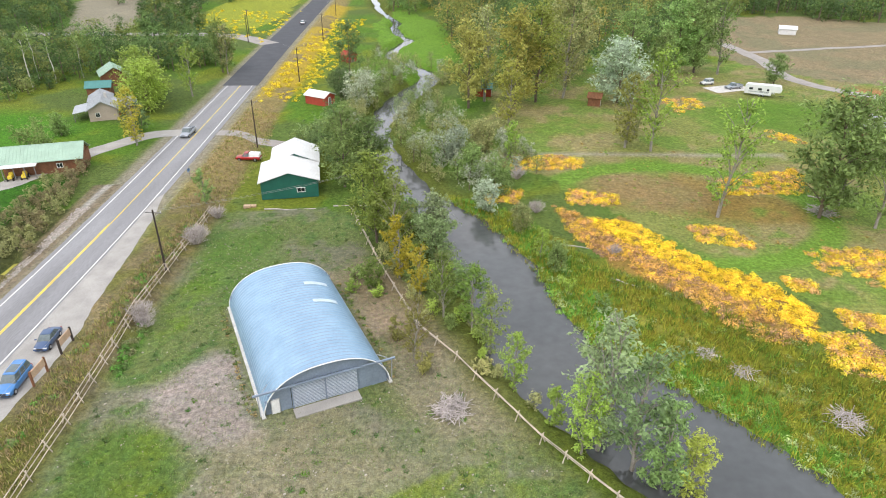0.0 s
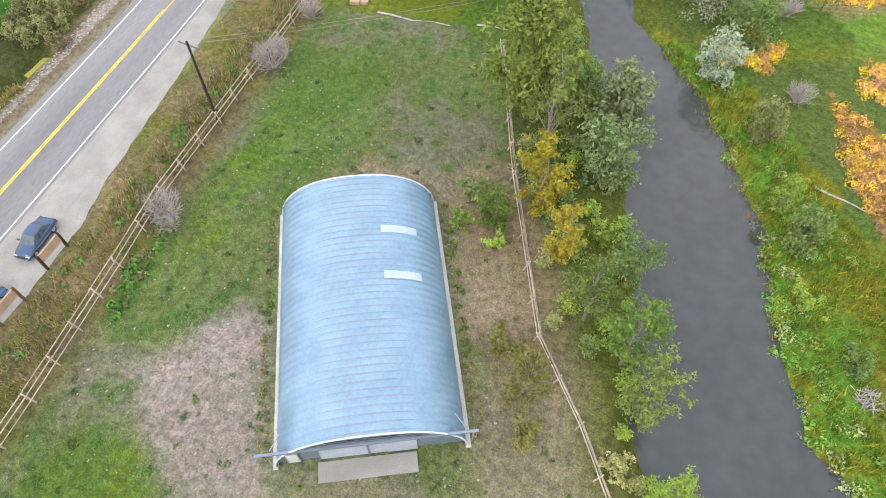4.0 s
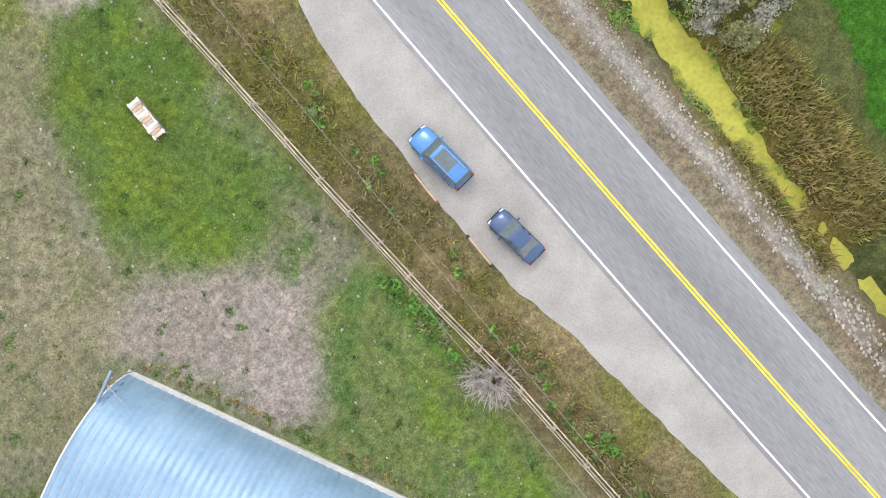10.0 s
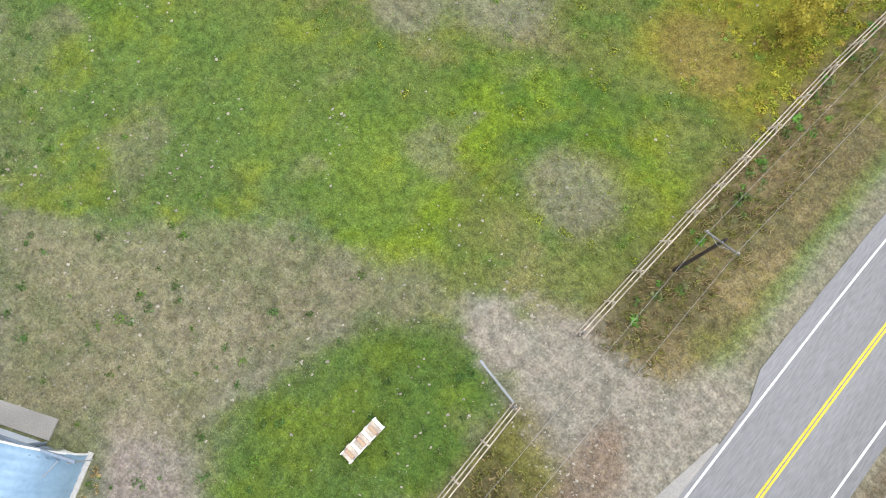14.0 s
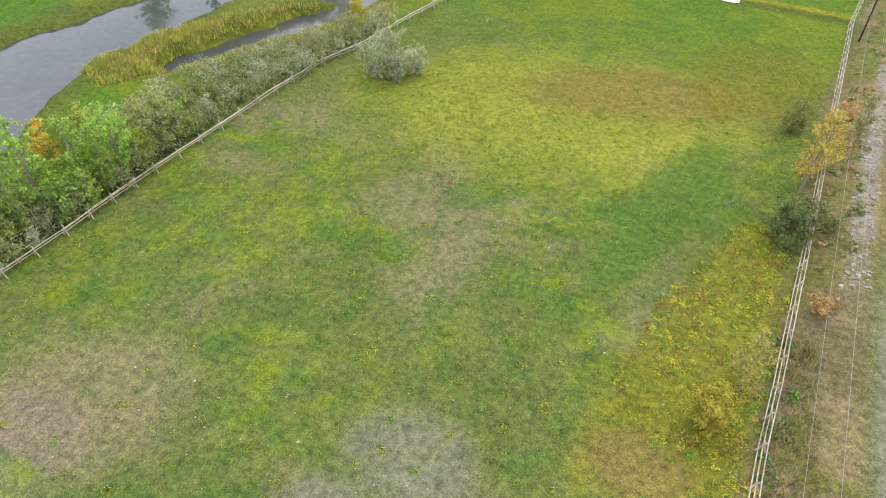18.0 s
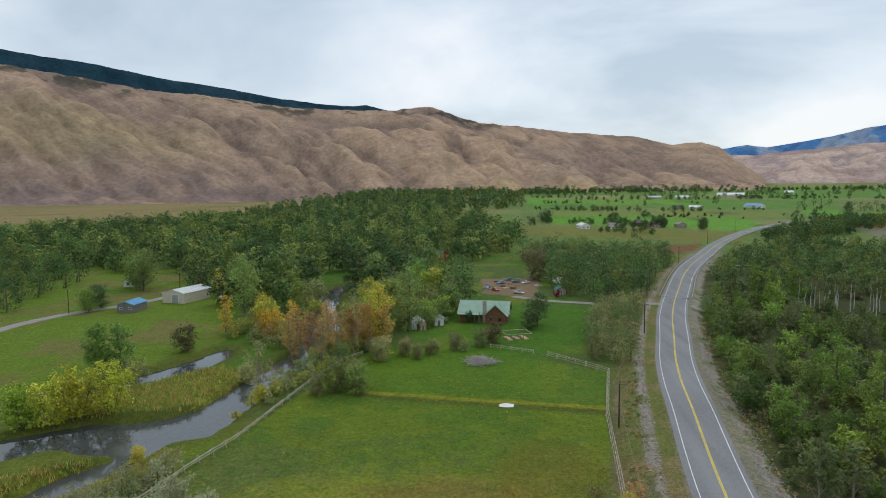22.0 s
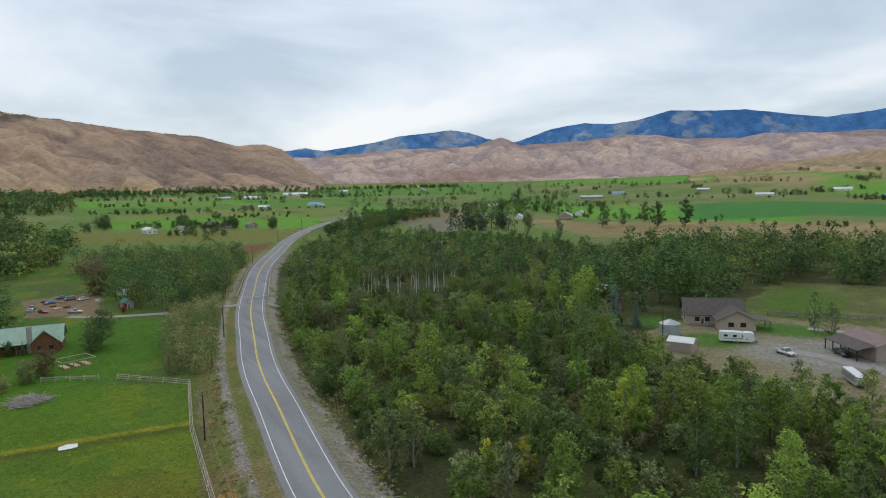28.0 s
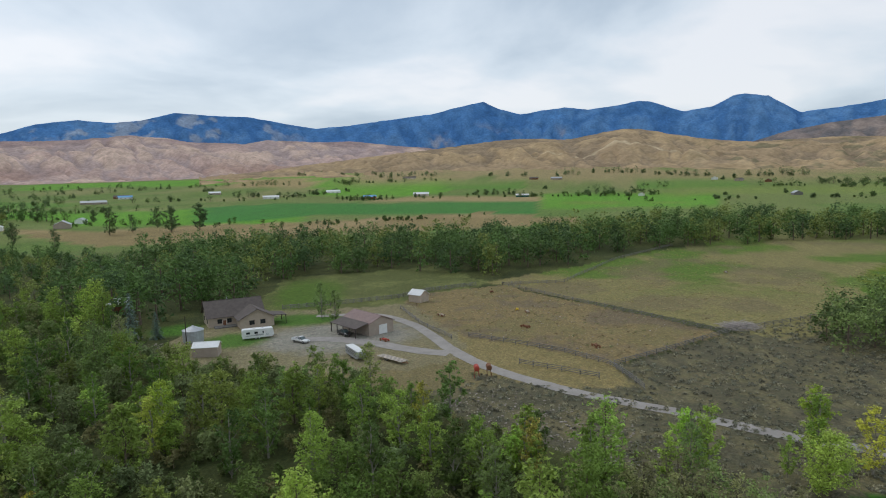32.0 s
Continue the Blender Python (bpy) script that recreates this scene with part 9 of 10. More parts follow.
far_wood("thicket_north_bank", [(-12, 100), (-9, 86), (-3, 70), (3, 62), (9, 53), (14, 47), (18, 44), (14, 52), (8, 60), (5, 70), (2, 82), (-2, 98), (-6, 108)], 40, 1.8, 2.0, [MID, BRIGHT, OLIVE], 220, 0.25, "bushes on the river bank", 98, wet)
far_wood("woods_north", [(6, 222), (20, 190), (60, 205), (90, 235), (118, 300), (120, 420), (-20, 420), (-25, 350), (4, 300)], 230, 6, 11, DARKS + [(0.26, 0.28, 0.08), (0.42, 0.36, 0.10)], 280, 0.75, "wood of cottonwoods beyond the river meadow", 99)
far_wood("woods_northwest_far", [(-70, 212), (-80, 240), (-110, 246), (-170, 236), (-230, 220), (-180, 170), (-118, 172), (-100, 192), (-84, 198)], 120, 4.8, 8.5, DARKS, 260, 0.62, "leafy wood behind the homestead", 100)
far_wood("thicket_northwest", [(-112, 163), (-153, 231), (-144, 250), (-80, 232), (-66, 205), (-84, 200), (-100, 196), (-106, 180)], 150, 3.2, 4.6, DARKS + [(0.30, 0.34, 0.12), (0.34, 0.36, 0.18)], 170, 0.5, "dense bushes and small trees behind the homestead", 127)
far_wood("thicket_crossroad", [(-150, 272), (-172, 262), (-226, 352), (-190, 352)], 60, 5, 7, DARKS, 170, 0.8, "dark woods on the far side of the lane", 128)
far_wood("thicket_crossroad", [(-120, 268), (-146, 345), (-128, 356), (-92, 268)], 50, 4.5, 5.5, DARKS + [(0.36, 0.34, 0.2)], 170, 0.7, "bushes on the bank above the lane", 129)
far_wood("woods_northeast", [(146, 330), (185, 340), (180, 318), (208, 312), (256, 385), (160, 372), (120, 330)], 90, 5.5, 11, DARKS, 150, 1.0, "dark woods at the edge of the dry ground", 130)
far_wood("woods_north_edge", [(-108, 272), (-125, 275), (-130, 300), (-190, 380), (-260, 420), (-90, 420), (-115, 340)], 60, 8, 9, DARKS, 160, 1.0, "trees on the far side of the crossroad", 101)
far_wood("scrub_meander", [(8, 112), (20, 118), (22, 140), (6, 150), (-4, 190), (10, 196), (-2, 218), (-20, 235), (-24, 190), (-22, 150), (-14, 128), (-2, 120)], 150, 2.4, 3.8, [MID, OLIVE, SILVER, (0.30, .34, .14)], 230, 0.32, "riverside willow scrub", 102, wet)
far_wood("slough_scrub", [(-65.6, 32.5), (-71, 32), (-74.5, 36), (-71.8, 46), (-73, 53), (-71.5, 62), (-66, 62), (-65.8, 53), (-66.4, 45), (-65.2, 37.5)], 110, 1.6, 2.7, [(0.42, .42, .34), (0.34, .34, .27), (0.30, .31, .15)], 240, 0.24, "grey and olive scrub along the slough", 103, wet)
far_wood("west_verge_brush", [(-60.5, 84), (-62.5, 92), (-68, 120), (-72, 112), (-71, 84)], 60, 1.8, 2.0, [OLIVE, (0.27, .23, .12)], 170, 0.28, "roadside brush", 104, wet)
def single_trees(name, places, colours, leaves, leaf, label, seed):
    """Trees round far farms, each at its place (x, y, height), with a few lower ones beside it."""
    r = random.Random(seed)
    pl, sz = [], []
    for x, y, h in places:
        for n in range(3):
            pl.append((x + (n > 0) * r.uniform(-0.7, 0.7) * h, y + (n > 0) * r.uniform(-0.7, 0.7) * h))
            sz.append(h * (0.72 if n == 0 else r.uniform(0.3, 0.62)))
    joined(name, pl, sz, colours, leaves, leaf, label, seed)


single_trees("valley_trees", [(-1162, -1389, 22), (-1031, -1165, 14), (-1158, -1231, 15), (-1051, -1084, 12), (-1164, -1140, 13), (-1224, -1160, 21), (-1459, -1362, 14), (-1417, -1284, 17), (-1327, -1165, 16), (-1397, -1166, 15), (-1396, -1139, 14), (-1283, -940, 13), (-1282, -925, 13), (-1139, -750, 19), (-1142, -732, 19), (-1141, -718, 18), (-1137, -658, 14), (-1136, -639, 14), (-1138, -621, 14), (-1142, -614, 13), (-1228, -642, 15), (-1234, -629, 16), (-1241, -617, 13), (-1325, -629, 10), (-1331, -608, 12)], [DEEP, (0.13, 0.19, 0.08)], 80, 1.7, "dark trees round distant farmsteads", 200)
single_trees("valley_trees", [(-1915, -1058, 19), (-1894, -1025, 17), (-1978, -1008, 16), (-1867, -880, 15), (-1841, -819, 18), (-1883, -781, 16), (-1753, -693, 22), (-1749, -667, 21), (-1803, -652, 15), (-1788, -618, 17), (-1772, -566, 20), (-1766, -539, 16), (-1193, -489, 8), (-1175, -388, 10), (-1265, -289, 12), (-1269, -272, 16), (-1273, -256, 15), (-1278, -229, 16), (-1278, -217, 15), (-1439, -179, 10), (-1280, -76, 16), (-1282, -60, 27), (-1283, -44, 25), (-1312, -35, 18), (-1231, -4, 13), (-1320, 5, 16), (-1373, 17, 14), (-1804, -177, 22), (-1804, -155, 24), (-1772, -196, 14), (-1766, -280, 16), (-1773, -328, 16)], [DEEP, (0.13, 0.19, 0.08)], 80, 1.9, "dark trees round distant farmsteads", 201)
single_trees("valley_trees", [(-1778, -377, 14), (-1874, -107, 16), (-1873, -69, 16), (-1871, -38, 23), (-1868, -15, 23), (-1862, 7, 23), (-1857, 29, 16), (-1782, 57, 14), (-1786, 85, 16), (-1780, 105, 17), (-1748, 130, 21), (-1749, 150, 21), (-1748, 176, 18), (-1688, 233, 13), (-1725, 269, 18), (-1718, 293, 21), (-1711, 310, 20), (-1743, 346, 25), (-1701, 356, 23), (-1738, 387, 25), (-1477, 362, 17), (-1476, 387, 19), (-1471, 410, 20), (-1466, 438, 21), (-1458, 459, 20), (-1106, 132, 9), (-1200, 159, 6), (-1233, 255, 9), (-1058, 258, 8), (-1047, 284, 8), (-1642, 204, 12)], [DEEP, (0.13, 0.19, 0.08)], 80, 2.0, "dark trees at the foot of the golden hills", 202)
single_trees("valley_trees", [(-431, -661, 15), (-440, -558, 13), (-447, -504, 11), (-854, -1247, 19), (-1004, -1370, 15), (-706, -860, 14), (-743, -877, 16), (-755, -861, 16), (-716, -786, 13), (-820, -893, 19), (-673, -710, 12), (-670, -853, 12), (-830, -1026, 19), (-967, -1140, 19), (-986, -1114, 18), (-998, -1090, 18), (-513, -1043, 21), (-514, -953, 19), (-558, -974, 18), (-595, -979, 16), (-634, -984, 17), (-675, -1012, 15), (-398, -703, 12), (-375, -723, 13), (-322, -639, 15), (-906, -968, 19)], [DEEP, (0.13, 0.19, 0.08)], 80, 1.3, "dark trees round houses across the valley", 203)
single_trees("valley_trees", [(-67, -774, 18), (-61, -774, 16), (-47, -711, 13), (-147, -743, 8), (-156, -757, 7), (-176, -675, 14), (-180, -668, 15), (-186, -666, 13), (-199, -822, 11), (-158, -677, 8), (-164, -676, 7), (-650, -1693, 19), (-615, -1717, 16), (-597, -1728, 16), (-645, -1623, 22), (-702, -1736, 13), (-364, -1573, 17), (-407, -1677, 25), (-497, -1863, 12), (-537, -1845, 16), (-591, -1940, 15), (-788, -1564, 13), (-220, -647, 13)], [DEEP, (0.13, 0.19, 0.08)], 80, 1.5, "dark trees between distant fields", 204)
def hedge(lines, leaves, leaf, label, seed):
    """Broken rows of trees between far fields: bearing from, to, distance from, to, count, height."""
    r = random.Random(seed)
    pl, sz = [], []
    for b0, b1, r0, r1, n, h in lines:
        for _ in range(max(3, n // 4)):
            middle = r.random()
            for _ in range(r.choice((1, 2, 3, 5, 7))):
                u = middle + r.gauss(0, 14) / (radians(b1 - b0) * r0)
                b, d = radians(b0 + (b1 - b0) * u), r0 + (r1 - r0) * u + r.gauss(0, 12)
                pl.append((-28 - d * math.sin(b), 25 + d * math.cos(b)))
                sz.append(h * r.choice((0.35, 0.5, 0.7, 1.0, 1.25)) * r.uniform(0.85, 1.15))
    joined("hedgerows", pl, sz, [(0.10, 0.16, 0.055), (0.14, 0.21, 0.06)], leaves, leaf, label, seed)


hedge([(114, 141, 1180, 1260, 60, 9), (97, 114, 1195, 1170, 34, 7), (84, 98, 1280, 1180, 24, 8), (70, 90, 1390, 1430, 46, 11), (100, 118, 1650, 1700, 40, 10), (115, 141, 1640, 1950, 70, 11), (72, 96, 1080, 1010, 30, 6)], 44, 2.0, "rows of dark trees between distant fields", 141)
hedge([(120, 139, 655, 775, 50, 4.5), (99, 120, 730, 665, 40, 3.5), (138, 157, 1070, 1070, 50, 10), (138, 150, 870, 900, 22, 9), (128, 141, 1000, 1010, 26, 8), (150, 157, 780, 900, 14, 8)], 60, 1.2, "broken hedge between green fields", 142)
hedge([(154, 178, 1530, 1530, 60, 9), (156, 178, 1040, 1040, 40, 5), (160, 177, 875, 875, 30, 4), (143, 161, 1490, 1490, 50, 10), (160, 179, 2250, 2300, 90, 13), (163, 178, 1270, 1250, 30, 5), (156, 178, 1700, 1750, 50, 8)], 44, 1.8, "rows of dark trees across the valley floor", 143)
far_wood("valley_woods", [(-60, -1900), (-700, -1980), (-760, -2200), (-500, -2500), (100, -2400)], 170, 14, 15, DARKS, 36, 4.2, "dark band of woods along the foot of the hills", 126)
far_wood("valley_scatter", [(-220, -1100), (-900, -1300), (-1300, -1500), (-1900, -1200), (-1300, -1900), (-700, -1800)], 46, 30, 9, DARKS, 44, 2.2, "scattered trees of distant farms", 105)
far_wood("valley_rows", [(-60, -1750), (-700, -1900), (-1200, -1750), (-1200, -1900), (-60, -2000)], 220, 10, 10, DARKS, 40, 4.0, "distant row of trees across the valley", 106)
far_wood("house_trees", [(-430, -560), (-500, -590), (-620, -640), (-640, -800), (-470, -760), (-400, -520)], 40, 12, 12, DARKS, 120, 1.9, "trees round a distant house", 108)
far_wood("bend_conifers", [(-320, -465), (-390, -530), (-420, -465), (-375, -455)], 14, 7, 13, [(0.07, 0.11, 0.06), (0.05, .09, .05)], 220, 1.3, "dark trees beside the bench", 109)
far_wood("woods_bend", [(-225, -530), (-300, -625), (-420, -735), (-450, -690), (-340, -590), (-262, -505)], 110, 6, 10, DARKS, 150, 1.5, "trees beside the road where it leaves the view", 112)
far_wood("cabin_river_trees", [(4, -160), (26, -158), (30, -200), (24, -238), (-6, -232), (-10, -205)], 46, 4.6, 8.5, [MID, BRIGHT, (0.40, 0.42, 0.11), OLIVE], 420, 0.62, "bright green and yellowing trees between river and cabin", 113)
far_wood("river_willows", [(8, -142), (30, -138), (42, -150), (62, -165), (60, -180), (30, -172), (12, -158)], 46, 3.0, 4.2, [(0.46, 0.42, 0.10), OLIVE, (0.44, 0.34, 0.15), (0.36, 0.40, 0.12)], 300, 0.42, "yellowing willow thicket along the river", 114, wet)
far_wood("bank_willows", [(24, -100), (31, -96), (30, -136), (18, -138), (20, -118)], 26, 2.4, 2.6, [OLIVE, (0.44, 0.44, 0.10), MID], 240, 0.32, "low willows on the river bank", 115, wet)
far_wood("hedgerows", [(-160, -700), (-60, -740), (-60, -760), (-170, -722)], 22, 5, 6, DARKS, 70, 1.4, "hedge between distant fields", 116)
far_wood("hedgerows", [(-300, -900), (-90, -960), (-90, -985), (-305, -925)], 26, 6, 7, DARKS, 60, 1.7, "hedge between distant fields", 117)
far_wood("hedgerows", [(-620, -1300), (-160, -1380), (-160, -1410), (-625, -1330)], 40, 8, 8, DARKS, 50, 2.2, "hedge between distant fields", 118)
far_wood("farm_trees", [(-136, -560), (-160, -590), (-170, -640), (-140, -660), (-110, -600)], 12, 5, 7, DARKS, 160, 1.1, "trees round a distant farmhouse", 119)
# dark trees that stand out round the farms across the valley
for x, y, s in ((-476, -423, 1.3), (-515, -391, 1.7), (-535, -375, 1.6), (-543, -431, 1.2), (-502, -423, 0.9), (-399, -483, 1.3), (-358, -472, 1.1), (-401, -443, 1.0), (-385, -383, 0.8), (-588, -556, 1.0), (-343, -682, 1.1), (-424, -780, 1.2), (-708, -854, 1.4)):
    plant("wood_tall", x, y, 1.35 * s, (0.12, 0.175, 0.075))
# ---- low growth and stones, more than one could count ----
def mounds(name, places, sizes, colours, leaves, leaf, label, seed, flat_=0.7, category="plants", low=-99.0):
    """Low leafy mounds, one mesh for each shade."""
    r = np.random.default_rng(seed)
    places, sizes = np.array(places), np.array(sizes)
    for k, c in enumerate(colours):
        p, s = places[k::len(colours)], sizes[k::len(colours)]
        if not len(p):
            continue
        d = r.normal(size=(len(p), leaves, 3))
        d /= np.linalg.norm(d, axis=2)[..., None]
        d[..., 2] = np.abs(d[..., 2])
        rad = s[:, None, None] * r.uniform(0.35, 1.05, (len(p), leaves, 1))
        base = np.column_stack([p, np.maximum(land(p[:, 0], p[:, 1]), low)])[:, None, :]
        pos = (base + d * rad * np.array([1, 1, flat_])).reshape(-1, 3)
        nrm = (d + r.normal(size=d.shape) * 0.4 + np.array([0, 0, .3])).reshape(-1, 3)
        nrm /= np.linalg.norm(nrm, axis=1)[:, None]
        v, f = leaf_quads(pos, nrm, np.repeat(s, leaves) * leaf * r.uniform(0.6, 1.4, len(pos)))
        ob = tagged(new(name, array_mesh(name, v, f, M_LEAF)), label, category, kind="stuff")
        ob.color = (*c, 1)


def tufts(name, places, height, spread_, blades, colours, label, seed, wide=0.05):
    """Upright blades in tufts, one mesh for each shade."""
    r = np.random.default_rng(seed)
    places = np.array(places)
    for k, c in enumerate(colours):
        p = places[k::len(colours)]
        if not len(p):
            continue
        n = len(p) * blades
        root = np.repeat(np.column_stack([p, land(p[:, 0], p[:, 1]) - 0.03]), blades, 0)
        root[:, :2] += r.normal(size=(n, 2)) * spread_ * 0.35
        h = height * r.uniform(0.5, 1.2, n)
        lean_ = r.normal(size=(n, 2)) * 0.35 * h[:, None]
        a = r.uniform(0, 6.28, n)
        w = np.column_stack([np.cos(a), np.sin(a), np.zeros(n)]) * wide
        tip = root + np.column_stack([lean_, h])
        v = np.stack([root - w, root + w, tip + w * 0.3, tip - w * 0.3], 1).reshape(-1, 3)
        ob = tagged(new(name, array_mesh(name, v, np.arange(4 * n).reshape(-1, 4), M_LEAF)), label, "grass", kind="stuff")
        ob.color = (*c, 1)


def spots(poly, count, seed, keep=None, avoid=None):
    r = np.random.default_rng(seed)
    p = np.array(poly)
    c = r.uniform(p.min(0), p.max(0), (count * 3, 2))
    ok = inside(poly, c[:, 0], c[:, 1])
    if avoid:
        ok &= ~avoid(c[:, 0], c[:, 1])
    if keep:
        ok &= keep(c[:, 0], c[:, 1], r)
    return c[ok][:count]


def patchy(size, low, high, seed):
    return lambda x, y, r: fbm(x, y, size, seed) + 0.12 * r.normal(size=len(x)) > r.uniform(low, high, len(x))


def rocks(name, places, lo, hi, material, label, seed):
    r = np.random.default_rng(seed)
    n = len(places)
    oct_ = np.array([(1, 0, 0), (0, 1, 0), (-1, 0, 0), (0, -1, 0), (0, 0, 1), (0, 0, -1), (0.90, 0.90, 0.58), (-0.62, 0.62, 0.4), (-0.62, -0.62, 0.4), (0.62, -0.62, 0.4)])
    faces = np.array([(0, 6, 4), (6, 1, 4), (1, 7, 4), (7, 2, 4), (2, 8, 4), (8, 3, 4), (3, 9, 4), (9, 0, 4), (0, 1, 6), (1, 2, 7), (2, 3, 8), (3, 0, 9), (1, 0, 5), (2, 1, 5), (3, 2, 5), (0, 3, 5)])
    s = lo + (hi - lo) * r.random(n) ** 2.2
    shape = oct_[None] * r.uniform(0.7, 1.3, (n, len(oct_), 1)) * (s[:, None, None] * r.uniform(0.6, 1.2, (n, 1, 3)) * np.array([1, 1, 0.7]))
    base = np.column_stack([places, land(places[:, 0], places[:, 1]) + 0.15 * s])
    v = (shape + base[:, None]).reshape(-1, 3)
    f = (faces[None] + (np.arange(n) * len(oct_))[:, None, None]).reshape(-1, 3)
    return tagged(new(name, array_mesh(name, v, f, material)), label, "stones", kind="stuff")


GOLDS = [(0.92, 0.70, 0.07), (0.92, 0.64, 0.10), (0.84, 0.54, 0.17), (0.94, 0.78, 0.10), (0.58, 0.36, 0.20), (0.92, 0.70, 0.08), (0.72, 0.47, 0.20)]
gold = [spots([(9, 108), (15, 107), (17, 112), (11, 116)], 100, 2), spots([(15, 121), (30, 123), (31, 127), (27, 130), (16, 130)], 190, 3), spots([(24, 106), (33, 105.5), (34, 109.5), (25, 113)], 110, 4, patchy(3, .3, .6, 5)),
        spots([(54, 110), (70, 111), (74, 118), (73, 123), (55, 117)], 280, 5, patchy(4, .2, .55, 7)), spots([(62, 160), (72, 168), (73, 176), (62, 176)], 90, 6), spots([(43, 98), (50, 96), (52, 89), (43, 92)], 130, 7, patchy(3, .25, .6, 8)), spots([(58, 89), (74, 90), (66, 76), (58, 82)], 190, 8, patchy(4, .3, .6, 13)), spots([(51, 80), (55, 78.5), (54, 76), (51, 77)], 40, 12), spots([(54, 72), (60, 70), (59, 66), (54, 68)], 70, 14), spots([(49, 66.5), (54, 66), (55, 56), (47, 59)], 170, 15, patchy(3, .2, .55, 16)), spots([(79, 148), (85, 140), (83, 137), (78, 143)], 40, 17)]
gold = np.concatenate(gold)
band = spots(GOLD_BAND, 1500, 1, patchy(4, .2, .58, 3))
upper = (band[:, 0] - 21) * 0.835 + (band[:, 1] - 106) * 0.55 + 5 * (fbm(band[:, 0], band[:, 1], 7, 93) - 0.5) > 0.8
for pick, tones, seed in ((upper, [(0.94, 0.76, 0.07), (0.92, 0.68, 0.06), (0.90, 0.62, 0.08)], 17), (~upper, [(0.86, 0.56, 0.14), (0.62, 0.38, 0.19), (0.92, 0.66, 0.09), (0.50, 0.33, 0.19), (0.76, 0.46, 0.15)], 18)):
    mounds("golden_shrubs", band[pick], np.random.default_rng(seed).uniform(0.4, 1.05, pick.sum()), tones, 60, 0.22, "golden-yellow and orange autumn shrubs in the river meadow", seed)
mounds("golden_shrubs", gold, np.random.default_rng(3).uniform(0.45, 1.05, len(gold)), GOLDS, 60, 0.24, "golden-yellow and orange autumn shrubs in the river meadow", 3)
road_gold = np.concatenate([spots([(-48, 166), (-38, 170), (-31, 228), (-33, 310), (-47, 310), (-50, 230)], 420, 9, patchy(9, .2, .5, 4)), spots([(-66, 236), (-66, 330), (-110, 330), (-100, 275), (-72, 250)], 160, 10, patchy(9, .35, .6, 5))])
mounds("yellow_weeds", road_gold, np.random.default_rng(4).uniform(0.5, 1.2, len(road_gold)), [(0.90, 0.74, 0.06), (0.84, 0.66, 0.06)], 50, 0.26, "bright yellow weeds beside the road", 4)

marsh_poly = [(3, 110), (13, 104), (23, 88), (33, 77), (50, 60), (72, 30), (60, 8), (40, 30), (31, 50), (22, 62), (14, 80), (6, 97)]
tufts("marsh_grass", spots(marsh_poly, 5200, 11, None, wet), 0.75, 0.9, 6, [(0.27, 0.32, 0.045), (0.34, 0.35, 0.05), (0.18, 0.31, 0.05), (0.33, 0.29, 0.055)], "tall olive and golden marsh grass", 11, 0.07)
bank = spots([(4, 106), (12, 95), (18, 80), (26, 66), (40, 48), (58, 26), (50, 14), (34, 34), (22, 52), (14, 64), (10, 84), (0, 104)], 900, 13, lambda x, y, r: water_gap(RIVER, x, y) < 5.5, wet)
mounds("bank_growth", bank, np.random.default_rng(5).uniform(0.35, 0.9, len(bank)), [(0.22, 0.43, 0.08), (0.28, 0.46, 0.10), (0.42, 0.50, 0.22)], 50, 0.26, "lush green growth along the river bank", 5)
marsh_b = spots(marsh_poly, 900, 47, patchy(5, .2, .6, 48), wet)
mounds("marsh_bushes", marsh_b, np.random.default_rng(12).uniform(0.35, 1.0, len(marsh_b)), [(0.20, 0.30, 0.06), (0.40, 0.40, 0.07), (0.28, 0.40, 0.08), (0.16, 0.22, 0.07), (0.44, 0.52, 0.22)], 46, 0.22, "dense green and olive marsh bushes", 12, 0.6)
park_b = spots([(30, 104), (60, 84), (90, 66), (110, 90), (104, 140), (60, 150), (30, 140)], 420, 49, patchy(7, .35, .65, 50))
mounds("meadow_bushes", park_b, np.random.default_rng(13).uniform(0.2, 0.6, len(park_b)), [(0.30, 0.38, 0.08), (0.50, 0.36, 0.12), (0.24, 0.36, 0.08)], 36, 0.24, "low scrub in the river meadow", 13, 0.5)
reeds = np.concatenate([spots([(30, -76), (44, -72), (54, -60), (64, -42), (66, -34), (54, -30), (40, -52), (28, -70)], 2600, 14, None, wet), spots([(38, -98), (60, -90), (80, -98), (66, -118), (48, -132), (38, -124)], 1500, 15, None, wet)])
tufts("reeds", reeds, 0.8, 0.9, 6, [(0.49, 0.43, 0.10), (0.39, 0.42, 0.09), (0.32, 0.39, 0.09), (0.55, 0.42, 0.14)], "yellowing reeds on the river island", 14, 0.09)

verge = np.concatenate([spots([(-43, -20), (-43, 22), (-38.3, 22), (-39.5, -20)], 900, 16), spots([(-42.5, 32), (-42.2, 100), (-39.8, 100), (-38.2, 32)], 1500, 17), spots([(-46, 100), (-38, 100), (-36, 130), (-40, 160), (-48, 160)], 900, 18)])
tufts("verge_grass", verge, 0.45, 0.6, 6, [(0.39, 0.30, 0.16), (0.32, 0.32, 0.09), (0.26, 0.29, 0.09), (0.48, 0.38, 0.22)], "dry brown and olive grass on the road verge", 16, 0.05)
weeds = np.concatenate([spots([(-40.5, 40), (-39.5, 100), (-41.5, 100), (-42, 40)], 90, 19), spots([(-37.8, 58), (-36.2, 58), (-36.4, 68), (-38.2, 68)], 60, 20), spots([(-42, -20), (-39.5, -20), (-38.8, 20), (-41, 20)], 70, 21)])
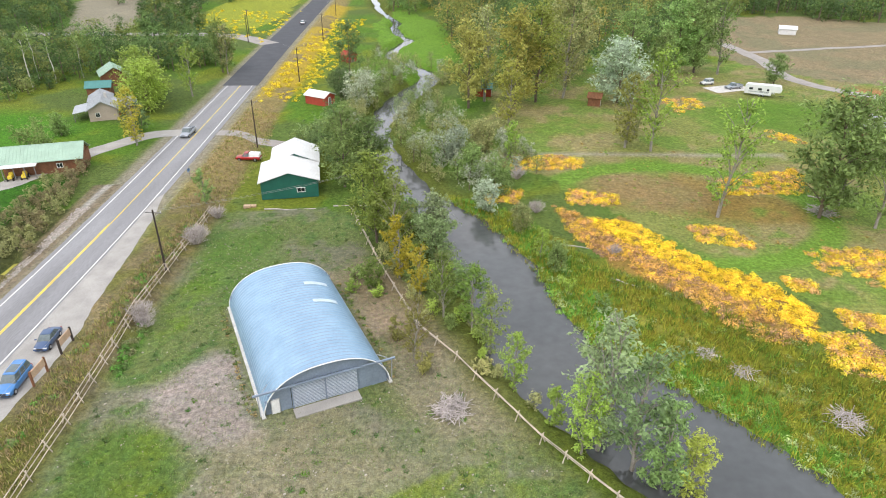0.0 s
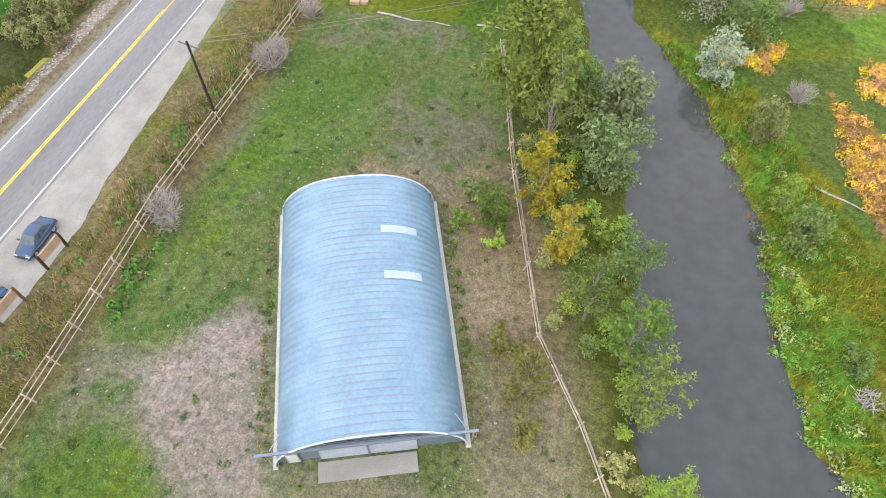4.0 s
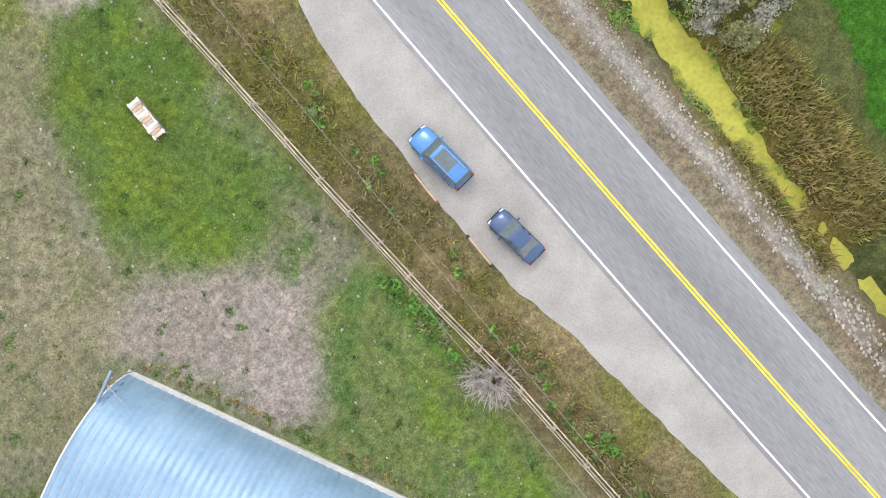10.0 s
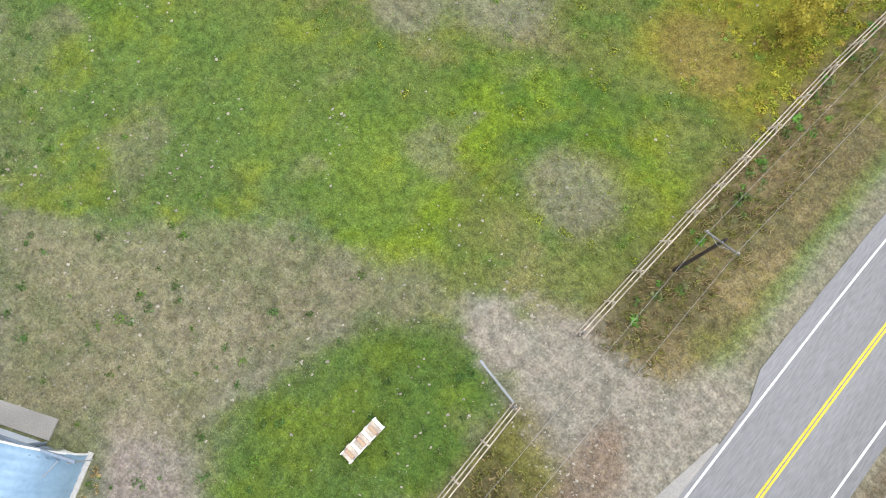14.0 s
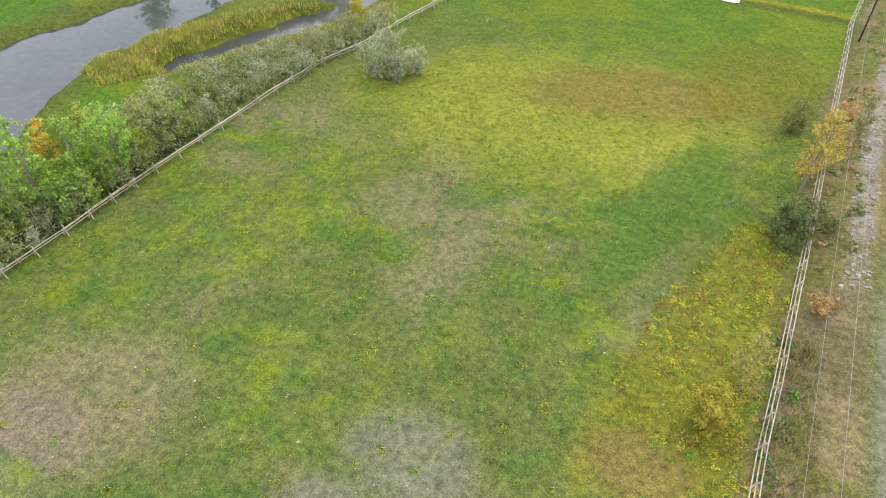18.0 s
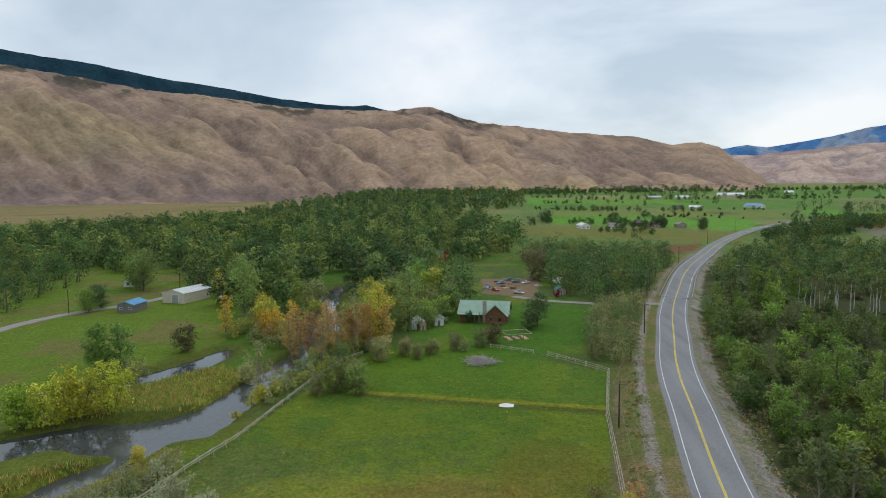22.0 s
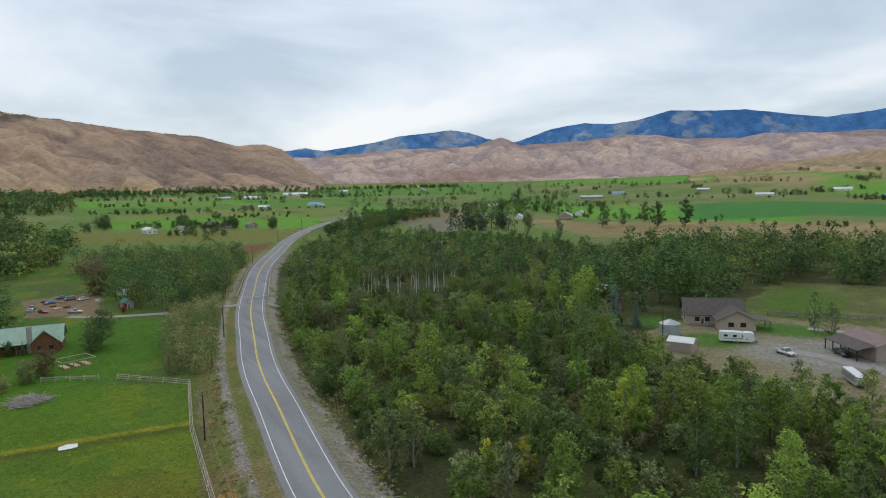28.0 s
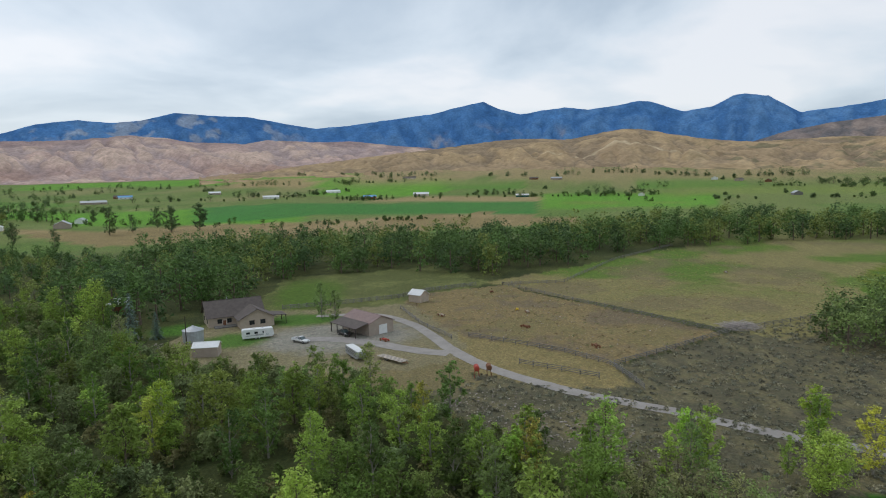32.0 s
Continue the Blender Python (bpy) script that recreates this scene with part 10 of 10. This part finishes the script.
mounds("verge_weeds", weeds, np.random.default_rng(6).uniform(0.25, 0.6, len(weeds)), [(0.19, 0.29, 0.09), (0.29, 0.30, 0.14), (0.16, 0.35, 0.07)], 30, 0.42, "leafy weeds along the rail fence", 6)
field_poly = [(-37, 28), (14, 32), (14, 40), (-2, 64), (-14, 98), (-37, 100)]
def clear_of_barn(x, y, r):
    u, v = (x + 16.45) * 0.908 + (y - 64.3) * 0.419, -(x + 16.45) * 0.419 + (y - 64.3) * 0.908
    return (np.abs(u) > 7.5) | (np.abs(v) > 12.4)
tufts("field_grass", spots(field_poly, 9000, 22, lambda x, y, r: clear_of_barn(x, y, r) & patchy(4, .25, .7, 24)(x, y, r)), 0.16, 0.5, 5, [(0.22, 0.30, 0.10), (0.32, 0.32, 0.16), (0.17, 0.29, 0.07), (0.46, 0.41, 0.26)], "short uneven grass in the barn field", 22, 0.03)
clumps = spots(field_poly, 240, 23, lambda x, y, r: clear_of_barn(x, y, r))
mounds("field_clumps", clumps, np.random.default_rng(7).uniform(0.15, 0.55, len(clumps)), [(0.10, 0.20, 0.055), (0.15, 0.28, 0.05), (0.11, 0.19, 0.06)], 30, 0.30, "darker green clumps in the barn field", 7, 0.35)
foot = np.random.default_rng(41)
along, side_ = foot.uniform(-12, 12.3, 150), np.where(foot.random(150) < 0.5, -1, 1) * foot.uniform(7.75, 8.5, 150)
barn_weeds = np.column_stack([-16.45 + side_ * 0.908 - along * 0.419, 64.3 + side_ * 0.419 + along * 0.908])
mounds("barn_weeds", barn_weeds, foot.uniform(0.12, 0.45, 150), [(0.16, 0.26, 0.06), (0.24, 0.28, 0.09), (0.36, 0.27, 0.12)], 24, 0.36, "ragged weeds along the foot of the barn", 41, 0.6)
meadow_poly = [(-38, 18), (30, 18), (29, -50), (21, -84), (16, -120), (-18, -128), (-44, -100), (-41, -30)]
tufts("meadow_grass", spots(meadow_poly, 12000, 25, patchy(9, .25, .7, 26)), 0.2, 0.7, 5, [(0.32, 0.36, 0.07), (0.23, 0.32, 0.07), (0.41, 0.41, 0.09), (0.20, 0.32, 0.09)], "uneven meadow grass", 25, 0.045)
mc = spots(meadow_poly, 900, 27, patchy(7, .3, .65, 28))
mounds("meadow_clumps", mc, np.random.default_rng(8).uniform(0.2, 0.75, len(mc)), [(0.35, 0.42, 0.05), (0.22, 0.36, 0.07), (0.40, 0.42, 0.07)], 40, 0.2, "yellow-green clumps in the meadow", 8, 0.3)
och = spots([(-39, 2), (-33, -2), (-27, -8), (-29, -20), (-35, -36), (-42, -36), (-40, -14)], 700, 29, patchy(4, .2, .6, 30))
mounds("ochre_weeds", och, np.random.default_rng(9).uniform(0.25, 0.6, len(och)), [(0.46, 0.43, 0.06), (0.36, 0.38, 0.06), (0.40, 0.30, 0.08), (0.32, 0.38, 0.06)], 36, 0.28, "ochre and yellow-green autumn weeds by the fence", 9, 0.4)
sage = spots(SAGE_SLOPE, 3400, 31, patchy(9, .1, .5, 39))
mounds("sagebrush", sage, np.random.default_rng(10).uniform(0.35, 0.85, len(sage)), [(0.25, 0.25, 0.18), (0.18, 0.175, 0.13), (0.31, 0.285, 0.19)], 26, 0.40, "grey sagebrush on a stony slope", 10)
corral_weeds = spots([(-299, -40), (-268, -4), (-221, 53), (-214, 62), (-250, 88), (-330, 104), (-440, 40), (-357, -6)], 500, 32, patchy(16, .3, .65, 33))
tufts("pasture_grass", corral_weeds, 0.35, 1.2, 7, [(0.52, 0.41, 0.22), (0.35, 0.35, 0.12)], "dry pasture grass", 32, 0.09)
corral_mounds = np.concatenate([spots(CORRAL, 700, 52, patchy(14, .25, .6, 53)), spots([(-299, -40), (-268, -4), (-221, 53), (-214, 62), (-250, 88), (-330, 104), (-440, 40), (-357, -6)], 500, 54, patchy(18, .35, .65, 55))])
mounds("corral_scrub", corral_mounds, np.random.default_rng(14).uniform(0.25, 0.75, len(corral_mounds)), [(0.44, 0.38, 0.20), (0.30, 0.30, 0.15), (0.36, 0.28, 0.17)], 26, 0.3, "low dry weeds in the corral and pasture", 14, 0.45)
def beside_road(y0, y1, d0, d1, n, seed):
    r = np.random.default_rng(seed)
    y = r.uniform(y0, y1, n)
    order = ROAD[::-1]
    return np.column_stack([np.interp(y, order[:, 1], order[:, 0]) + r.uniform(d0, d1, n) * np.sqrt(1 + np.interp(y, order[:, 1], np.gradient(order[:, 0], order[:, 1])) ** 2), y])


slough_reeds = np.concatenate([spots([(-72, 33), (-80, 33), (-79, 48), (-74, 52), (-72, 45)], 900, 56), spots([(-66, 57), (-69.4, 63.6), (-69, 69), (-68, 78), (-61, 78), (-62, 64)], 1200, 66, None, wet), spots([(-66.5, 10), (-80, 10), (-80, 33), (-66.5, 31)], 1300, 57, None, wet)])
tufts("slough_reeds", slough_reeds, 0.7, 0.9, 6, [(0.40, 0.34, 0.14), (0.34, 0.33, 0.10), (0.46, 0.38, 0.20)], "olive and brown reeds behind the slough", 56, 0.06)
slough_edge = np.concatenate([spots([(-61.6, 45), (-62.4, 45), (-62.4, 56), (-61.4, 56)], 40, 58), spots([(-62, 20), (-62.9, 20), (-62.6, 34), (-61.6, 34)], 26, 59), spots([(-62.2, 36.6), (-65.6, 36.8), (-65.6, 38.2), (-62.2, 38.4)], 26, 60), spots([(-64, 44), (-66, 43.6), (-66, 46.4), (-64, 46)], 20, 61), spots([(-61.6, 4), (-68, 4), (-68, 74), (-61.6, 74)], 210, 62, lambda x, y, r: np.abs(water_gap(ALGAE[0], x, y) - 0.1) < 0.5)])
mounds("slough_growth", slough_edge, np.random.default_rng(15).uniform(0.3, 0.7, len(slough_edge)), [(0.22, 0.40, 0.08), (0.30, 0.38, 0.12), (0.36, 0.34, 0.16)], 44, 0.24, "green growth at the slough's edge", 15, low=-2.05)
roadside = np.concatenate([beside_road(-230, -30, -13.5, -8.2, 420, 34), beside_road(-165, -30, 9.5, 13, 200, 35)])
mounds("roadside_weeds", roadside, np.random.default_rng(11).uniform(0.25, 0.8, len(roadside)), [(0.28, 0.28, 0.12), (0.22, 0.28, 0.09), (0.41, 0.29, 0.13)], 30, 0.42, "scrubby weeds along the rocky verge", 11)

peb = spots([(-37, 20), (14, 22), (15, 40), (-2, 64), (-12, 84), (-37, 92)], 1700, 36, lambda x, y, r: clear_of_barn(x, y, r) & patchy(8, .35, .7, 37)(x, y, r))
rocks("field_stones", peb, 0.02, 0.14, M_PEBBLE, "small pale stones scattered over the barn field", 36)
rocks("meadow_stones", spots([(-38, 20), (30, 18), (28, -40), (-38, -40)], 900, 38), 0.02, 0.12, M_PEBBLE, "small pale stones in the meadow grass", 38)


rocks("verge_rocks", np.concatenate([beside_road(-230, -30, -10.5, -6.5, 2600, 40), beside_road(-150, -28, 7.9, 10.4, 1500, 41)]), 0.05, 0.28, M_STONE, "broken pale rock along the road embankment", 40)
rocks("slough_rocks", beside_road(-30, 100, -8.4, -6.0, 4200, 42), 0.04, 0.15, M_STONE, "small broken pale stones beside the slough", 42)
rocks("slope_rocks", np.concatenate([spots([(-122, 30), (-134, 0), (-150, -16), (-160, -6), (-140, 30)], 900, 43), spots([(-178, -108), (-172, -100), (-160, -108), (-168, -122)], 200, 44)]), 0.06, 0.32, M_STONE, "loose pale rocks on the slope", 43)
rocks("corral_stones", spots(CORRAL, 500, 45), 0.06, 0.3, M_STONE, "loose pale stones in the corral", 45)
rocks("gate_gravel", spots([(-45, 20), (-33, 22), (-33, 29), (-45, 33)], 500, 46), 0.03, 0.12, M_PEBBLE, "coarse gravel at the field gate", 46)
